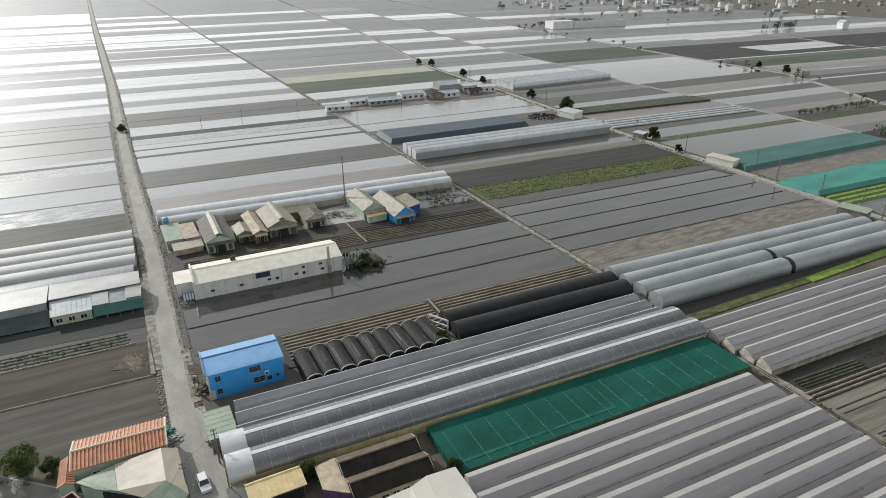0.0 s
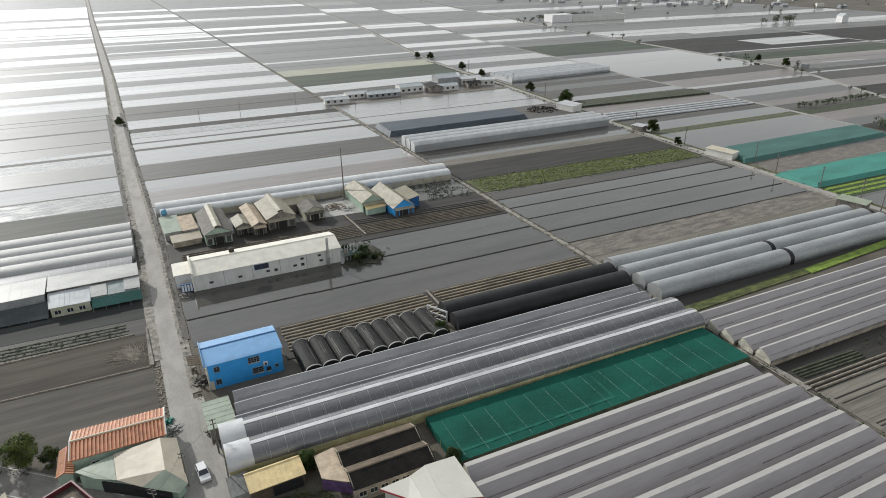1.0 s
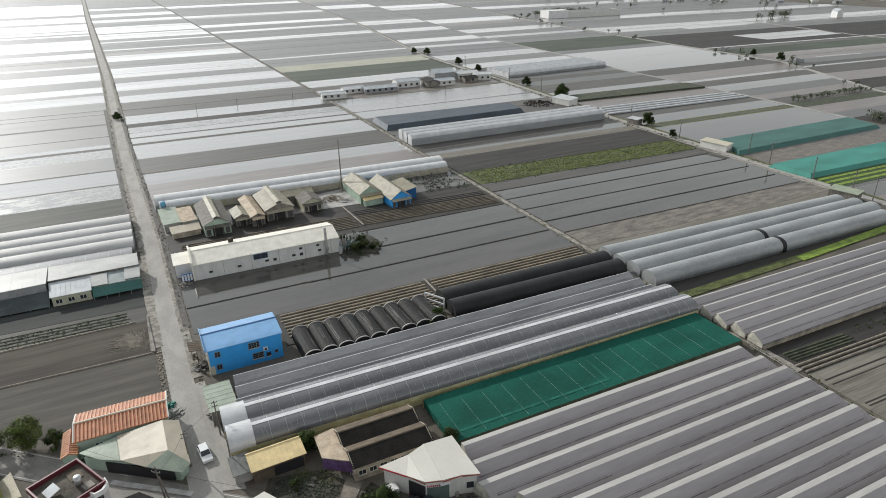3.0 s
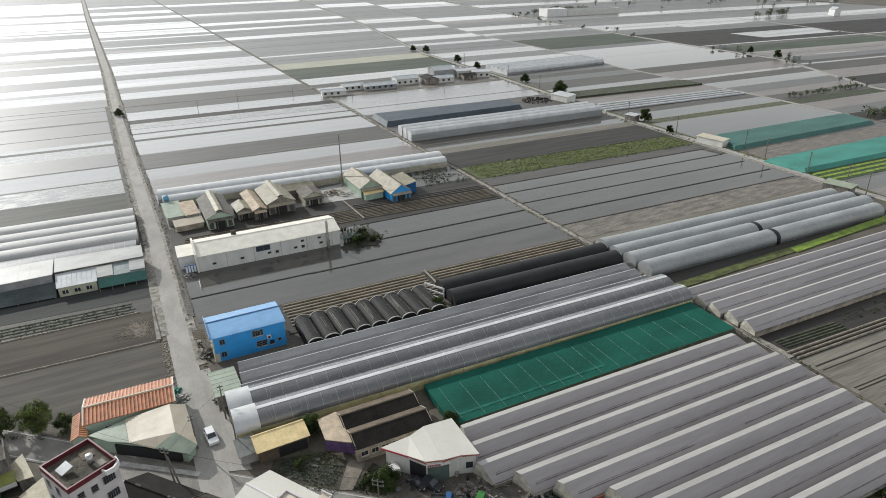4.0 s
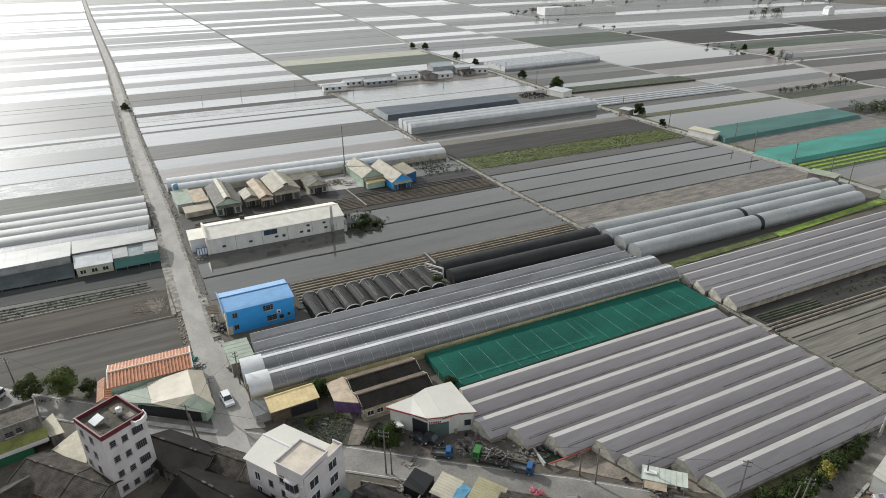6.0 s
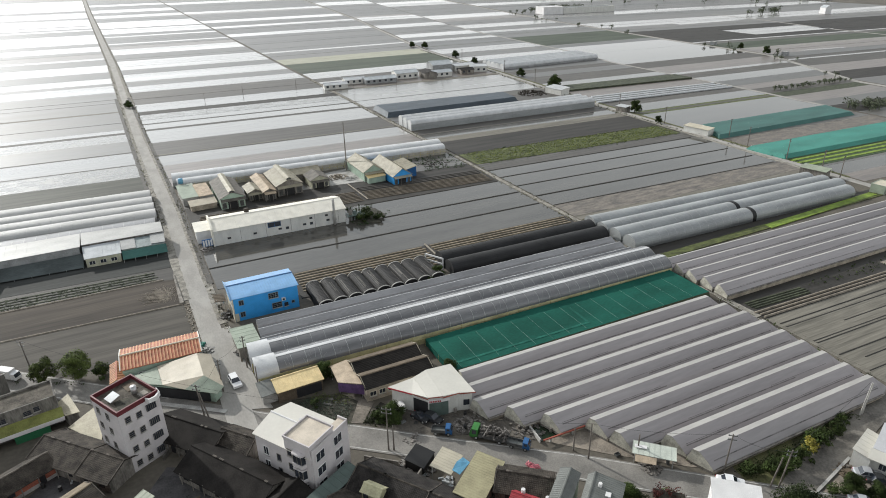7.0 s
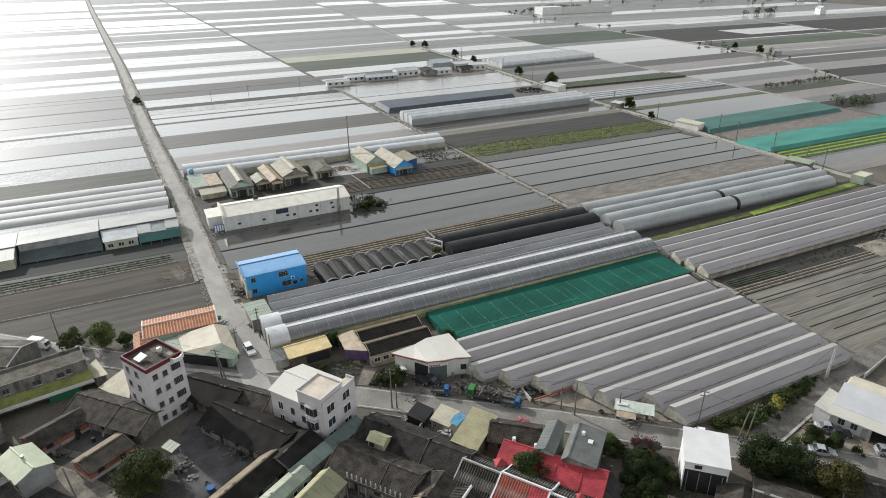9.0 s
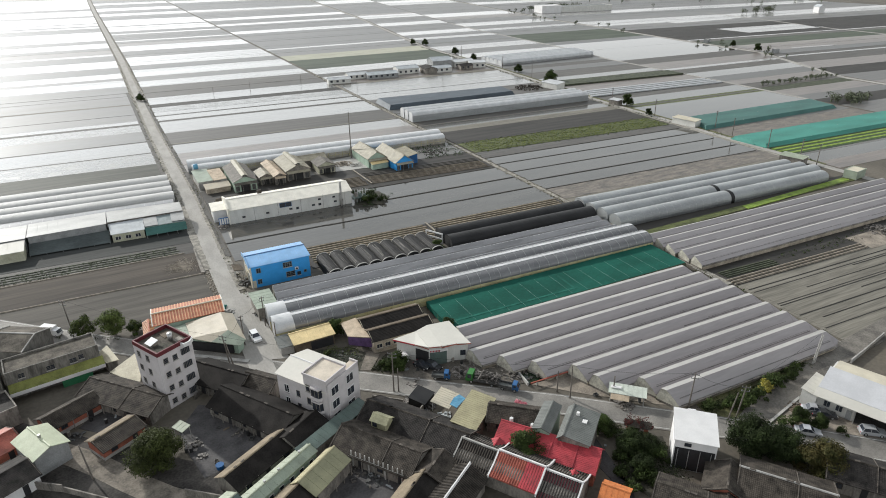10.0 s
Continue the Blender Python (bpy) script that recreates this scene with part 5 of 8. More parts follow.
corner_shed("west_shed", "long grey shed with pale sheet roof beside the fields", [(-49, 172.2), (-27.8, 172.2), (-27.8, 182.2), (-49, 182.6)], (4.6, 4.6, 4.9, 4.9), "westroof", "greywall")
corner_shed("west_shed", "grey shed with bright sheet roof beside the long one", [(-96, 172.6), (-49.2, 172.2), (-49.2, 182.6), (-96, 184.0)], (4.4, 4.4, 4.8, 4.8), "westroof", "greywall")
corner_shed("west_shed", "low cream shed in front of the grey sheds", [(-66, 165.8), (-49.4, 165.6), (-49.4, 171.9), (-66, 172.0)], (3.1, 3.1, 4.1, 4.1), "hallwhite", "yellowwall")
corner_shed("west_shed", "pale sheet roof of the hindmost western shed", [(-27.6, 173.8), (-5.8, 173.2), (-5.8, 180.4), (-27.6, 182.2)], (4.4, 4.4, 4.9, 4.9), "westroof", "mossy")
t = thing("shade_screen", "dark blue-green shade net sloping off the long shed", "netting")
plate("net", [(-48.8, 167.6, 0.5), (-27.6, 166.6, 0.5), (-27.6, 172.0, 2.5), (-48.8, 172.0, 2.5)], "netdusk", t, "", 0.04)
row("post", Shape().rod((0, 0, 0), (0, 0, 0.55), 0.05), "steel", t, [(-48.6 + i * 4.15, 167.6 - 0.19 * i, 0) for i in range(6)])
t = corner_shed("west_shed", "pale yellow shed with pale grey roof and windows", [(-27.2, 166.7), (-17.7, 166.4), (-17.7, 173.6), (-27.5, 173.6)], (2.8, 2.8, 3.9, 3.9), "palegrey", "yellowwall")
for u in (-25.4, -22.6, -19.9):
    w = part("window", Shape().box(u - 0.7, u + 0.7, 166.72 - 0.03 * (u + 27), 167.4, 0.9, 1.8), "glass", t)
    for a in (-0.78, 0.0, 0.7):
        part("mullion", Shape().box(u + a, u + a + 0.08, 166.66 - 0.03 * (u + 27), 167.2, 0.85, 1.85), "white", w)
corner_shed("west_shed", "grey-roofed shed behind green netting", [(-17.5, 167.4), (-6.2, 167.0), (-5.9, 173.4), (-17.5, 173.6)], (3.1, 3.1, 3.8, 3.8), "tealgrey", "greenwall")
plate("white_sheet", [(-17.6, 167.4, 3.3), (-13.8, 167.2, 3.3), (-13.8, 172.9, 4.0), (-17.7, 173.2, 4.0)], "palesheet", None)
tagged(bpy.data.objects["white_sheet"], "pale metal sheet lying over the grey shed roof", "roof sheet")
ob = plate("white_sheet", [(-9.8, 167.6, 3.4), (-6.0, 167.3, 3.4), (-5.7, 173.6, 4.1), (-9.6, 173.8, 4.1)], "palesheet", None)
tagged(ob, "pale metal sheet over the shed roof by the farm road", "roof sheet")
t = thing("shade_screen", "teal shade netting hung in front of the grey shed", "netting")
plate("net", [(-17.7, 165.6, 0.9), (-5.9, 165.3, 0.9), (-5.9, 166.9, 2.9), (-17.6, 167.2, 2.9)], "netteal3", t, "", 0.03)
row("post", Shape().rod((0, 0, 0), (0, 0, 1.3), 0.05), "steel", t, [(-17.5 + i * 2.9, 165.05 - 0.19 * i, 0) for i in range(5)])

# orange-roofed house and beige canopy at the corner
L, W = 14.8, 7.6
t = gable("orange_roof_house", "pale green house with ribbed orange metal roof", "house", -12.8, 106.4, -2.2, L, W, 4.1, 4.95, "greenwall", "orange", ("rolls", 0.62), 0.4, "cream", ribmat="orangepale", ridge_h=0.2)
for xa in (-L / 2 - 0.42, L / 2 + 0.24):
    part("verge", Shape().sheet([(-W / 2 - 0.4, 4.16), (0, 5.1), (W / 2 + 0.4, 4.16)], xa, xa + 0.2, 0.16), "creamwall", t, "pale verge board")
for u in (-4, 0, 4):
    window_on(t, "f", L, W, u, 1.3, 1.2, 1.1, "white")
t = gable("annex_house", "small annex with orange ribbed roof", "annex", -21.4, 104.2, 88, 6.4, 2.2, 2.9, 3.4, "greenwall", "orange", ("rolls", 0.62), 0.25, "orange", ribmat="orangepale")
t = thing("canopy_house", "corner shop house under beige and pale green sheet roofs", "house", at(-9.5, 95.6, 0, 0))
HZ = 4.5
PK, FR = (3.3, -3.3, HZ), (3.2, 5.4, HZ)


plate("roof_west", [(-4.5, 6.3, 3.3), (-4.2, -0.3, 3.0), (-0.5, -3.8, 2.9), PK, FR], "beige", t, "beige sheet roof slope")
plate("roof_east", [FR, PK, (6.3, -6.4, 2.9), (5.8, 5.6, 3.3)], "beige", t, "beige roof slope")
plate("roof_south", [PK, (-0.5, -3.8, 2.9), (4.8, -7.9, 2.7), (6.3, -6.4, 2.9)], "sage", t, "pale sage hip")
plate("roof_green", [(-10.5, 4.8, 3.2), (-7.4, 1.7, 3.0), (-4.25, -0.3, 3.0), (-4.55, 6.25, 3.25)], "sage", t, "faded green sheet roof")
s = Shape().slab([(-9.8, 4.0), (-1.0, -2.6), (4.4, -6.6), (5.8, -5.2), (5.0, 5.2), (-4.6, 5.0)], 0, 2.6)
part("wall", s, "greenwall", t)
part("shopfront", Shape().slab([(-6.6, 1.2), (3.4, -6.3), (3.6, -6.02), (-6.4, 1.5)], 0.2, 2.3), "dark", t, "dark panel for the shade inside the shopfront")

# yellow garage, grey lean-to, dark twin shed and white hall beside the street
t = gable("garage", "yellow sheet-roofed open garage", "garage", 10.0, 84.9, 1.0, 8.8, 4.6, 2.7, 3.3, "tan", "yellow", ("ribs", 0.9), 0.25, "yellow", ridgepos=0.3)
# no real opening: a dark panel gives the garage its inner shade
door_on(t, "f", 8.8, 4.6, 1.6, 5.0, 2.1, "dark")
shed("lean_to", "small grey-blue lean-to beside the garage", "lean-to", 4.2, 85.6, 1, 2.8, 4.0, 2.1, 2.5, "greyroof", "concrete")
shed("flat_shed", "grey-green flat sheet roof on posts by the farm road", "shed", 4.2, 105.2, 91, 8.4, 4.6, 3.0, 3.1, "sage", "mossy", ("ribs", 1.4))
for y0, lab in ((83.6, "dark-roofed brick shed span with brown back slope"), (78.3, "dark-roofed brick shed span with windows along its wall")):
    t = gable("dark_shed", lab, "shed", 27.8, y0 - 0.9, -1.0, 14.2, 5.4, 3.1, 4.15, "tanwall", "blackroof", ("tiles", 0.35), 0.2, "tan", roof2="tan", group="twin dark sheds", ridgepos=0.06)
    for xa in (7.1, -7.3):
        part("verge", Shape().sheet([(-2.9, 3.05), (0.32, 4.25), (2.9, 3.06)], xa, xa + 0.16, 0.12), "creamold", t, "pale verge board")
    if y0 < 80:
        for i in range(7):
            window_on(t, "f", 14.2, 5.4, -5.8 + i * 1.9, 1.2, 1.2, 0.9, "cream")
t = thing("porch", "tan rusty porch roof with purple awning", "porch", at(18.6, 80.6, 0, 0))
plate("roof", [(-1.7, 4.6, 3.2), (1.9, 4.9, 3.4), (2.0, -4.2, 3.3), (-1.9, -0.6, 2.7)], "porchtan", t)
plate("awning", [(-1.9, -0.7, 2.6), (2.0, -4.3, 3.1), (2.2, -4.6, 1.0), (-2.0, -1.0, 0.9)], "purple", t, "purple printed awning")
for px, py in ((-1.6, 4.2), (1.8, 4.4), (1.8, -3.9), (-1.7, -0.8)):
    part("post", Shape().rod((px, py, 0), (px, py, 2.9), 0.07), "steel", t)
t = thing("metal_hall", "white metal hall with open workshop front and red fascia", "workshop", at(31.8, 67.6, 0, 0))
plate("roof_west", [(-7.9, 4.3, 4.35), (-4.7, 0.4, 4.35), (-2.8, -2.6, 4.75), (-2.7, 4.1, 4.85)], "hallwhite", t, "white sheet slope")
plate("roof_mid", [(-2.68, 4.1, 4.87), (-2.78, -2.6, 4.77), (-0.3, -3.5, 4.82), (0.5, 5.1, 4.92)], "hallwhite", t)
plate("roof_east", [(0.52, 5.1, 4.9), (-0.28, -3.5, 4.8), (3.1, -3.7, 4.45), (5.9, -4.7, 4.3), (6.0, 5.3, 4.3)], "hallwhite", t, "white sheet slope")
part("wall", Shape().slab([(-7.2, 4.0), (-4.4, 0.5), (-2.6, -2.2), (-0.3, -3.0), (3.0, -3.3), (5.5, -4.2), (5.6, 5.0), (0.5, 4.8), (-2.6, 3.9)], 0, 4.2), "creamwall", t)
sgn = part("sign_board", Shape().slab([(-2.7, -2.35), (-0.3, -3.15), (1.2, -3.35), (1.2, -3.2), (-0.3, -3.0), (-2.6, -2.2)], 3.2, 3.8), "white", t, "white sign with red marks")
for i in range(7):
    u = i / 7
    part("sign_mark", Shape().box(-2.5 + u * 2.1, -2.3 + u * 2.1, -2.5 - u * 0.72, -2.34 - u * 0.72, 3.3, 3.65), "red", sgn)
part("opening", Shape().slab([(-4.45, 0.4), (-2.8, -2.2), (-2.6, -2.1), (-4.3, 0.5)], 0.1, 3.3), "dark", t, "dark panel for the shade inside the bay")
part("shutter", Shape().slab([(-2.5, -2.34), (-0.3, -3.1), (1.0, -3.25), (1.0, -3.1), (-0.3, -2.95), (-2.4, -2.2)], 0.1, 3.1), "teal", t, "dark teal roller shutter")
part("window", Shape().slab([(3.9, -3.75), (5.0, -4.1), (5.05, -3.95), (3.95, -3.6)], 1.3, 2.5), "glass", t)
for a, b, z0 in (((-4.72, 0.34), (-2.82, -2.66), 4.3), ((-2.8, -2.68), (-0.3, -3.58), 4.66), ((-0.3, -3.58), (3.1, -3.78), 4.4), ((3.1, -3.78), (5.95, -4.78), 4.2)):
    part("eave_trim", Shape().slab([a, b, (b[0], b[1] + 0.14), (a[0], a[1] + 0.14)], z0 - 0.12, z0 + 0.06), "redtile", t, "dull red eave trim")
part("eave_trim", Shape().slab([(-7.95, 4.2), (-4.75, 0.3), (-4.6, 0.45), (-7.8, 4.35)], 4.05, 4.32), "red", t, "red eave trim")

# ---------------------------------------------------------------- village
structure("yard", Shape().slab([(-60, 100), (-44, 84), (-2, 44), (60, -8), (84, -30), (40, -60), (-80, 20), (-90, 60)], -0.2, 0.06), "yard", "dark worn concrete yards between the houses")
# four-storey house
L, W, H = 7.9, 7.2, 11.9
t = block("tower_house", "four-storey pale tiled house with maroon parapet", "house", -19.2, 81.3, -62, L, W, H, "tilewhite", "deck", 0.85, "maroon", 0.22)
for k in range(4):
    z = 0.9 + k * 3.0
    for u in (-2.4, 0.4):
        window_on(t, "f", L, W, u, z, 0.8, 1.1, "mossy", bars=2)
    window_on(t, "r", L, W, -2.2, z, 0.8, 1.0, "mossy", bars=2)
    window_on(t, "r", L, W, -0.3, z - 0.2, 0.8, 1.0, "mossy", bars=2)
    bay = part("balcony_window", Shape().box(L / 2 - 0.02, L / 2 + 0.25, 1.0, 2.7, z, z + 1.2), "glass", t, "barred window cage")
    for j in range(6):
        part("bar", Shape().box(L / 2 + 0.25, L / 2 + 0.3, 1.0 + j * 0.33, 1.05 + j * 0.33, z, z + 1.2), "mossy", bay)
part("roof_clutter", Shape().box(1.6, 3.0, 1.2, 2.6, H + 0.09, H + 0.5), "mossy", t, "low planter on the roof")
part("roof_panel", Shape().sheet([(-2.6, H + 0.6), (-0.9, H + 1.1)], -1.6, 0.4, 0.08), "palegrey", t, "tilted pale roof panel")
part("roof_soil", Shape().slab([(0.4, -2.2), (2.6, -2.6), (3.4, -0.6), (3.2, 1.0), (1.2, 0.4), (0.2, -0.9)], H + 0.084, H + 0.16), "planted", t, "dark soil spread over the roof")
part("roof_weeds", Shape().slab([(-2.9, 1.2), (-0.6, 0.9), (-0.4, 2.6), (-2.6, 2.9)], H + 0.084, H + 0.2), "tan", t, "dry growth on the roof")
part("water_tank", Shape().rod((0.6, 1.4, H + 0.1), (0.6, 1.4, H + 1.5), 0.5, n=12), "steel", t, "steel water tank", True)
part("corner_balustrade", Shape().slab([(L / 2, 1.2), (L / 2 + 0.9, 1.4), (L / 2 + 1.1, 2.6), (L / 2 + 0.4, 3.7), (L / 2 - 1.0, 4.0), (L / 2 - 1.0, 3.7), (L / 2 + 0.2, 3.4), (L / 2 + 0.8, 2.5), (L / 2 + 0.7, 1.6), (L / 2, 1.4)], H - 0.2, H + 0.6), "white", t, "white scalloped balustrade")

# three-storey white house with roof terrace
L, W = 11.6, 8.6
t = gable("white_house", "three-storey white house with pale metal roof and terrace", "house", 5.2, 64.2, -58, L, W, 8.0, 9.2, "tilewhite", "hallwhite", ("plain", 1), 0.25, "white")
tw = part("tower", Shape().box(1.0, 6.3, -4.45, 1.1, 0, 10.2), "tilewhite", t, "stair tower with flat cream roof")
part("tower_roof", Shape().box(1.2, 6.1, -4.2, 0.9, 10.204, 10.3), "porchcream", tw)
for b in ((0.9, 6.45, -4.6, -4.42), (0.9, 6.45, 1.0, 1.2), (0.9, 1.08, -4.42, 1.0), (6.27, 6.45, -4.42, 1.0)):
    part("tower_parapet", Shape().box(*b, 10.204, 10.6), "tilewhite", tw)
tr = part("terrace", Shape().box(5.75, 6.6, -4.3, 4.3, 0, 8.6), "tilewhite", t)
part("terrace_wall", Shape().box(6.4, 6.62, -4.3, 4.3, 8.604, 9.6), "tilewhite", tr)
part("terrace_floor", Shape().box(4.9, 6.38, 1.25, 4.1, 8.9, 9.3), "porchcream", tr)
part("terrace_side", Shape().box(4.7, 6.62, 4.1, 4.3, 8.604, 9.7), "tilewhite", tr)
for k in range(3):
    z = 1.0 + k * 2.9
    for u in (-2.6, 1.6):
        window_on(t, "r", 13.24, W, u, z, 1.8, 1.6, "white", sill=False)
    window_on(t, "f", L, 8.9, 1.9, z, 0.8, 1.3, "mossy")
    by = part("bay_window", Shape().slab([(2.9, -4.46), (3.2, -5.1), (4.9, -5.1), (5.2, -4.46)], z - 0.2, z + 1.5), "glass", t, "angled dark bay window")
    part("bay_sill", Shape().slab([(2.75, -4.46), (3.1, -5.25), (5.0, -5.25), (5.35, -4.46)], z - 0.85, z - 0.204), "tilewhite", by)
    part("bay_head", Shape().slab([(2.75, -4.46), (3.1, -5.25), (5.0, -5.25), (5.35, -4.46)], z + 1.504, z + 1.75), "tilewhite", by)
    for u, v in ((3.2, -5.12), (4.05, -5.12), (4.9, -5.12)):
        part("bay_bar", Shape().box(u - 0.05, u + 0.05, v, v + 0.06, z - 0.2, z + 1.5), "mossy", by)
    if k < 2:
        window_on(t, "f", L, W, -3.6, z + 0.6, 1.0, 1.6, "white")
        window_on(t, "f", L, W, -0.8, z + 0.6, 0.7, 1.2, "mossy")
part("roof_vent", Shape().rod((0, 0.5, 9.1), (0, 0.5, 9.7), 0.28, n=10), "steel", t)

# stained concrete house with moss-covered awning
L, W = 16.4, 6.0
t = block("concrete_house", "stained grey concrete house with moss-yellow awning", "house", -39.9, 98.4, 9, L, W, 5.6, "oldwall", "deck", 0.5, "oldwall")
for u, ww in ((-5.6, 1.0), (-0.6, 1.4), (3.4, 1.2), (4.9, 0.9)):
    window_on(t, "f", L, W, u, 3.95 if ww > 1.1 else 4.2, ww, 0.9, "oldwall", bars=2)
part("awning", Shape().sheet([(-W / 2 - 2.0, 2.5), (-W / 2, 3.4)], -L / 2, L / 2 + 0.4, 0.15), "moss", t, "moss-yellow sloping awning")
part("awning_fascia", Shape().box(-L / 2, L / 2 + 0.4, -W / 2 - 2.1, -W / 2 - 1.95, 1.7, 2.45), "white", t)
part("shutter", Shape().box(0.5, 6.0, -W / 2 - 1.9, -W / 2 - 0.004, 0, 1.8), "greenshutter", t, "green shutter")
t = gable("concrete_house", "grey gabled concrete house with whitewashed roof edges", "house", -46.5, 107.5, -32, 9, 9, 6.2, 7.6, "oldwall", "deck", ("plain", 2.0), 0.2, "concrete")
for xa in (-4.85, 4.65):
    part("verge", Shape().sheet([(-4.75, 6.28), (0, 7.76), (4.75, 6.28)], xa, xa + 0.2, 0.2), "concrete", t, "whitewashed verge")
for u in (-2.0, 1.6):
    window_on(t, "f", 9, 9, u, 3.6, 1.2, 1.0, "mossy", bars=2)
block("concrete_house", "low grey concrete house with plain flat roof", "house", -53.6, 95.3, 9, 10, 9, 5.0, "oldwall", "deck", 0.6)
block("concrete_house", "low grey concrete outhouse", "house", -52, 86.5, 20, 12, 7, 3.6, "mossy", "darktile", 0.4)
t = thing("canopy", "cream sheet canopy between houses", "canopy", at(-26.5, 89.0, 0, 0))
plate("roof", [(-3.4, 1.6, 2.7), (1.6, 5.2, 3.4), (2.2, -2.2, 3.0), (1.7, -5.4, 2.5)], "canopycream", t)
plate("gutter", [(-4.4, 0.9, 2.5), (-3.5, 1.4, 2.6), (1.5, -5.6, 2.4), (0.9, -6.2, 2.3)], "beige", t)
part("wall", Shape().slab([(-2.6, 1.4), (1.2, -4.4), (1.5, -1.8), (1.2, 4.4)], 0, 2.6), "mossy", t)
t = thing("canopy", "small cream sheet canopy beside the street", "canopy", at(-30.2, 97.2, 0, 0))
plate("roof", [(-1.8, 1.6, 2.9), (0.2, 3.6, 3.2), (2.2, -3.0, 2.9), (-0.2, -2.6, 2.6)], "canopycream", t)
part("wall", Shape().slab([(-1.4, 1.2), (-0.1, -2.2), (1.8, -2.6), (0.2, 3.0)], 0, 2.7), "mossy", t)

V = -55.0          # bearing of the village's long ridges


def old_house(x, y, deg, L, W, e, r, roof="darktile", wall="brick", lab="old single-storey house with dark cement-tile roof", ridgemat="ridgeold", **k):
    t = gable("tile_house", lab, "house", x, y, deg, L, W, e, r, wall, roof, ("plain", 1) if roof == "blackroof" else TILE, 0.6, ridgemat, **k)
    n = max(1, int(L / 3.2))
    rng = random.Random(int(x * 31 + y * 7))
    # mortar on the ridge, verandah posts under the front eave
    yr = k.get("ridgepos", 0.0) * W
    for i in range(int(L / 4)):
        u = rng.uniform(-L / 2 + 0.3, L / 2 - 1.2)
        part("ridge_mortar", Shape().box(u, u + rng.uniform(0.4, 1.1), yr - 0.16, yr + 0.16, r + 0.02, r + 0.16), "ridgeold", t, "weathered mortar on the ridge")
    # raised ridges down the slopes at the verges and over the party wall
    cuts = [-L / 2 - 0.2, L / 2 + 0.1] if roof != "blackroof" else []
    cuts += ([L * rng.uniform(-0.12, 0.14)] if L > 11 and roof != "blackroof" else [])
    for u in cuts:
        for sg, nm in ((-1, "front_verge"), (1, "back_verge")):
            ye = sg * (W / 2 + 0.5)
            ze = e - (r - e) * 0.5 / (W / 2 - sg * yr)
            part(nm, Shape().sheet([(ye, ze + 0.14), (yr, r + 0.15)], u, u + 0.11, 0.12), "ridgeold", t, "weathered mortar ridge down the slope")
    if wall == "brick":
        part("plinth", Shape().box(-L / 2 - 0.03, L / 2 + 0.03, -W / 2 - 0.03, W / 2 + 0.03, 0, 0.7), "concrete", t, "whitewashed plinth")
    if L > 9:
        row("verandah_post", Shape().rod((0, -W / 2 - 0.45, 0), (0, -W / 2 - 0.45, e - 0.2), 0.09), "mossy", t, [(-L / 2 + 1.2 + i * 2.6, 0, 0) for i in range(int((L - 1.5) / 2.6))])
    for i in range(n):
        u = -L / 2 + L * (i + 0.5) / n
        if i % 2:
            door_on(t, "f", L, W, u, 0.9, 2.0, "dark")
        else:
            window_on(t, "f", L, W, u, 1.0, 1.0, 0.9, "browntile", sill=False)
    return t


old_house(-27.2, 81.8, -48, 17.5, 7.0, 2.6, 4.1, "browntile", "mossy", "old courtyard house with weathered brown tile roof", "browntile")
old_house(-37.0, 81.8, 28, 9.5, 4.8, 2.4, 3.6, "browntile", "brick", "red-brick side wing with dark tile roof")
old_house(-29.6, 71.0, 30, 7.8, 4.6, 2.3, 3.1, "browntile", "brick", "red-brick side wing with dark roof and tan back slope", "tanroof", roof2="tanroof", ridgepos=0.1)
t = gable("green_roof_house", "small house with pale green metal roof", "house", -40.9, 72.6, -63, 7.6, 5.4, 3.9, 4.9, "greywall", "lightmint", ("plain", 1), 0.35, "lightmint")
part("roof_vent", Shape().rod((0.4, 0, 5.0), (0.4, 0, 5.5), 0.25, n=10), "steel", t)
old_house(-46.6, 66.5, 28, 9, 6.5, 2.8, 4.0, "darktile", "white", "white-walled house with dark roof", "darktile")
old_house(-49, 76.5, 28, 8, 6, 2.8, 4.0, "redtile", "brick", "brick house with faded red tile roof", "redtile")
old_house(-6.0, 65.5, -57, 17.6, 7.4, 2.6, 4.4, "blackroof", "mossy", "large house with black tile roof", "blackroof")
old_house(-0.6, 55.6, 33, 7.6, 7.0, 2.6, 4.2, "blackroof", "mossy", "cross wing with black tile roof", "blackroof")
old_house(-10.2, 79.2, -50, 13.0, 7.0, 2.6, 4.3, "blackroof", "mossy", "low house with black felt roof beside the street", "blackroof")
old_house(-3.5, 73.0, -50, 7.0, 5.0, 2.6, 4.0, "browntile", "mossy", "low house with brown tile roof", "browntile")
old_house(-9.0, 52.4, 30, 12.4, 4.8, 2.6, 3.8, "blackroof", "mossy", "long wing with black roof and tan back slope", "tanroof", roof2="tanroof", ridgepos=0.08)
t = gable("long_wing", "long narrow wing with pale mint metal roof", "house", -6.6, 46.9, 30, 13.5, 3.0, 3.0, 3.6, "greenwall", "sage", ("ribs", 1.2), 0.2, "mint", roof2="mint")
for i in range(6):
    window_on(t, "f", 13.5, 3.0, -5.6 + i * 2.2, 1.2, 0.8, 0.9, "white", sill=False)
for u in (-3.0, 0.0, 4.6):
    part("roof_vent", Shape().rod((u, 0.1, 3.5), (u, 0.1, 4.0), 0.22, n=10), "steel", t)
gable("long_wing", "small wing with pale mint roof", "house", -16.4, 43.4, 30, 6, 4.6, 3.0, 4.0, "greenwall", "teal", RIB, 0.2, "mint", roof2="mint")
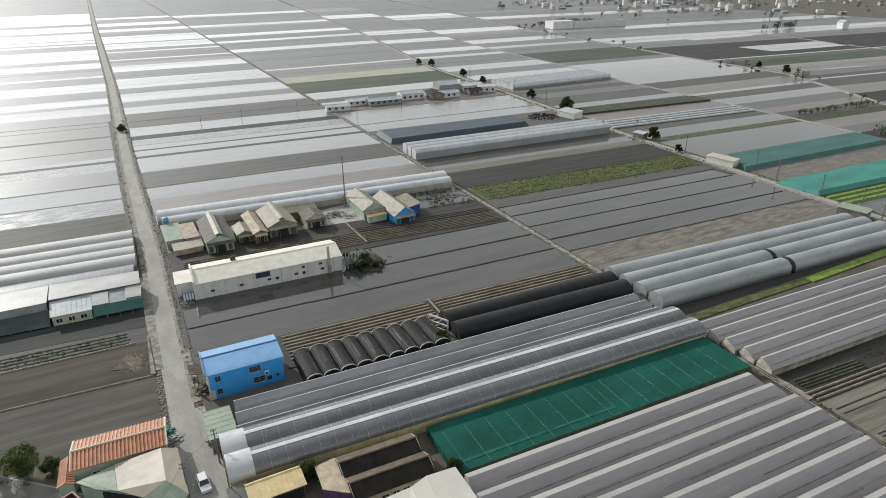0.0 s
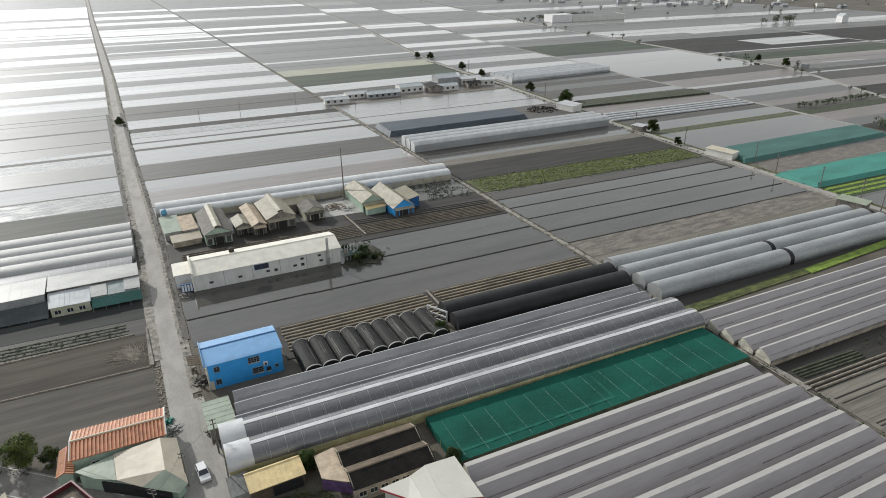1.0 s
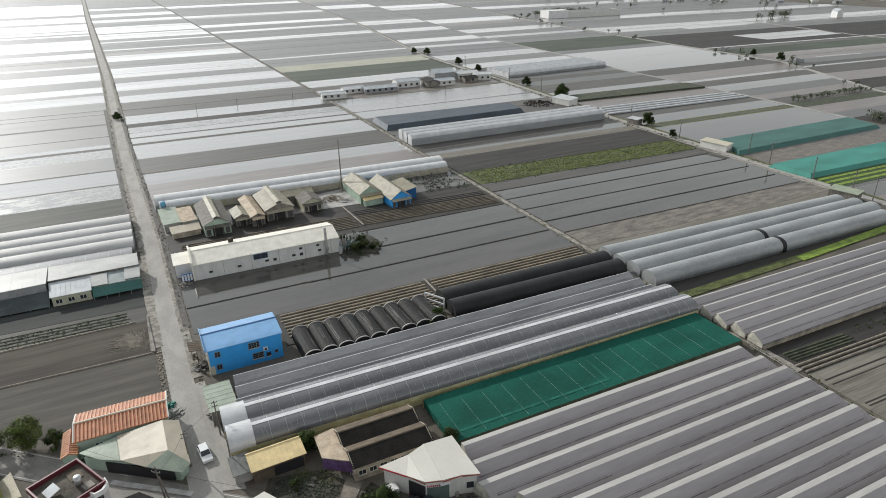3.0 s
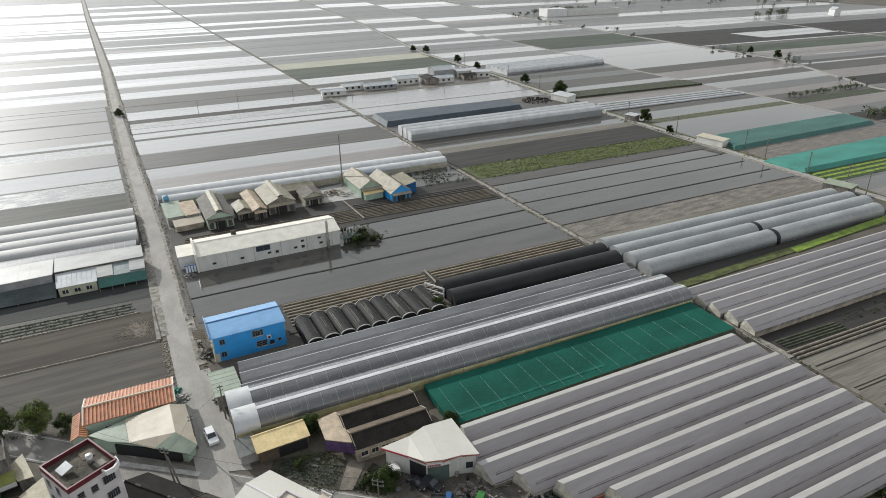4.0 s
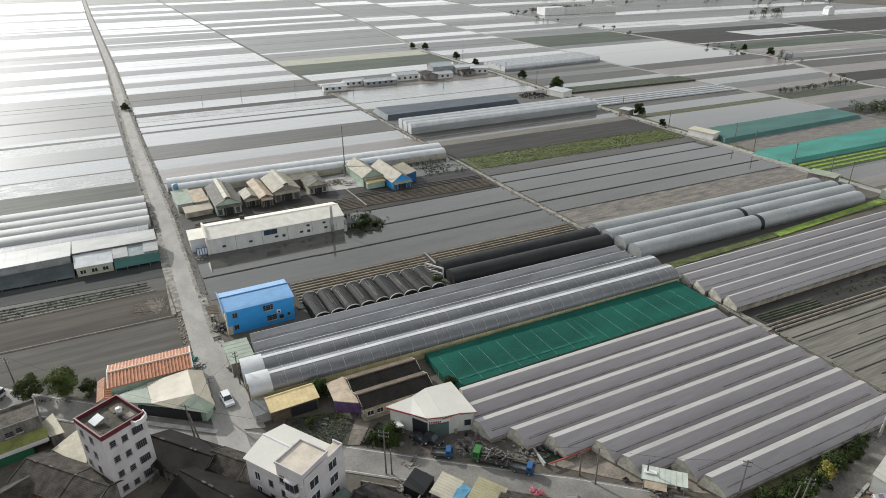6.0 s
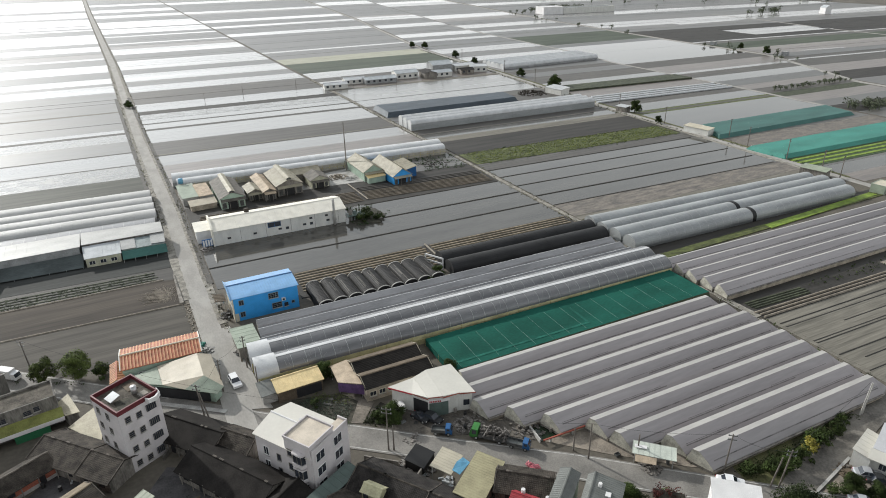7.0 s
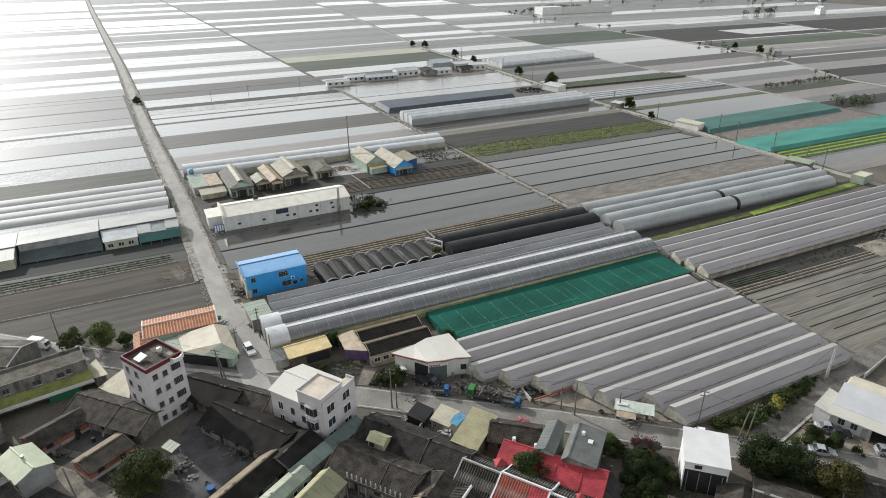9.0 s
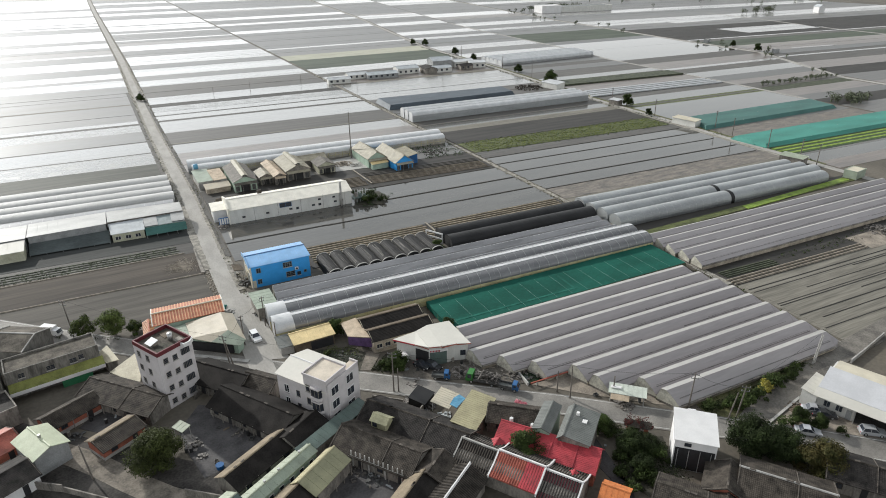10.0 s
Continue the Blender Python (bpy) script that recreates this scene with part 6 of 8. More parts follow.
shed("teal_lean_to", "long narrow teal sheet roof along the alley", "lean-to", 4.6, 53.4, 28, 15.5, 2.1, 2.9, 3.4, "teal", "mossy", ("ribs", 1.2))
# roof colours hold sun behind and shade in front; dark wall for verandah shade
t = gable("yellow_roof_house", "house with sunlit yellow back slope and shaded olive front slope", "house", -0.6, 44.2, 33, 8.4, 4.8, 3.0, 4.3, "mossy", "limeshade", ("ribs", 1.4), 0.3, "limeroof", roof2="limeroof", ridgepos=0.16)
row("verandah_post", Shape().rod((0, -2.9, 0), (0, -2.9, 2.7), 0.09), "mossy", t, [(-3.9 + i * 1.95, 0, 0) for i in range(5)])
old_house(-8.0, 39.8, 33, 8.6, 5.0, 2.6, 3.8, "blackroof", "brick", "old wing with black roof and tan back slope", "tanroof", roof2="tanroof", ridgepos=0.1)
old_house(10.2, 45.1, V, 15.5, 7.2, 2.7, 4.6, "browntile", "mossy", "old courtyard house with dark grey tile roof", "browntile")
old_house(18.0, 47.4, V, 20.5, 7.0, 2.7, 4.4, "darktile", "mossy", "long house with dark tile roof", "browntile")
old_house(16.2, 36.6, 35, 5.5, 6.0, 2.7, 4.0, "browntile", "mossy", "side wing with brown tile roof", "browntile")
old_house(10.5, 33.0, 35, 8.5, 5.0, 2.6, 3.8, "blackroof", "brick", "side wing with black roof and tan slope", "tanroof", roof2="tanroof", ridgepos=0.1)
t = gable("roof_hut", "small yellow metal hut on the roof", "hut", 12.3, 49.9, -55, 2.9, 2.4, 4.3, 5.0, "hutcream", "hutcream", ("ribs", 0.8), 0.15, "hutcream")
window_on(t, "f", 3.2, 2.8, -0.6, 3.4, 0.7, 0.7, "dark", sill=False)
bal = thing("balustrade", "row of grey baluster posts above the courtyard", "balustrade", at(8.6, 42.2, 0, -55))
for i in range(12):
    part("baluster", Shape().rod((-5 + i * 0.9, -0.8, 2.6), (-5 + i * 0.9, -0.8, 3.5), 0.14, 0.1, 8), "concrete", bal)
part("rail", Shape().box(-5.2, 5.2, -0.95, -0.65, 2.4, 2.6), "concrete", bal)
for i in range(4):
    part("column", Shape().rod((-4.8 + i * 3.2, -0.8, 0), (-4.8 + i * 3.2, -0.8, 2.4), 0.15, n=8), "concrete", bal)
shed("corrugated_shed", "pale corrugated sheet shed by the street", "shed", 28.2, 45.2, 37, 9.2, 4.3, 3.2, 3.7, "limeroof", "mossy", ("ribs", 0.5))
old_house(34.4, 41.6, -41, 8.8, 5.2, 2.8, 4.2, "browntile", "mossy", "house with weathered brown tile roof", "browntile")
# red-coated roofs
t = gable("red_roof_house", "long house with bright red coated roof", "house", 34.9, 31.9, -53, 17.0, 6.0, 2.8, 4.3, "brick", "red", TILE, 0.35, "red", ridgepos=0.2)
for u in (-7.2, -3.4):
    part("roof_vent", Shape().rod((u, 1.9, 3.7), (u, 1.9, 4.7), 0.32, n=10), "white", t, "white roof vent")
for u in (-4.6, 0.6, 4.8):
    part("slope_ridge", Shape().sheet([(-3.3, 2.88), (1.2, 4.42)], u, u + 0.22, 0.14), "red", t, "red mortar ridge down the slope")
gable("red_roof_house", "small red-roofed porch of the house", "house", 26.4, 35.4, 35, 4.0, 3.6, 2.6, 3.6, "brick", "red", TILE, 0.3, "red")
gable("red_roof_house", "small red-roofed gate of the house", "house", 33.2, 23.6, 35, 3.6, 3.4, 2.6, 3.6, "brick", "red", TILE, 0.3, "red")
t = gable("grey_roof_house", "narrow two-storey house with grey corrugated roof", "house", 37.5, 35.9, 38, 7.2, 2.9, 5.0, 5.5, "greenwall", "greyroof", ("ribs", 0.4), 0.2, "greyroof")
t = gable("grey_roof_house", "two-storey house with grey corrugated roof", "house", 41.0, 31.6, 39, 8.2, 5.2, 4.9, 5.6, "mossy", "greyroof", ("ribs", 0.4), 0.25, "greyroof", ridgepos=0.34)
part("roof_vent", Shape().rod((1.9, 0.6, 5.3), (1.9, 0.6, 6.0), 0.3, n=10), "white", t)
part("skylight", Shape().box(0.4, 1.3, -1.2, -0.4, 5.15, 5.34), "white", t)
# shrine with rolled tiles and white ridges
t = thing("shrine_house", "ancestral hall with red and dark rolled-tile roofs and white ridges", "temple", at(27.8, 29.8, 0, -57))
for nm, x0, x1, zz, rm, rb in (("west_bay", -10.4, -3.6, 0.0, "darktile", "browntile"), ("middle_bay", -3.6, 4.4, 0.35, "redtile", "redtile"), ("east_bay", 4.4, 10.4, 0.0, "maroon", "darktile")):
    bay = part(nm, Shape().prism([(-3.4, 0), (3.4, 0), (3.4, 3.0 + zz), (0, 4.5 + zz), (-3.4, 3.0 + zz)], x0, x1), "mossy", t)
    for sgn, fn in ((-1, "front_slope"), (1, "back_slope")):
        sl = part(fn, Shape().sheet([(sgn * 4.1, 2.75 + zz), (sgn * 2.0, 3.55 + zz), (0, 4.7 + zz)], x0 - 0.1, x1 + 0.1, 0.12), rm if sgn < 0 else "darktile", bay)
    n = int((x1 - x0) / 0.42)
    for sgn in (-1, 1):
        row("tile_roll", Shape().sheet([(sgn * 4.1, 2.87 + zz), (sgn * 2.0, 3.67 + zz), (0, 4.82 + zz)], 0, 0.18, 0.14), rb if sgn < 0 else "browntile", bay, [(x0 + (x1 - x0) * i / n, 0, 0) for i in range(n) if nm != "middle_bay" or i < n * 0.6 or sgn > 0])
    if nm == "middle_bay":
        row("tile_roll", Shape().sheet([(-4.1, 2.87 + zz), (-2.0, 3.67 + zz), (0, 4.82 + zz)], 0, 0.34, 0.14), "red", bay, [(x0 + (x1 - x0) * i / n, 0, 0) for i in range(n) if i >= n * 0.6], "red-coated tile roll")
    rg = Shape()
    for xx in (x0, x1):
        rg.sheet([(-4.2, 2.95 + zz), (-2.0, 3.75 + zz), (0, 4.95 + zz), (2.0, 3.75 + zz), (4.2, 2.95 + zz)], xx - 0.12, xx + 0.12, 0.24)
    rg.box(x0, x1, -0.14, 0.14, 4.6 + zz, 5.0 + zz)
    part("white_ridge", rg, "white" if nm != "west_bay" else "concrete", bay, "white plastered ridge")
t = gable("side_hall", "side hall with rolled dark tiles and white ridge", "temple", 16.4, 30.4, 33, 9.4, 5.6, 2.8, 4.4, "mossy", "darktile", ("rolls", 0.36), 0.4, "white", ribmat="browntile", ridge_h=0.35)
gable("orange_roof_hut", "small brick hut with orange roof", "hut", 37.9, 18.6, -55, 3.8, 3.8, 2.9, 3.9, "brick", "terra", RIB, 0.2, "terra")
# white box house by the street
L, W = 6.5, 7.0
t = shed("white_box_house", "white two-storey house with plain white sheet roof", "house", 56.5, 20.8, -44.5, L, W, 6.1, 6.9, "white", "white", ("fine", 0.28), 0.2)
window_on(t, "f", L, W, -1.2, 5.0, 0.9, 0.5, "dark", sill=False)
part("lower_front", Shape().box(-L / 2 + 0.2, L / 2 - 0.2, -W / 2 - 0.06, -W / 2 - 0.004, 0.1, 4.5), "dark", t, "dark panel for the shade in the open lower storey")
for i in range(4):
    part("pipe", Shape().rod((-2.6 + i * 1.7, -W / 2 - 0.2, 0.1), (-2.6 + i * 1.7, -W / 2 - 0.2, 4.3), 0.06), "steel", t)
old_house(47.6, 11.6, V, 12, 7, 2.6, 4.0, "browntile", "mossy", "old house with dark tile roof", "browntile")
old_house(53.4, 10.8, 35, 6, 5, 2.6, 3.6, "browntile", "mossy", "side wing with brown tile roof", "browntile")
old_house(61.0, 6.8, V, 13.0, 9.6, 2.9, 4.9, "browntile", "mossy", "old house with dark tile roof and a pale ridge", "concrete")
old_house(54.8, 12.2, 35, 6.5, 6.0, 2.9, 4.4, "browntile", "brick", "brick wing with brown tile roof", "browntile")
old_house(76.5, 2.0, V, 14, 7, 2.8, 4.3, "darktile", "mossy", "house with dark tile roof beside the street", "browntile")
# white shed across the side lane
t = thing("metal_shed", "white metal shed with a deep cream fascia and open front", "shed", at(96.8, 11.6, 0, -71))
SX = (-10.6, 13.0)
part("roof_front", Shape().sheet([(-7.5, 4.9), (-0.2, 5.5)], SX[0], SX[1], 0.1), "palewhite", t, "pale grey-white sheet roof")
part("roof_back", Shape().sheet([(-0.2, 5.46), (4.4, 4.7)], SX[0] + 0.6, SX[1], 0.1), "cream", t, "cream back slope")
part("fascia", Shape().sheet([(-8.8, 3.6), (-7.52, 4.86)], SX[0] - 0.2, SX[1], 0.08), "hallwhite", t, "cream sloping fascia over the front")
ribs = Shape()
for i in range(34):
    ribs.sheet([(-7.5, 4.908), (-0.2, 5.508)], SX[0] + 0.3 + 0.69 * i, SX[0] + 0.34 + 0.69 * i, 0.03)
tagged(part("roof_ribbing", ribs, "palewhite", t, "low ribs down the sheet roof"), kind="stuff")
part("wall", Shape().prism([(-7.0, 0), (4.0, 0), (4.0, 4.6), (-0.2, 5.3), (-7.0, 4.7)], SX[0] + 0.3, -4.2), "creamwall", t)
part("back_wall", Shape().box(-4.2, SX[1] - 0.2, 3.0, 4.0, 0, 4.5), "creamwall", t)
part("floor", Shape().box(-4.2, SX[1], -7.4, 3.0, 0.0, 0.12), "courtgrey", t)
for u in (-8.6, -6.6):
    w = part("window", Shape().box(u - 0.5, u + 0.5, -7.1, -6.95, 1.1, 2.2), "glass", t)
    part("mullion", Shape().box(u - 0.04, u + 0.04, -7.16, -7.11, 1.1, 2.2), "greywall", w)
    part("frame", Shape().box(u - 0.58, u + 0.58, -7.06, -6.98, 2.21, 2.3), "greywall", w)
part("door", Shape().box(-5.4, -4.5, -7.08, -6.98, 0.05, 2.1), "greywall", t, "grey sheet door")
row("post", Shape().rod((0, -7.6, 0), (0, -7.6, 4.7), 0.12), "steel", t, [(-4.0, 0, 0), (4.4, 0, 0), (12.6, 0, 0)])
part("shutter", Shape().box(4.6, 12.4, -7.7, -7.5, 0.1, 3.0), "shutterblue", t, "blue tarpaulin shutter")
shed("metal_annex", "cream sheet annex of the white shed", "shed", 89.0, 20.9, 14, 6.8, 2.6, 2.9, 3.4, "hallwhite", "creamwall", ("ribs", 1.2), 0.2)
gable("grey_house", "grey house behind the white shed", "house", 117.0, 19.5, 30, 8, 7, 5.0, 6.2, "concrete", "darktile", RIB, 0.3)
road_along("boundary_wall", [(106.0, 24.4), (112.0, 25.4), (122.0, 27.2)], 0.25, "concrete", 1.0, "low white boundary wall")

# ---------------------------------------------------------------- trees and weeds
def leaf_cloud(sh, c, r, n, size, squash=0.8):
    """Leaves scattered through a clump, each a small bent quad."""
    for _ in range(n):
        d = Vector((random.gauss(0, 1), random.gauss(0, 1), random.gauss(0, 1))).normalized() * r * random.uniform(0.55, 1.05)
        p = Vector(c) + Vector((d.x, d.y, d.z * squash))
        out = (d.normalized() * 0.8 + Vector((random.gauss(0, 0.4), random.gauss(0, 0.4), random.gauss(0.5, 0.4)))).normalized()
        a = out.cross(Vector((random.gauss(0, 1), random.gauss(0, 1), random.gauss(0, 1)))).normalized()
        b = out.cross(a)
        k = size * random.uniform(0.6, 1.3)
        sh.poly([p - a * k, p - b * k * 0.5, p + a * k, p + b * k * 0.5], [(0, 1, 2, 3)])


def make_tree(h, r, seed, leafmat, label, clumps=30, leaves=300, name="tree", size=0.2, low=0.22):
    random.seed(seed)
    t = thing(name, label, "tree")
    tr = Shape()
    pts = [Vector((0, 0, -0.1))]
    for i in range(4):
        pts.append(Vector((random.uniform(-0.2, 0.2), random.uniform(-0.2, 0.2), h * 0.16 * (i + 1))))
    for i, (a, b) in enumerate(zip(pts, pts[1:])):
        tr.rod(a, b, 0.035 * h * (1 - 0.18 * i), 0.035 * h * (1 - 0.18 * (i + 1)), 7)
    part("trunk", tr, "bark", t)
    cr = Shape()
    for i in range(clumps):
        a, q = random.uniform(0, 6.283), math.sqrt(random.random())
        z = h * random.uniform(low, 0.9)
        rr = r * (0.95 if z < h * 0.65 else 0.6) * q
        c = Vector((rr * math.cos(a), rr * math.sin(a), z))
        limb = Shape().rod(pts[2 + i % 3], c, 0.012 * h, 0.005 * h, 5)
        tr2 = part("limb", limb, "bark", t) if i < 4 else None
        leaf_cloud(cr, c, r * random.uniform(0.34, 0.52), leaves, size)
    part("crown", cr, leafmat, t)
    return t


def plant(proto, spots):
    for i, (x, y, k, a) in enumerate(spots):
        if i:
            k /= spots[0][2]                # a copy takes over the first one's scale
        m = pose(x, y, 0, 0, 0, a) @ Matrix.Diagonal((k, k, k, 1))
        if i:
            copy_thing(proto, m)
        else:
            proto.matrix_basis = m


plant(make_tree(6.0, 3.0, 31, "leafolive", "olive-green roadside tree with an open crown", 22, 260), [(-28.7, 110.9, 1.0, 0)])
plant(make_tree(5.4, 2.2, 33, "leafolive", "small olive-green tree beside the pole", 15, 250), [(-35.0, 113.0, 1.0, 0), (-24.6, 109.4, 0.6, 50)])
plant(make_tree(6.0, 3.0, 3, "leaf", "dense dark green tree beside the lane"), [(39.0, 75.4, 0.55, 50), (22.9, 67.8, 0.66, 120), (80.2, 17.6, 0.55, 30), (47.6, 32.2, 0.6, 10), (31.6, 33.6, 0.95, 80), (242, 352, 0.9, 0),
      (243, 418, 0.8, 40), (246, 455, 0.9, 90), (250, 520, 0.9, 10), (243, 533, 0.8, 60), (240, 312, 1.2, 150), (-4, 388, 0.7, 0)])
plant(make_tree(5.4, 2.2, 5, "leaf", "small round tree with dense foliage", 24, 280), [(15.9, 86.3, 0.72, 0), (81.6, 14.8, 0.6, 70), (55.6, 113.6, 0.72, 0), (52.6, 111.6, 0.45, 30), (232.2, 230.5, 1.2, 0), (225.8, 207.4, 0.7, 0), (228, 300, 0.8, 0), (463, 330, 1.2, 0), (470, 360, 1.0, 60)])
plant(make_tree(8.6, 4.6, 8, "leafcourt", "large spreading olive courtyard tree", 56, 330, size=0.22), [(-23.8, 61.8, 0.82, 0)])
plant(make_tree(6.6, 3.6, 11, "leafdark", "dense dark tree by the street corner", 40, 300, low=0.1), [(66.3, 17.0, 1.0, 0), (69.9, 13.8, 0.86, 60), (48.4, 26.6, 0.62, 20), (51.0, 24.6, 0.55, 140), (47.0, 22.2, 0.5, 240)])
plant(make_tree(6.2, 3.4, 13, "leafmix", "tree with reddish-brown autumn patches", 38, 300, low=0.1), [(72.6, 8.6, 1.0, 0)])
plant(make_tree(3.0, 1.5, 17, "leafy", "small yellow-flowering bush by the lane", 10, 80, low=0.2, size=0.2), [(82.0, 26.4, 1.0, 0)])
plant(make_tree(2.6, 1.7, 19, "leaf", "low green bush beside the lane", 10, 90, low=0.15, size=0.2, name="bush"), [(43.2, 22.4, 0.9, 0), (45.6, 25.6, 0.8, 40), (47.4, 19.0, 0.9, 90), (51.8, 22.6, 1.0, 10), (42.8, 19.4, 0.8, 60), (49.6, 30.6, 0.7, 30), (73.6, 26.2, 0.9, 20), (78.2, 26.6, 0.8, 70), (82.8, 26.8, 0.8, 0), (87.6, 27.2, 0.8, 50), (94.4, 28.4, 0.7, 10), (80.2, 25.6, 0.9, 0), (85.2, 26.9, 1.1, 40), (76.0, 25.4, 1.0, 80), (72.6, 26.2, 0.8, 10), (69.4, 27.6, 0.9, 60), (91.0, 27.6, 0.9, 150), (-24.3, 108.6, 1.1, 0),
      (-21.5, 108.4, 0.8, 0), (52.5, 160.6, 1.2, 0), (55.6, 161.6, 1.1, 50), (58.0, 160.0, 0.9, 90), (53.5, 165.0, 1.2, 130), (56.5, 166.0, 1.0, 20), (51.5, 170.0, 0.8, 0), (77.6, 18.4, 0.7, 50), (84.2, 12.0, 0.6, 0), (20.5, 69.6, 0.6, 0), (11.5, 78.5, 0.6, 0),
      (24.5, 113.2, 0.6, 0), (30.5, 111.0, 0.45, 0), (37, 110.8, 0.5, 0), (44, 110.6, 0.45, 0), (48.5, 110.5, 0.5, 0), (-17.5, 86.0, 0.6, 0), (52.8, 29.6, 0.9, 0), (48.0, 24.0, 0.8, 0), (46.0, 21.0, 0.8, 90)])
tagged(make_tree(1.6, 1.1, 23, "tarppink", "red flowering bush behind the tiled roof", 9, 90, low=0.2, size=0.14, name="bush")).matrix_basis = pose(38.4, 44.9, 0)


def weeds(lines, material, label, step=0.9, spread=0.7, size=0.22, hgt=0.5, seed=1, keep=0.75):
    """Tufts scattered along broken lines."""
    random.seed(seed)
    s = Shape()
    for line in lines:
        for (x0, y0), (x1, y1) in zip(line, line[1:]):
            n = int(math.hypot(x1 - x0, y1 - y0) / step)
            for i in range(n):
                if random.random() > keep:
                    continue
                u = (i + random.random()) / n
                c = (x0 + (x1 - x0) * u + random.gauss(0, spread), y0 + (y1 - y0) * u + random.gauss(0, spread), hgt * random.uniform(0.3, 0.9))
                leaf_cloud(s, c, hgt * random.uniform(0.7, 1.5), 9, size, 0.7)
    tagged(part("weeds", s, material), label, "weeds", "", "stuff")


weeds([[(1.6, 112), (1.6, 200), (-0.4, 310), (-2.6, 566)], [(-5.2, 188), (-7.6, 310), (-9.4, 566)], [(111.2, 60), (112.4, 420)], [(113.4, 120), (113.6, 300)]], "grass", "weeds along road and ditch", 1.0, 0.4, 0.2, 0.4, 2, 0.55)
weeds([[(224, 190), (225.5, 256), (234, 372), (240, 508)], [(226, 115), (228, 190)], [(68, 26.5), (84, 27.2), (98, 29.6)], [(57.5, 40.5), (66, 33)], [(-60, 130), (-28, 107)], [(113, 92.5), (113, 66)], [(111, 62), (111.5, 33)]], "leaf", "green weeds along the verge", 0.9, 0.8, 0.25, 0.5, 4)
structure("wild_garden", Shape().slab([(42.6, 22.6), (44.5, 16.0), (50.0, 17.0), (53.5, 22.4), (56.0, 26.6), (48.6, 30.4)], -0.1, 0.085), "planted", "dark overgrown garden soil")
weeds([[(42.5 + 0.9 * k, 22.4 - 0.75 * k), (49.0 + 0.75 * k, 29.0 - 1.1 * k)] for k in range(9)], "leafdark", "dense undergrowth of the wild garden", 0.3, 0.6, 0.17, 0.8, 14, 0.95)
weeds([[(68.5, 27.4), (84, 26.6), (98, 28.6)], [(68.0, 28.6), (84, 27.8), (98, 29.4)]], "leaf", "hedge between greenhouse and lane", 0.22, 0.45, 0.17, 0.55, 15, 0.85)
weeds(weeds_west, "leafpale", "dusty vegetable tufts in broken rows", 0.5, 0.25, 0.2, 0.3, 71, 0.6)
weeds([[(136, 64.6), (168, 62.4)], [(140, 63.4), (172, 60.6)], [(150, 65.2), (176, 63.4)]], "leaf", "scattered scrub at the field's edge", 0.8, 0.8, 0.2, 0.45, 44, 0.5)
weeds([[(50, 158), (60, 164)], [(50, 163), (60, 168)], [(51, 170), (57, 172)], [(88, 208), (110, 202)], [(88, 214), (110, 209)], [(92, 199), (111, 196)]], "cropdark", "tangled scrub on waste ground", 0.35, 1.5, 0.28, 0.6, 6)
def beds(x0, y0, ux, uy, vx, vy, n, m, material, label, seed, keep=0.85, size=0.13, hgt=0.3):
    """Vegetables in rows, each a small head of leaves."""
    random.seed(seed)
    s = Shape()
    for i in range(n):
        for j in range(m):
            if random.random() < keep:
                c = (x0 + ux * i / n + vx * j / m + random.gauss(0, 0.07), y0 + uy * i / n + vy * j / m + random.gauss(0, 0.07), 0.1 + hgt * 0.5)
                leaf_cloud(s, c, hgt * random.uniform(0.6, 1.1), 12, size, 0.7)
    tagged(part("vegetables", s, material), label, "vegetables", "", "stuff")


beds(7.4, 78.8, 8.2, -7.2, 3.2, 3.6, 22, 8, "veg", "rows of blue-green cabbages", 7)
beds(11.2, 80.4, 6.0, -4.6, 2.0, 2.2, 16, 5, "crop", "rows of green vegetables", 17, 0.8)
beds(18.4, 69.9, 3.6, -3.2, 3.6, 2.6, 9, 8, "leaf", "low leafy garden plants", 27, 0.9, 0.18, 0.5)
weeds([[(5.6, 78.6), (9.0, 75.4), (15.4, 70.2)], [(17.8, 69.6), (22.2, 65.8)]], "leaf", "clipped hedge along the garden's street side", 0.22, 0.2, 0.14, 0.5, 12, 0.95)
field(114.6, 221, 194.2, 209.4, "crop", -0.058, 0.2, ref=114, label="field of bright green leafy crop")
weeds([[(115.5 + random.uniform(0, 3), y), (220, y - 6.1)] for y in [194.3 + 0.95 * k for k in range(17)]], "leafcrop", "leafy crop tufts", 0.45, 0.45, 0.2, 0.3, 8, 0.62)
weeds([[(115.5, y), (220, y - 6.1)] for y in (194.0, 196.4, 200.2, 203.5, 207.6, 209.8)], "cropdark", "dark green tufts among the crop", 0.6, 0.8, 0.2, 0.35, 9, 0.6)

random.seed(61)
s = Shape()
for _ in range(190):
    a = random.gauss(1.9, 0.5)
    p = Vector((-9.6 + random.gauss(0, 1.0), 138.2 + random.gauss(0, 1.3), 0.12))
    for _ in range(4):
        q = p + Vector((math.cos(a) * 1.1, math.sin(a) * 1.1, random.uniform(-0.01, 0.05)))
        s.rod(p, q, 0.03, 0.025, 4)
        p, a = q, a + random.gauss(0.12, 0.12)
tagged(part("brushwood", s, "bundpale"), "pale cut brushwood lying on the field", "brushwood", "", "stuff")

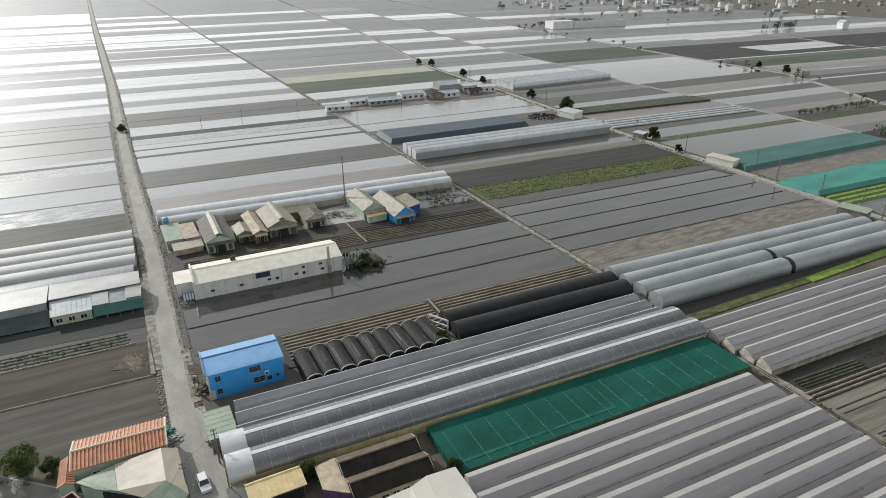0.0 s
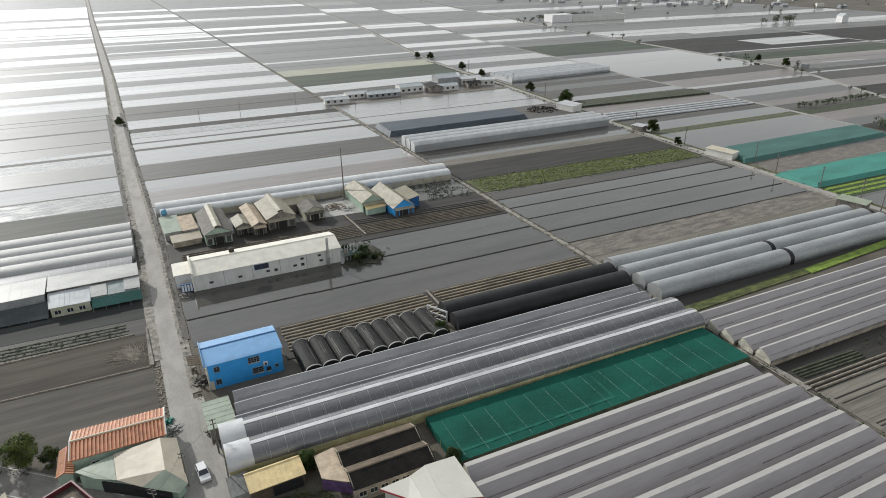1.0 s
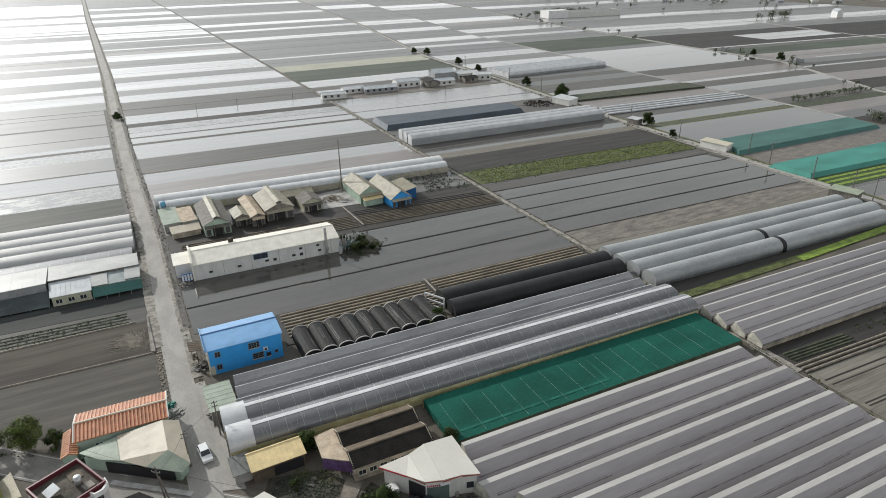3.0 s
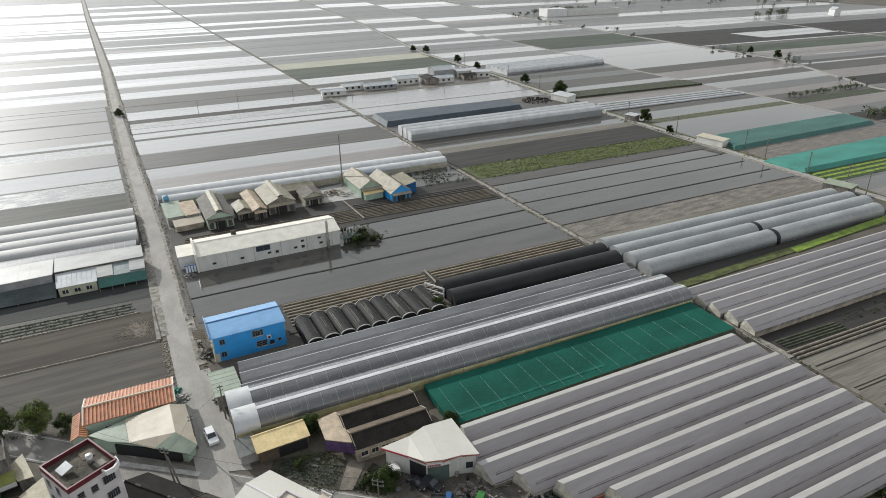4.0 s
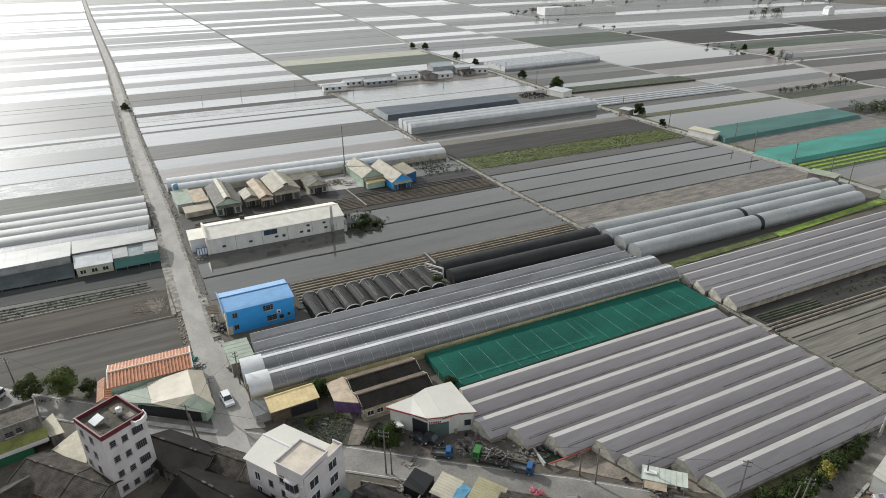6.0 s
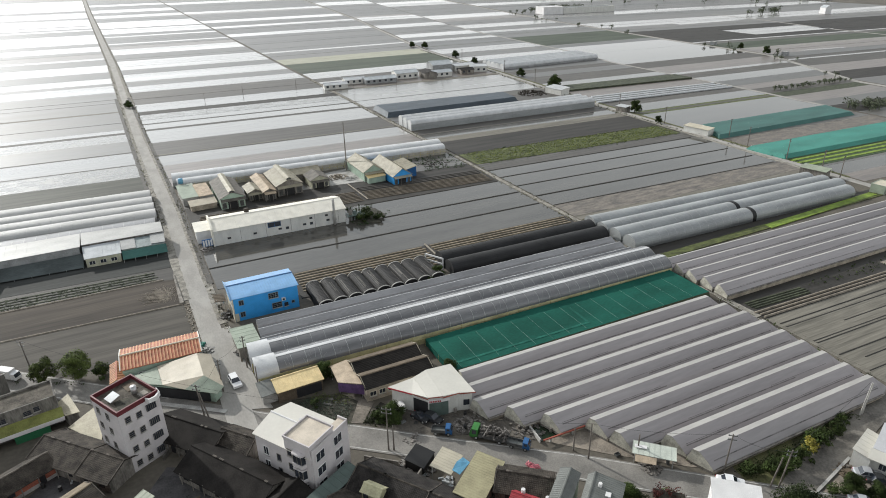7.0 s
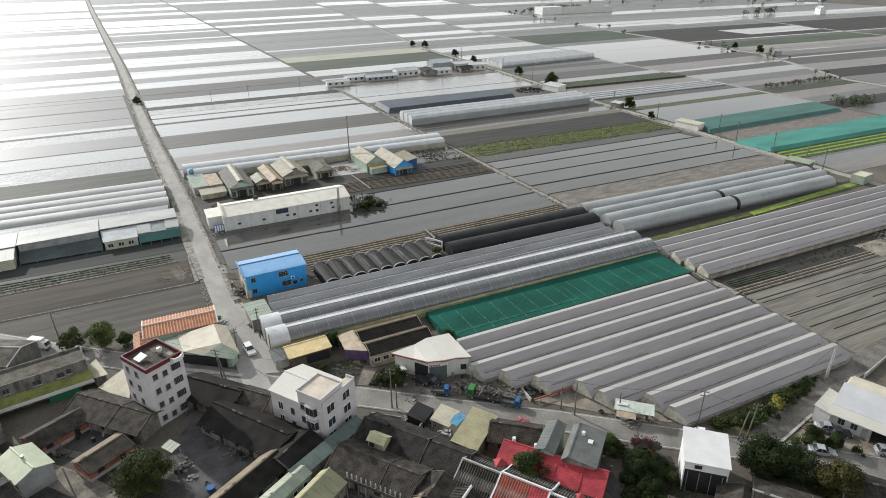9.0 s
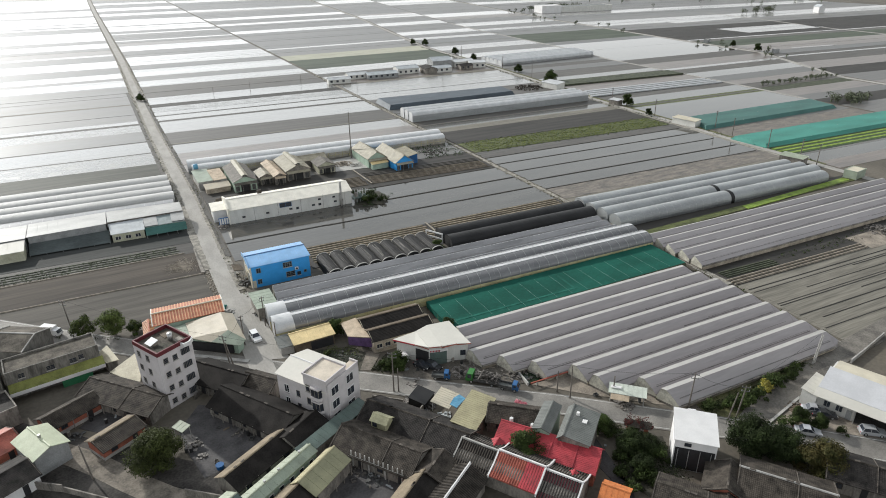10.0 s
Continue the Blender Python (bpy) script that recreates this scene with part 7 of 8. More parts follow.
# ---------------------------------------------------------------- street side ground
structure("dirt_yard", Shape().slab([(21, 66), (27, 60.5), (37, 56), (44, 50), (47, 55), (42, 60), (38, 63), (26, 70)], -0.1, 0.08), "yarddirt", "dark trodden dirt before the metal hall")
structure("dirt_yard", Shape().slab([(44, 50), (52, 42), (62, 33.2), (66, 30.8), (62, 42), (50, 52.4), (47, 55)], -0.1, 0.08), "dirt", "pale trodden dirt beside the street")
structure("garden_soil", Shape().slab([(6, 78.6), (16, 70.0), (19.6, 75.0), (17, 80), (8, 82.4)], -0.1, 0.1), "planted", "dark planted garden plot")
structure("garden_soil", Shape().slab([(17.6, 70.0), (22.2, 66.0), (25.6, 68.5), (22.9, 73.6)], -0.1, 0.1), "planted", "small planted garden plot")
structure("pond_water", Shape().slab([(43.6, 50.0), (48.0, 49.6), (48.4, 53.4), (43.8, 53.6)], -0.1, 0.14), "pond", "dark green water of a small pool")
for pts in ([(43.2, 49.9), (43.5, 49.9), (43.9, 53.9), (43.6, 53.9)], [(57.2, 41.4), (66.6, 40.9), (66.6, 41.2), (57.3, 41.7)]):
    structure("low_wall", Shape().slab(pts, -0.1, 0.75), "concrete", "low stained concrete base wall of the greenhouses")
structure("yard_path", Shape().slab([(15.8, 70.6), (17.7, 69.4), (21.8, 74.2), (19.6, 76.6)], -0.1, 0.11), "lanedirt", "pale trodden path")
structure("dirt_yard", Shape().slab([(0.2, 83.5), (4.2, 82.0), (3.4, 90), (2.4, 116), (0.4, 116)], -0.1, 0.07), "road", "pale dusty verge by the lane")
structure("dirt_yard", Shape().slab([(76, 19.6), (84, 11.5), (92, 4.0), (100, 8), (92, 22.0), (84, 21.0)], -0.1, 0.075), "dirt", "pale dirt forecourt of the white shed")
structure("dirt_yard", Shape().slab([(54, 199), (68, 197.5), (67, 216), (56, 214)], -0.1, 0.17), "concrete", "pale yard between the farm buildings")
structure("dirt_yard", Shape().slab([(67, 25), (71, 22.8), (99, 27.2), (99, 30.0), (68, 30)], -0.1, 0.07), "grass", "weedy verge below the greenhouse")
structure("courtyard", Shape().slab([(-15.5, 75.0), (-19.8, 69.0), (-19.0, 62.0), (-17.4, 54.8), (-9.0, 56.0), (-3.0, 60.0), (-13, 73.5)], -0.1, 0.085), "court", "dark smooth concrete of the courtyard")
structure("courtyard", Shape().slab([(-36, 78.5), (-29.5, 72.5), (-25.5, 77.5), (-31.5, 84.0)], -0.1, 0.085), "court", "dark worn concrete of the small courtyard")
structure("courtyard", Shape().slab([(-2.5, 40.0), (6.0, 34.6), (14.0, 40.0), (4.6, 48.4)], -0.1, 0.085), "court", "dark concrete of the columned courtyard")
structure("alley", Shape().slab([(41.5, 30.0), (45.5, 32.4), (43.0, 20.0), (40.4, 16.0), (38.6, 18.2), (41.2, 23)], -0.1, 0.085), "court", "narrow dark alley beside the garden")
road_along("lane", [(-41, 75.5), (-36.2, 70.4), (-32.4, 65.6), (-28.0, 59.4), (-23.6, 53.8), (-17, 47)], 4.2, "lanedirt", 0.075, "trodden dirt lane between the houses")
structure("curb", Shape().slab([(-6.6, 132.6), (-5.6, 132.4), (-6.0, 150), (-6.3, 150)], -0.1, 0.5), "mossy", "low concrete wall by the field corner")
for pts in ([(-16, 93.6), (-4.2, 84.4), (-3.6, 85.2), (-15.4, 94.4)], [(74.6, 19.7), (76.0, 19.9), (86.8, 21.9), (86.7, 22.35), (75.6, 20.3)]):
    structure("kerb", Shape().slab(pts, -0.1, 0.28), "concrete", "raised concrete kerb")


for a, b, h in (((-43.5, 66.5), (-38.0, 62.6), 1.6), ((-38.0, 62.6), (-31.5, 56.4), 1.2), ((-15.8, 77.0), (-10.6, 83.6), 1.0), ((11.4, 59.6), (17.0, 54.6), 1.3), ((14.6, 60.6), (19.2, 56.6), 1.1), ((20.4, 52.0), (25.0, 55.6), 1.4), ((-20.6, 52.4), (-14.2, 47.0), 1.5), ((45.8, 33.4), (50.6, 29.4), 1.0)):
    road_along("yard_wall", [a, b], 0.22, "mossy", h, "low stained yard wall of the village")

# ---------------------------------------------------------------- poles and cables
def pole(x, y, h, lean=(0, 0), arm=0.0, armdir=0.0, label="grey concrete utility pole", r=0.16, mat_shaft="pole"):
    t = thing("utility_pole", label, "utility pole", at(x, y, 0, armdir), "utility poles")
    top = (lean[0], lean[1], h)
    part("shaft", Shape().rod((0, 0, -0.2), top, r, r * 0.65, 8), mat_shaft, t)
    if arm:
        for k in (0.3, 1.1):
            part("crossarm", Shape().box(top[0] - arm / 2, top[0] + arm / 2, top[1] - 0.06, top[1] + 0.06, h - k - 0.1, h - k), "darksteel", t)
            row("insulator", Shape().rod((0, 0, 0), (0, 0, 0.28), 0.06, 0.045, 6), "greywall", t, [(top[0] + arm * (j - 1) * 0.45, top[1], h - k) for j in range(3)])
    return Vector((x, y, h))


P1 = pole(-7.7, 83.6, 8.0, (-1.2, 0.6), 1.6, -40)
pole(-7.0, 83.3, 6.5, (-0.9, 0.8))
P2 = pole(19.2, 60.9, 9.2, (0, 0), 1.8, -40)
pole(20.0, 60.4, 5.5)
P3 = pole(48.2, 42.8, 7.6, (0, 0), 0, -40)
pole(47.2, 45.6, 5.0)
P4 = pole(65.6, 29.8, 8.2, (0.2, 0), 1.4, -40)
P5 = pole(70.5, 23.4, 7.6, (0.8, 0.5), 1.4, -40)
pole(69.6, 24.2, 6.0, (0.9, -0.3))
P6 = pole(98.9, 27.9, 7.4, (0.3, -0.2), 0, 0, "pale leaning utility pole beside the lane", 0.18, "concrete")
pole(99.5, 27.9, 6.6, (0.9, 0.1), 0, 0, "pale prop pole leaning against the other", 0.14, "concrete")
P7 = pole(-37.5, 117.0, 8.0, (-0.4, 0), 1.6, -40)
P8 = pole(-3.3, 91.6, 7.6, (0, 0), 1.0, 0)
P9 = pole(2.6, 97.5, 7.8, (0, 0), 1.0, 0)
pole(3.0, 88.3, 6.0)
pole(-33.8, 63.4, 7.4, (-0.5, 0.2))
pole(55.6, 39.2, 5.0)
for x, y in ((226.5, 137), (224.0, 120.3), (222.5, 112), (229.5, 158), (234.2, 171.8), (228, 205), (230, 240), (238, 330), (241, 372), (244, 440)):
    pole(x, y, 8.5, (0, 0), 1.4, 0, r=0.2)
for x, y in ((120, 352), (150, 356), (180, 350), (60, 385), (95, 392), (36, 374)):
    pole(x, y, 6.5, label="thin pole standing in the flooded field", r=0.12)


def cable(a, b, sag=0.8, n=8, r=0.022):
    pts = [a.lerp(b, i / n) - Vector((0, 0, sag * 4 * (i / n) * (1 - i / n))) for i in range(n + 1)]
    side = (b - a).cross(Vector((0, 0, 1))).normalized()
    rim = ((0, 1), (1, 0), (0, -1), (-1, 0))
    s = Shape()
    s.poly([p + side * r * c + Vector((0, 0, r * k)) for p in pts for c, k in rim],
           [(4 * i + k, 4 * i + (k + 1) % 4, 4 * i + 4 + (k + 1) % 4, 4 * i + 4 + k) for i in range(n) for k in range(4)] + [(3, 2, 1, 0), (4 * n, 4 * n + 1, 4 * n + 2, 4 * n + 3)])
    tagged(part("power_cable", s, "rubber"), "thin dark overhead cable between poles", "cable")


for a, b in ((P7, P1), (P1, P2), (P2, P3), (P3, P4), (P4, P5), (P5, P6), (P1, P8), (P8, P9)):
    cable(a, b)


# ---------------------------------------------------------------- vehicles
def wheels(t, xs, w, r=0.32):
    for x in xs:
        for sg in (-1, 1):
            wh = part("wheel", Shape().rod((x, sg * (w / 2 - 0.2), r), (x, sg * (w / 2 + 0.01), r), r, n=14), "rubber", t)
            part("rim", Shape().rod((x, sg * (w / 2 + 0.012), r), (x, sg * (w / 2 + 0.03), r), r * 0.6, n=10), "steel", wh)


def car(x, y, deg, paint, label, L=4.3, W=1.75, H=1.5, suv=False):
    t = thing("car", label, "car", at(x, y, 0.1, deg), "parked cars")
    lo, hi = 0.28, H * 0.60
    body = [(-L / 2, lo), (L / 2, lo), (L / 2, hi * 0.82), (L / 2 - 0.9, hi), (-L / 2 + 0.2, hi), (-L / 2, hi * 0.85)]
    s = Shape()
    n = len(body)
    pts = [(u, sg * W / 2 * (0.96 if z > 0.6 else 1), z) for sg in (-1, 1) for u, z in body]
    s.poly(pts, [tuple(range(n)), tuple(reversed(range(n, 2 * n)))] + [(i, n + i, n + (i + 1) % n, (i + 1) % n) for i in range(n)])
    part("body", s, paint, t)
    back = -L / 2 + (0.25 if suv else 0.75)
    g0, g1, r0, r1 = back, L / 2 - 1.15, back + (0.25 if suv else 0.55), L / 2 - 1.9
    s = Shape()
    q = []
    for sg in (-1, 1):
        q += [(g0, sg * W * 0.46, hi - 0.02), (g1, sg * W * 0.46, hi - 0.02), (r1, sg * W * 0.38, H - 0.06), (r0, sg * W * 0.38, H - 0.06)]
    s.poly(q, [(0, 1, 2, 3), (7, 6, 5, 4), (0, 4, 5, 1), (1, 5, 6, 2), (2, 6, 7, 3), (3, 7, 4, 0)])
    cab = part("cabin_glass", s, "glass", t)
    part("roof", Shape().box(r0 - 0.05, r1 + 0.05, -W * 0.385, W * 0.385, H - 0.06, H), paint, t)
    pil = Shape()
    for sg in (-1, 1):
        for (ax, bx) in ((g0, r0), (g1, r1), ((g0 + g1) / 2, (r0 + r1) / 2)):
            pil.rod((ax, sg * W * 0.465, hi - 0.02), (bx, sg * W * 0.385, H - 0.04), 0.05, n=4)
    part("pillars", pil, paint, cab)
    for sg in (-1, 1):
        part("headlight", Shape().box(L / 2 - 0.02, L / 2 + 0.02, sg * W * 0.36 - 0.16, sg * W * 0.36 + 0.16, 0.6, 0.74), "white", t)
        part("tail_light", Shape().box(-L / 2 - 0.02, -L / 2 + 0.02, sg * W * 0.38 - 0.14, sg * W * 0.38 + 0.14, 0.62, 0.8), "red", t)
    wheels(t, (-L * 0.3, L * 0.3), W)
    return t


car(-0.7, 93.0, -84, "carwhite", "white hatchback driving down the dusty farm road", 4.3, 1.8, 1.6, True)
car(78.8, 15.0, -43, "carsilver", "silver sedan at the street's edge")
car(85.2, 18.2, -42, "carsilver", "silver sedan in the forecourt")
car(85.6, 16.6, -42, "cardark", "black car beside the silver sedan", 4.2, 1.75, 1.4)
car(88.6, 9.6, -40, "carsilver", "pale grey hatchback in the forecourt", 4.2, 1.75, 1.55, True)
car(64.4, 27.5, -42, "carwhite", "white sedan on the verge behind the white house")
car(27.5, 65.4, -64, "cardark", "dark sedan parked before the metal hall", 3.7, 1.6, 1.4)
car(29.4, 64.0, -64, "cardark", "black hatchback parked before the metal hall", 3.8, 1.65, 1.5, True)


def truck(x, y, deg, paint, label, L=5.2, W=1.8, cab=1.5, H=1.9, load=""):
    t = thing("truck", label, "truck", at(x, y, 0.1, deg))
    x1 = L / 2
    s = Shape()
    s.prism([(x1 - cab, 0.45), (x1, 0.45), (x1, 1.1), (x1 - 0.35, H), (x1 - cab, H)], -W / 2, W / 2, "y")
    c = part("cab", s, paint, t)
    part("windscreen", Shape().prism([(x1 + 0.01, 1.12), (x1 + 0.03, 1.14), (x1 - 0.30, H - 0.1), (x1 - 0.33, H - 0.12)], -W * 0.44, W * 0.44, "y"), "glass", c)
    for sg in (-1, 1):
        part("side_window", Shape().box(x1 - cab + 0.3, x1 - 0.45, sg * W / 2 - 0.02, sg * W / 2 + 0.02, 1.15, H - 0.2), "glass", c)
        part("bed_side", Shape().box(-L / 2, x1 - cab - 0.1, sg * (W / 2 - 0.04) - 0.04, sg * (W / 2 - 0.04) + 0.04, 0.75, 1.2), "darksteel", t)
    part("bed", Shape().box(-L / 2, x1 - cab - 0.1, -W / 2, W / 2, 0.6, 0.75), "darksteel" if load else "greyroof", t)
    part("tailgate", Shape().box(-L / 2 - 0.04, -L / 2 + 0.04, -W / 2, W / 2, 0.75, 1.2), "darksteel", t)
    wheels(t, (-L * 0.3, L * 0.32), W, 0.36)
    if load:
        random.seed(9)
        ld = Shape()
        for i in range(120):
            bx, by, bz = random.uniform(-L / 2 + 0.3, x1 - cab - 0.6), random.uniform(-W * 0.4, W * 0.4), random.uniform(0.8, H * 1.05)
            d = Vector((random.gauss(0, 1), random.gauss(0, 0.4), random.gauss(0, 0.4))).normalized() * random.uniform(0.3, 1.1)
            ld.rod(Vector((bx, by, bz)) - d, Vector((bx, by, bz)) + d, random.uniform(0.04, 0.16), n=5)
        tagged(part("load", ld, load, t, "jumbled load of scrap metal and pipes"), kind="stuff")
    return t


truck(36.0, 55.0, 134, "truckgreen", "green truck heaped with scrap pipes and machines", 6.8, 2.0, 1.5, 2.2, "junk")
truck(29.3, 60.2, -34, "truckblue", "small blue pickup truck with open bed", 3.7, 1.5, 1.2, 1.75)
truck(39.4, 50.7, -47, "truckblue", "small blue flatbed truck", 3.9, 1.55, 1.2, 1.8)
t = thing("van", "white box van on the village street", "van", at(-41.4, 117.0, 0.1, -40) @ Matrix.Diagonal((0.82, 0.82, 0.82, 1)))
part("box", Shape().box(-2.8, 1.2, -1.0, 1.0, 0.6, 2.9), "white", t)
part("cab", Shape().prism([(1.24, 0.5), (2.8, 0.5), (2.8, 1.2), (2.4, 2.2), (1.24, 2.3)], -0.95, 0.95, "y"), "carwhite", t)
part("windscreen", Shape().prism([(2.82, 1.25), (2.84, 1.27), (2.46, 2.12), (2.43, 2.1)], -0.85, 0.85, "y"), "glass", t)
wheels(t, (-1.6, 2.0), 1.9, 0.36)


# ---------------------------------------------------------------- clutter
def scrap(x, y, r, n, material, label, seed, h=0.7):
    random.seed(seed)
    s = Shape()
    for _ in range(n):
        a, q = random.uniform(0, 6.283), math.sqrt(random.random()) * r
        cx, cy = x + q * math.cos(a), y + q * math.sin(a)
        w, d, z = random.uniform(0.08, 0.5), random.uniform(0.08, 0.35), random.uniform(0.1, h) * (1.2 - q / r)
        ca, sa = math.cos(a * 3), math.sin(a * 3)
        s.slab([(cx + ca * u * w - sa * v * d, cy + sa * u * w + ca * v * d) for u, v in ((-1, -1), (1, -1), (1, 1), (-1, 1))], 0.02, 0.08 + max(0.05, z))
    tagged(part("scrap_pile", s, material), label, "scrap", "", "stuff")


scrap(34.6, 60.0, 2.6, 70, "junk", "scrap heap beside the metal hall", 31)
scrap(43.4, 54.0, 3.2, 60, "junk", "scattered scrap by the net house", 32)
scrap(20.6, 56.2, 1.6, 50, "junk", "stacked scrap behind the street wall", 33, 1.0)
scrap(23.0, 53.8, 1.5, 40, "junk", "grey rubble behind the wall", 34)
structure("waste_mound", Shape().slab([(49, 160), (57, 156.5), (61, 162), (60, 169), (52, 171)], -0.1, 0.35), "planted", "dark heaped earth overgrown with scrub")
scrap(60.0, 207.0, 4.0, 120, "bundpale", "pale rubble heap between farm buildings", 35, 1.2)
scrap(63.5, 203.0, 3.0, 70, "concrete", "broken concrete heap", 36, 0.8)
scrap(100.0, 204.0, 6.0, 90, "junk", "scattered farm rubbish", 37, 0.6)
random.seed(71)
for xs, y0, y1, n, lab in ((-5.0, 112, 132, 110, "pale rubble strewn along the field's edge"), (1.5, 118, 150, 30, "stones and clods along the farm road"), (-5.3, 150, 260, 60, "broken clods along the road's edge")):
    s = Shape()
    for _ in range(n):
        x, y, r = xs + random.gauss(0, 0.6), random.uniform(y0, y1), random.uniform(0.06, 0.24)
        a = random.uniform(0, 1.5)
        s.slab([(x + r * math.cos(a + k * 1.5708) * random.uniform(0.6, 1.2), y + r * math.sin(a + k * 1.5708) * random.uniform(0.6, 1.2)) for k in range(4)], 0.0, 0.10 + r * 0.4)
    tagged(part("rubble", s, "bundpale"), lab, "rubble", "", "stuff")
scrap(-4.2, 108.0, 1.8, 60, "concrete", "pale rubble beside the orange-roofed house", 38)
scrap(-4.6, 110.6, 1.1, 26, "netteal2", "crumpled green netting beside the road", 48, 1.2)
scrap(2.6, 121.0, 1.6, 40, "junk", "pots and boxes beside the blue house", 39, 0.9)
scrap(2.6, 104.0, 1.2, 30, "junk", "boxes by the sheet-roofed shed", 40, 0.9)
scrap(4.4, 163.0, 1.6, 40, "junk", "boxes beside the workshop", 41, 1.0)
scrap(83.4, 20.0, 2.0, 50, "tan", "firewood and boards beside the shed", 42, 0.6)
scrap(180.0, 61.5, 5.0, 120, "junk", "dumped rubble at the field's edge", 43, 1.0)
scrap(196.0, 60.0, 5.0, 100, "brick", "reddish rubble heap", 44, 1.2)
scrap(-17.6, 63.6, 1.3, 16, "junk", "tools and boxes in the courtyard", 45, 0.5)
scrap(24.6, 49.6, 1.3, 18, "palegrey", "pale sheets and boxes", 46, 0.9)
scrap(215, 300, 9, 120, "browntile", "dark brush heap by the second road", 47, 2.2)
for k, (x, y, r, n) in enumerate(((5.0, 44.6, 2.0, 22), (7.2, 41.4, 1.8, 20), (-10.5, 63.4, 1.2, 10), (-17.0, 60.2, 0.9, 8), (-36.5, 76.5, 1.4, 10), (14.5, 78.0, 1.2, 10), (24.0, 61.5, 1.6, 14), (20.6, 38.8, 1.2, 14), (50.2, 15.6, 1.2, 14), (33.0, 45.6, 1.2, 12))):
    scrap(x, y, r, n, ("junk", "darksteel", "slate")[k % 3], ("pots and tools strewn over the yard", "machine parts lying on the ground", "boards and stones lying about")[k % 3], 80 + k, 0.5)
def oddments(spots, seed):
    """Loose household things lying about: crates, pots, boards and bikes' bulk, each its own thing."""
    rng = random.Random(seed)
    kinds = (("crate", "plastic crate lying in the yard", "crate", ("darksteel", "mossy", "greywall", "slate")), ("bucket", "dusty plastic bucket standing in the yard", "bucket", ("greywall", "mossy", "darksteel")),
             ("board", "weathered board leaning low", "board", ("bundpale", "tan", "palegrey")), ("water_drum", "standing drum by the wall", "drum", ("darksteel", "rubber", "mossy")))
    for x, y in spots:
        nm, lab, cat, mats = kinds[rng.randrange(4)]
        m = mats[rng.randrange(len(mats))]
        t = thing(nm, lab, cat, at(x + rng.gauss(0, 0.6), y + rng.gauss(0, 0.6), 0.085, rng.uniform(0, 180)), "yard oddments")
        if nm == "crate":
            w, d, h = rng.uniform(0.3, 0.5), rng.uniform(0.2, 0.35), rng.uniform(0.25, 0.4)
            part("base", Shape().box(-w, w, -d, d, 0, 0.05), m, t)
            for b in ((-w, w, -d, -d + 0.04), (-w, w, d - 0.04, d), (-w, -w + 0.04, -d + 0.04, d - 0.04), (w - 0.04, w, -d + 0.04, d - 0.04)):
                part("side", Shape().box(*b, 0.05, h), m, t)
        elif nm == "bucket":
            part("body", Shape().rod((0, 0, 0), (0, 0, 0.4), 0.17, 0.22, 10), m, t)
            part("rim", Shape().rod((0, 0, 0.4), (0, 0, 0.44), 0.24, n=10), m, t)
        elif nm == "board":
            ln = rng.uniform(0.8, 2.0)
            part("board", Shape().prism([(-0.16, 0.0), (0.16, 0.05), (0.16, 0.1), (-0.16, 0.05)], -ln / 2, ln / 2), m, t)
            part("cleat", Shape().box(-0.1, 0.1, -0.2, 0.2, 0.1, 0.14), m, t)
        else:
            part("drum", Shape().rod((0, 0, 0), (0, 0, 0.85), 0.29, n=12), m, t)
            part("hoop", Shape().rod((0, 0, 0.4), (0, 0, 0.45), 0.31, n=12), m, t)


oddments([(-12.6, 66.4), (-11.8, 65.0), (-10.4, 63.4), (-9.0, 62.0), (-8.0, 60.8), (-17.6, 65.2), (-16.8, 63.8), (-18.6, 63.0), (-17.8, 62.0), (-15.6, 57.2), (-33.4, 79.6), (-31.0, 76.8), (-30.4, 79.2), (-37.8, 77.2), (3.2, 44.6), (4.6, 43.2), (6.6, 42.4), (7.8, 40.6), (5.6, 41.0), (8.8, 39.4),
          (13.6, 53.2), (15.0, 51.6), (10.6, 54.6), (17.4, 55.6), (18.8, 54.8), (20.0, 53.4), (21.8, 52.0), (19.4, 57.4), (21.2, 57.0), (23.6, 56.6), (24.6, 55.4), (26.6, 54.2), (30.4, 44.2), (43.4, 36.0), (44.4, 34.4), (45.4, 28.6), (44.6, 26.4), (42.0, 20.8), (51.4, 17.4), (52.8, 14.6)], 19)
oddments([(25.0, 66.6), (25.8, 65.6), (33.6, 62.6), (34.4, 61.8), (35.4, 61.4), (36.4, 61.0), (33.0, 60.4), (40.2, 57.6), (41.6, 56.6), (43.0, 57.2), (45.0, 52.4), (46.4, 51.0), (53.0, 41.6), (54.6, 38.2), (55.4, 37.0), (58.8, 34.8), (60.2, 34.4), (87.2, 20.0), (84.6, 20.8), (83.0, 19.4), (84.0, 18.8), (1.9, 121.6), (2.4, 119.4), (2.8, 123.6), (1.8, 126.0), (2.2, 104.6), (2.0, 102.6), (2.6, 100.8)], 29)
t = shed("tarp_roof", "patched roof of pale sheets over a yard", "canopy", 25.6, 51.4, 37, 4.6, 3.6, 2.5, 3.0, "cream", None, ("ribs", 0.6), 0.1, True)
t = shed("tarp_roof", "black tarpaulin shelter by the street", "canopy", 22.6, 55.4, 37, 4.0, 3.4, 1.5, 2.1, "netblack", "netbrown", ("plain", 1), 0.1)
t = thing("tarpaulin", "crumpled blue tarpaulin on the sheet roof", "tarpaulin", at(26.6, 48.4, 3.2, 30))
plate("sheet", [(-1.6, -0.8, 0.4), (1.4, -0.9, 0.5), (1.7, 0.6, 0.6), (0.2, 0.9, 0.75), (-1.5, 0.7, 0.5)], "tarpblue", t)
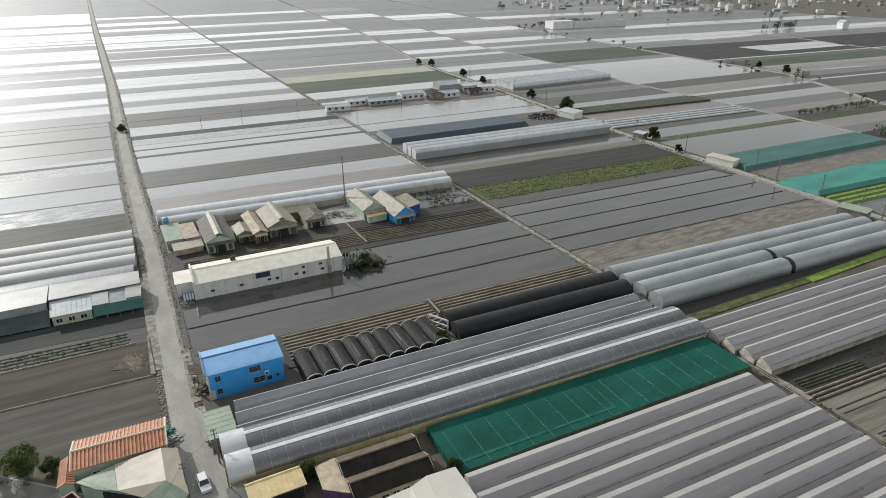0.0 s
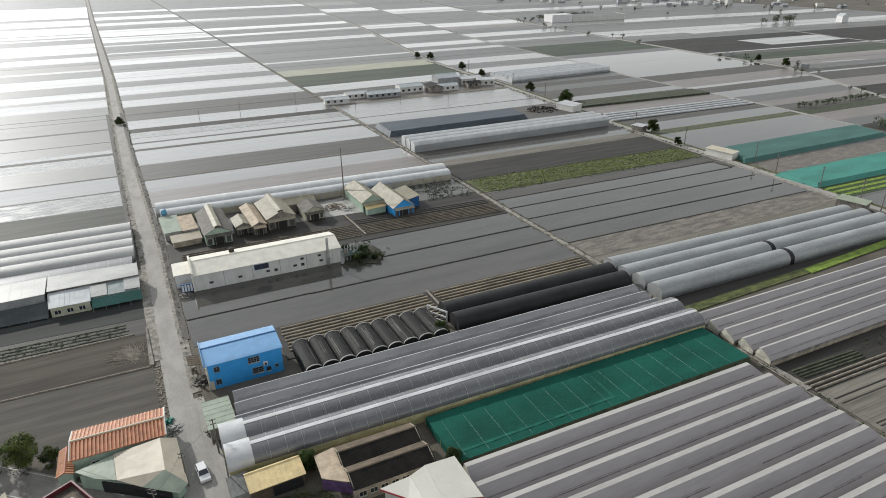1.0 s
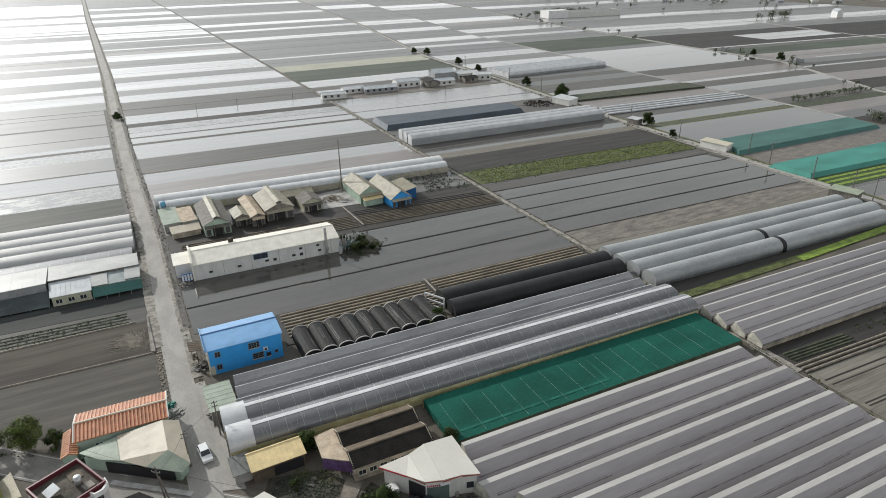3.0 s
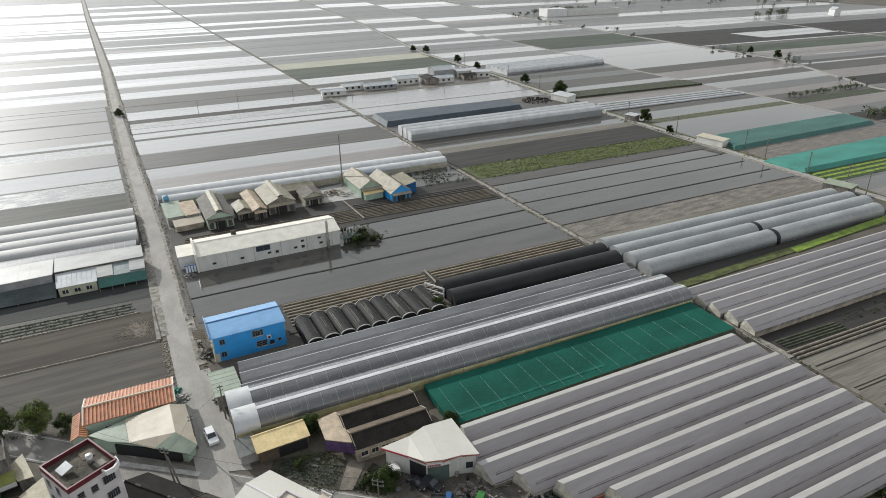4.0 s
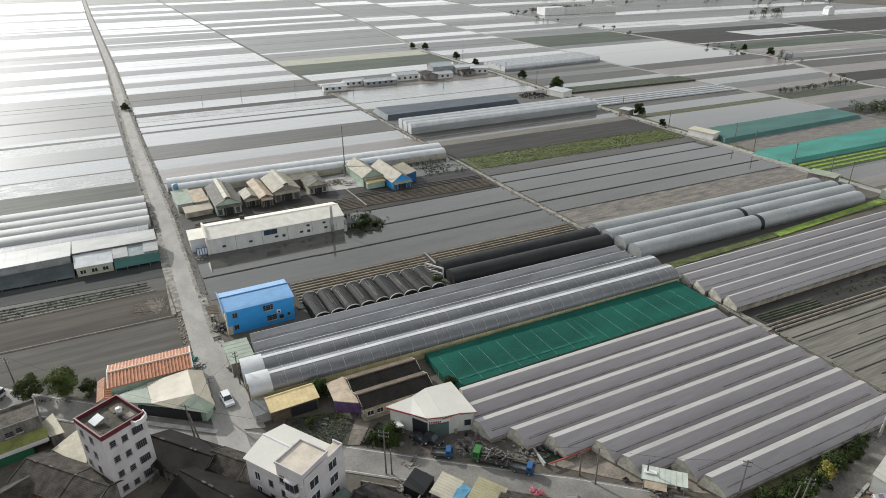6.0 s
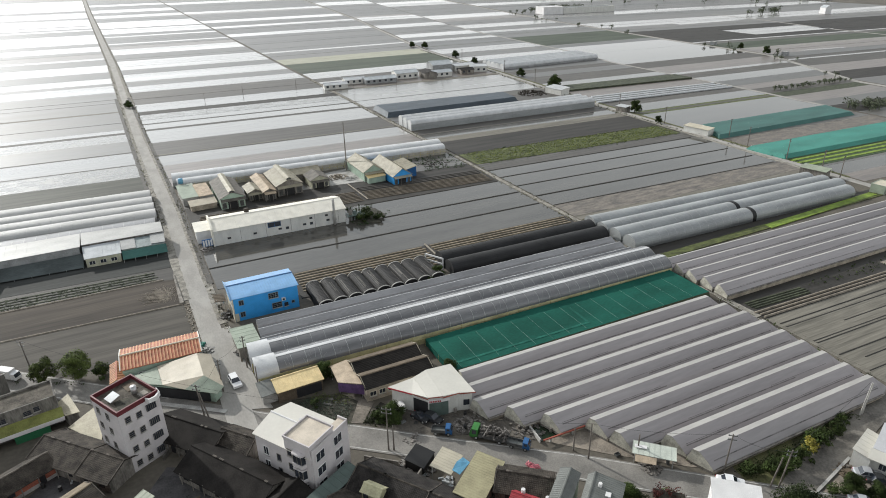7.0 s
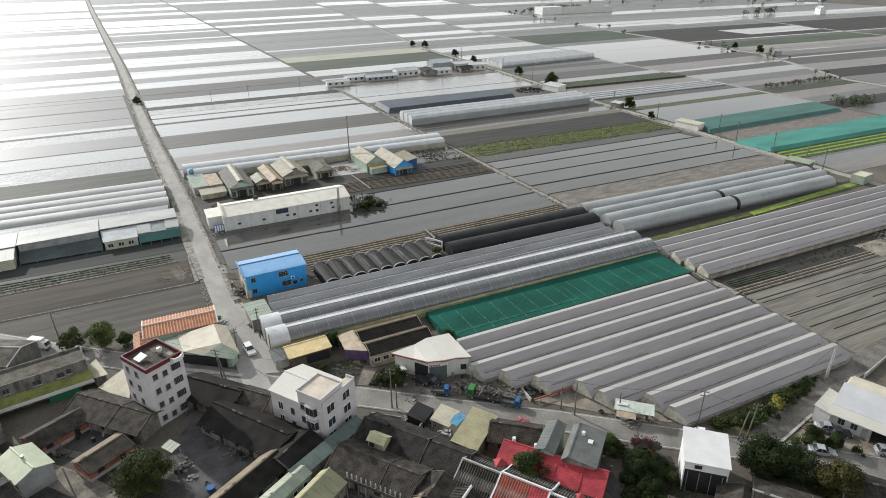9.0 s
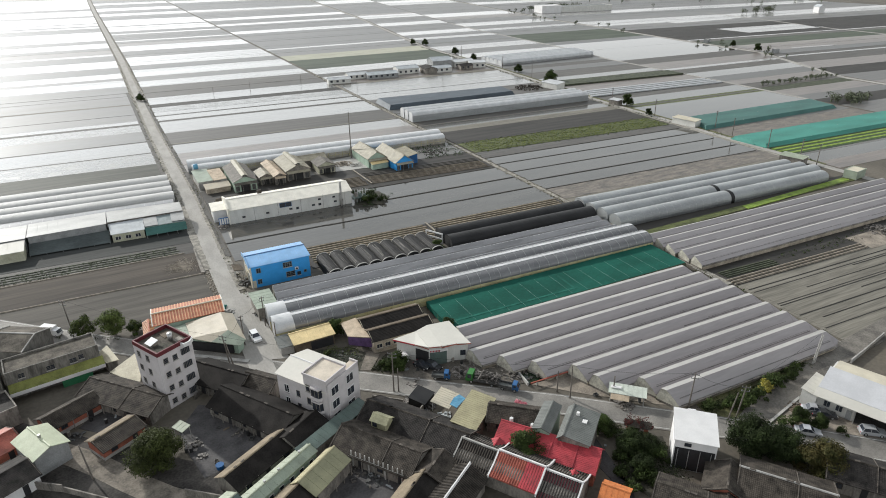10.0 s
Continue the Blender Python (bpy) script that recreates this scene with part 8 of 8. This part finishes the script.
t = shed("street_canopy", "pale mint sheet canopy on thin posts beside the street", "canopy", 57.3, 37.2, -45, 6.6, 2.5, 2.3, 2.6, "palemint", None, ("ribs", 0.8), 0.2, True)
part("patch", Shape().box(-3.2, -1.2, -0.3, 0.5, 2.62, 2.66), "white", t, "loose white sheet on the roof")
part("awning", Shape().sheet([(-2.6, 1.7), (-1.5, 2.2)], -3.0, 0.4, 0.05), "porchtan", t, "worn tan awning")
scrap(56.0, 36.4, 1.8, 40, "junk", "goods and crates under the street canopy", 91, 0.9)
t = thing("gate_beam", "red-painted steel beam lying by the greenhouses", "beam", at(49.6, 49.1, 0, -3))
part("beam", Shape().box(-6.0, 6.0, -0.22, 0.02, 0.8, 1.0), "redtile", t)
for u in (-4.6, 0, 4.6):
    part("prop", Shape().box(u - 0.15, u + 0.15, -0.3, 0.0, 0, 0.8), "concrete", t)
t = thing("pergola", "dark reddish brick gateway overgrown with vines", "gateway", at(52.0, 28.9, 0, -45))
for u in (-1.5, 1.5):
    part("pillar", Shape().box(u - 0.35, u + 0.35, -0.4, 0.4, 0, 2.6), "brick", t)
part("roof", Shape().prism([(-1.0, 2.6), (1.0, 2.6), (0, 3.5)], -2.3, 2.3), "browntile", t)
random.seed(66)
vn = Shape()
for k in range(16):
    leaf_cloud(vn, (random.uniform(-2.2, 2.2), random.uniform(-0.9, 0.9), random.uniform(2.4, 3.6)), 0.7, 40, 0.17)
part("vines", vn, "leafvine", t, "dark red vines over the gateway")
t = thing("pale_frame", "pale steel frame panel by the black tunnels", "frame", at(57.6, 119.6, 0, -62))
for z in (0.4, 1.8, 3.4):
    part("rail", Shape().box(-3.0, 3.0, -0.12, 0.12, z, z + 0.4), "white", t)
for u in (-3.0, 2.8):
    part("upright", Shape().box(u, u + 0.25, -0.15, 0.15, 0, 3.8), "white", t)
t = thing("plank_bridge", "pale plank walk across the ridges", "walkway", at(61.6, 127.4, 0, 88))
part("planks", Shape().box(-7.0, 7.0, -0.25, 0.25, 0.4, 0.55), "bundpale", t)
t = thing("plank_bridge", "pale plank walk across the far ridges", "walkway", at(60.6, 188.0, 0, 92))
part("planks", Shape().box(-10.0, 9.0, -0.25, 0.25, 0.45, 0.6), "bundpale", t)
t = thing("storage_tank", "silver water tank beside the metal hall", "water tank", at(37.9, 61.4, 0, 0))
part("tank", Shape().rod((0, 0, 0.2), (0, 0, 2.0), 0.6, n=14), "steel", t, "", True)
part("base", Shape().box(-0.7, 0.7, -0.7, 0.7, 0, 0.2), "concrete", t)
t = thing("storage_tank", "white tank beside the hall", "water tank", at(25.0, 69.2, 0, 0))
part("tank", Shape().box(-0.8, 0.8, -0.8, 0.8, 0.3, 1.9), "white", t)
t = shed("yard_shed", "small mint sheet roof beside the tree", "shed", -19.2, 66.9, -58, 2.6, 1.7, 2.4, 2.7, "mint", None, ("ribs", 0.8), 0.1, True)
t = thing("blue_drum", "blue plastic tub by the courtyard wall", "tub", at(-14.7, 56.0, 0, 20))
part("tub", Shape().rod((0, 0, 0), (0, 0, 0.8), 0.62, 0.7, 12), "truckblue", t)

# ---------------------------------------------------------------- far farms and town
def far_house(x, y, deg, L, W, e, r, wall, roof, label="far pale farmhouse", name="farmhouse"):
    t = gable(name, label, "house", x, y, deg, L, W, e, r, wall, roof, ("plain", 1), 0.4)
    for i in range(max(1, int(L / 4))):
        window_on(t, "f", L, W, -L / 2 + 2 + i * 4, 1.2, 1.4, 1.2, "dark", sill=False)
    return t


for x, y, a, L, W, e, r, wl, rf, lb in ((117.5, 380, -8, 15, 6, 3, 4.0, "creamwall", "filmwhite", "far long white-roofed farm shed by the ditch"), (134, 391, -3, 14, 8, 3, 4.2, "creamwall", "filmwhite", "far pale-roofed farm shed"), (150, 385, -3, 22, 9, 3.0, 4.2, "greywall", "palegrey", "far long pale grey farm shed"), (172, 392, -3, 16, 10, 4, 5.4, "creamwall", "palegrey", "far grey-roofed farmhouse beyond the ditch"),
        (187, 386, 80, 14, 9, 3.5, 4.6, "mossy", "darktile", "far dark-roofed farmhouse beyond the ditch"), (203, 400, -5, 15, 12, 6, 8, "greywall", "palegrey", "far tall grey metal barn"), (196, 384, -3, 14, 8, 3.2, 4.4, "creamwall", "palegrey", "far grey farm shed with windows"),
        (221, 398, -5, 16, 10, 4, 5, "creamwall", "filmwhite", "far white-roofed shed by the road"), (228, 388, -20, 12, 9, 4, 5, "creamwall", "filmwhite", "far white-roofed shed by the road"), (216, 384, -3, 10, 7, 3, 4, "mossy", "darktile", "far dark-roofed shed by the road")):
    far_house(x, y, a, L, W, e, r, wl, rf, lb)
t = block("factory", "far long white factory hall with pale roof", "factory", 545, 735, -8, 30, 24, 9, "white", "white", 0.6)
block("factory", "far long pale industrial hall", "factory", 600, 728, -8, 80, 26, 7, "creamwall", "greyroof", 0.4)
shed("roadside_shed", "cream shed with pale roof beside the second road", "shed", 228.0, 184.0, -80, 12.5, 4.6, 3.0, 3.4, "cream", "creamwall")
shed("roadside_shed", "pale sheet shed at the tunnels' end", "shed", 217.5, 118.8, -78, 9, 4.6, 2.8, 3.2, "mint", "mossy")
shed("roadside_shed", "white-roofed shed by the second road", "shed", 228.0, 292.5, -80, 13, 7, 3.4, 4.2, "filmwhite", "creamwall")
shed("roadside_shed", "grey shed by the second road", "shed", 229, 236, -80, 6, 4, 2.8, 3.2, "filmwhite", "mossy")
block("pump_house", "grey concrete pump house at the tunnels' end", "pump house", 221.0, 96.2, 8, 7, 4.6, 3.0, "sage", "cream", 0.2)
for x, y in ((466, 318), (470, 392)):
    block("pump_house", "small pale pump house by the far road", "pump house", x + 4, y, 20, 6, 4, 2.8, "greywall", "concrete", 0.2)
random.seed(21)
far_a = [far_house(0, 0, 0, 14, 10, 6, 8, "white", "palegrey", "pale town house far away", "town_house"), far_house(0, 0, 0, 16, 11, 9, 9.6, "creamwall", "porchcream", "cream town house far away", "town_house"),
         far_house(0, 0, 0, 20, 10, 4, 6, "hazewall", "filmwhite", "pale roofed hall far away", "town_house"), far_house(0, 0, 0, 12, 9, 5, 7, "hazewall", "greyroof", "grey-roofed town house far away", "town_house")]
for k in range(150):
    u = random.random()
    x, y = random.uniform(760, 1500), random.uniform(560, 1300)
    if y < 1250 - 0.62 * x + random.uniform(-60, 260):
        x, y = x + 120, y + 240
    m = pose(x, y, 0, 0, 0, random.uniform(-60, 60)) @ Matrix.Diagonal((0.8, 0.8, random.uniform(0.7, 1.4), 1))
    if k < 4:
        far_a[k].matrix_basis = m
    else:
        copy_thing(far_a[k % 4], m)
for x, y in ((820, 520),):
    copy_thing(far_a[int(x) % 4], pose(x, y, 0, 0, 0, (x * 7) % 90))


def far_trees(spots, seed, label, n=16, r=5.0, h=8.0, size=0.9):
    """Distant trees, each a cluster of leafy clumps over a trunk, in one sheet of woodland."""
    random.seed(seed)
    s = Shape()
    for x, y in spots:
        k = random.uniform(0.6, 1.3)
        s.rod((x, y, 0), (x, y, h * k * 0.5), 0.3 * k, 0.2 * k, 5)
        for _ in range(4):
            leaf_cloud(s, (x + random.uniform(-1, 1) * r * 0.4 * k, y + random.uniform(-1, 1) * r * 0.4 * k, h * k * random.uniform(0.4, 0.8)), r * k * 0.5, n, size * k)
    # distance haze sits in this pale leaf colour
    tagged(part("far_trees", s, "leafpale"), label, "trees", "", "stuff")


far_trees([(343 + 4.8 * k, 230.8 - 0.26 * k) for k in range(15)], 56, "row of low bushes along a far path", 16, 2.2, 2.6, 0.5)
far_trees([(334 + random.uniform(0, 26), 170 + random.uniform(0, 12)) for _ in range(22)], 57, "dense dark bushes past the teal net", 18, 3.4, 4.2, 0.5)
random.seed(5)
line_d = [(lerp(LINE_D, y) + random.choice((-7, 7)) + random.uniform(-2, 2), y) for y in [random.uniform(230, 800) for _ in range(26)]]
far_trees(line_d, 51, "scattered trees along the far road", 16, 3.0, 5.0, 0.6)
town = [(random.uniform(700, 1500), random.uniform(620, 1500)) for _ in range(130)]
far_trees(town, 52, "trees between the far town houses", 14)
far_trees([(560 + random.uniform(-40, 60), 760 + random.uniform(-8, 14)) for _ in range(40)] + [(700 + random.uniform(-8, 8), 1130 + random.uniform(-6, 6)) for _ in range(6)] + [(730 + random.uniform(0, 60), 560 + random.uniform(-6, 6)) for _ in range(16)], 53, "tree belt behind the far factory", 14)
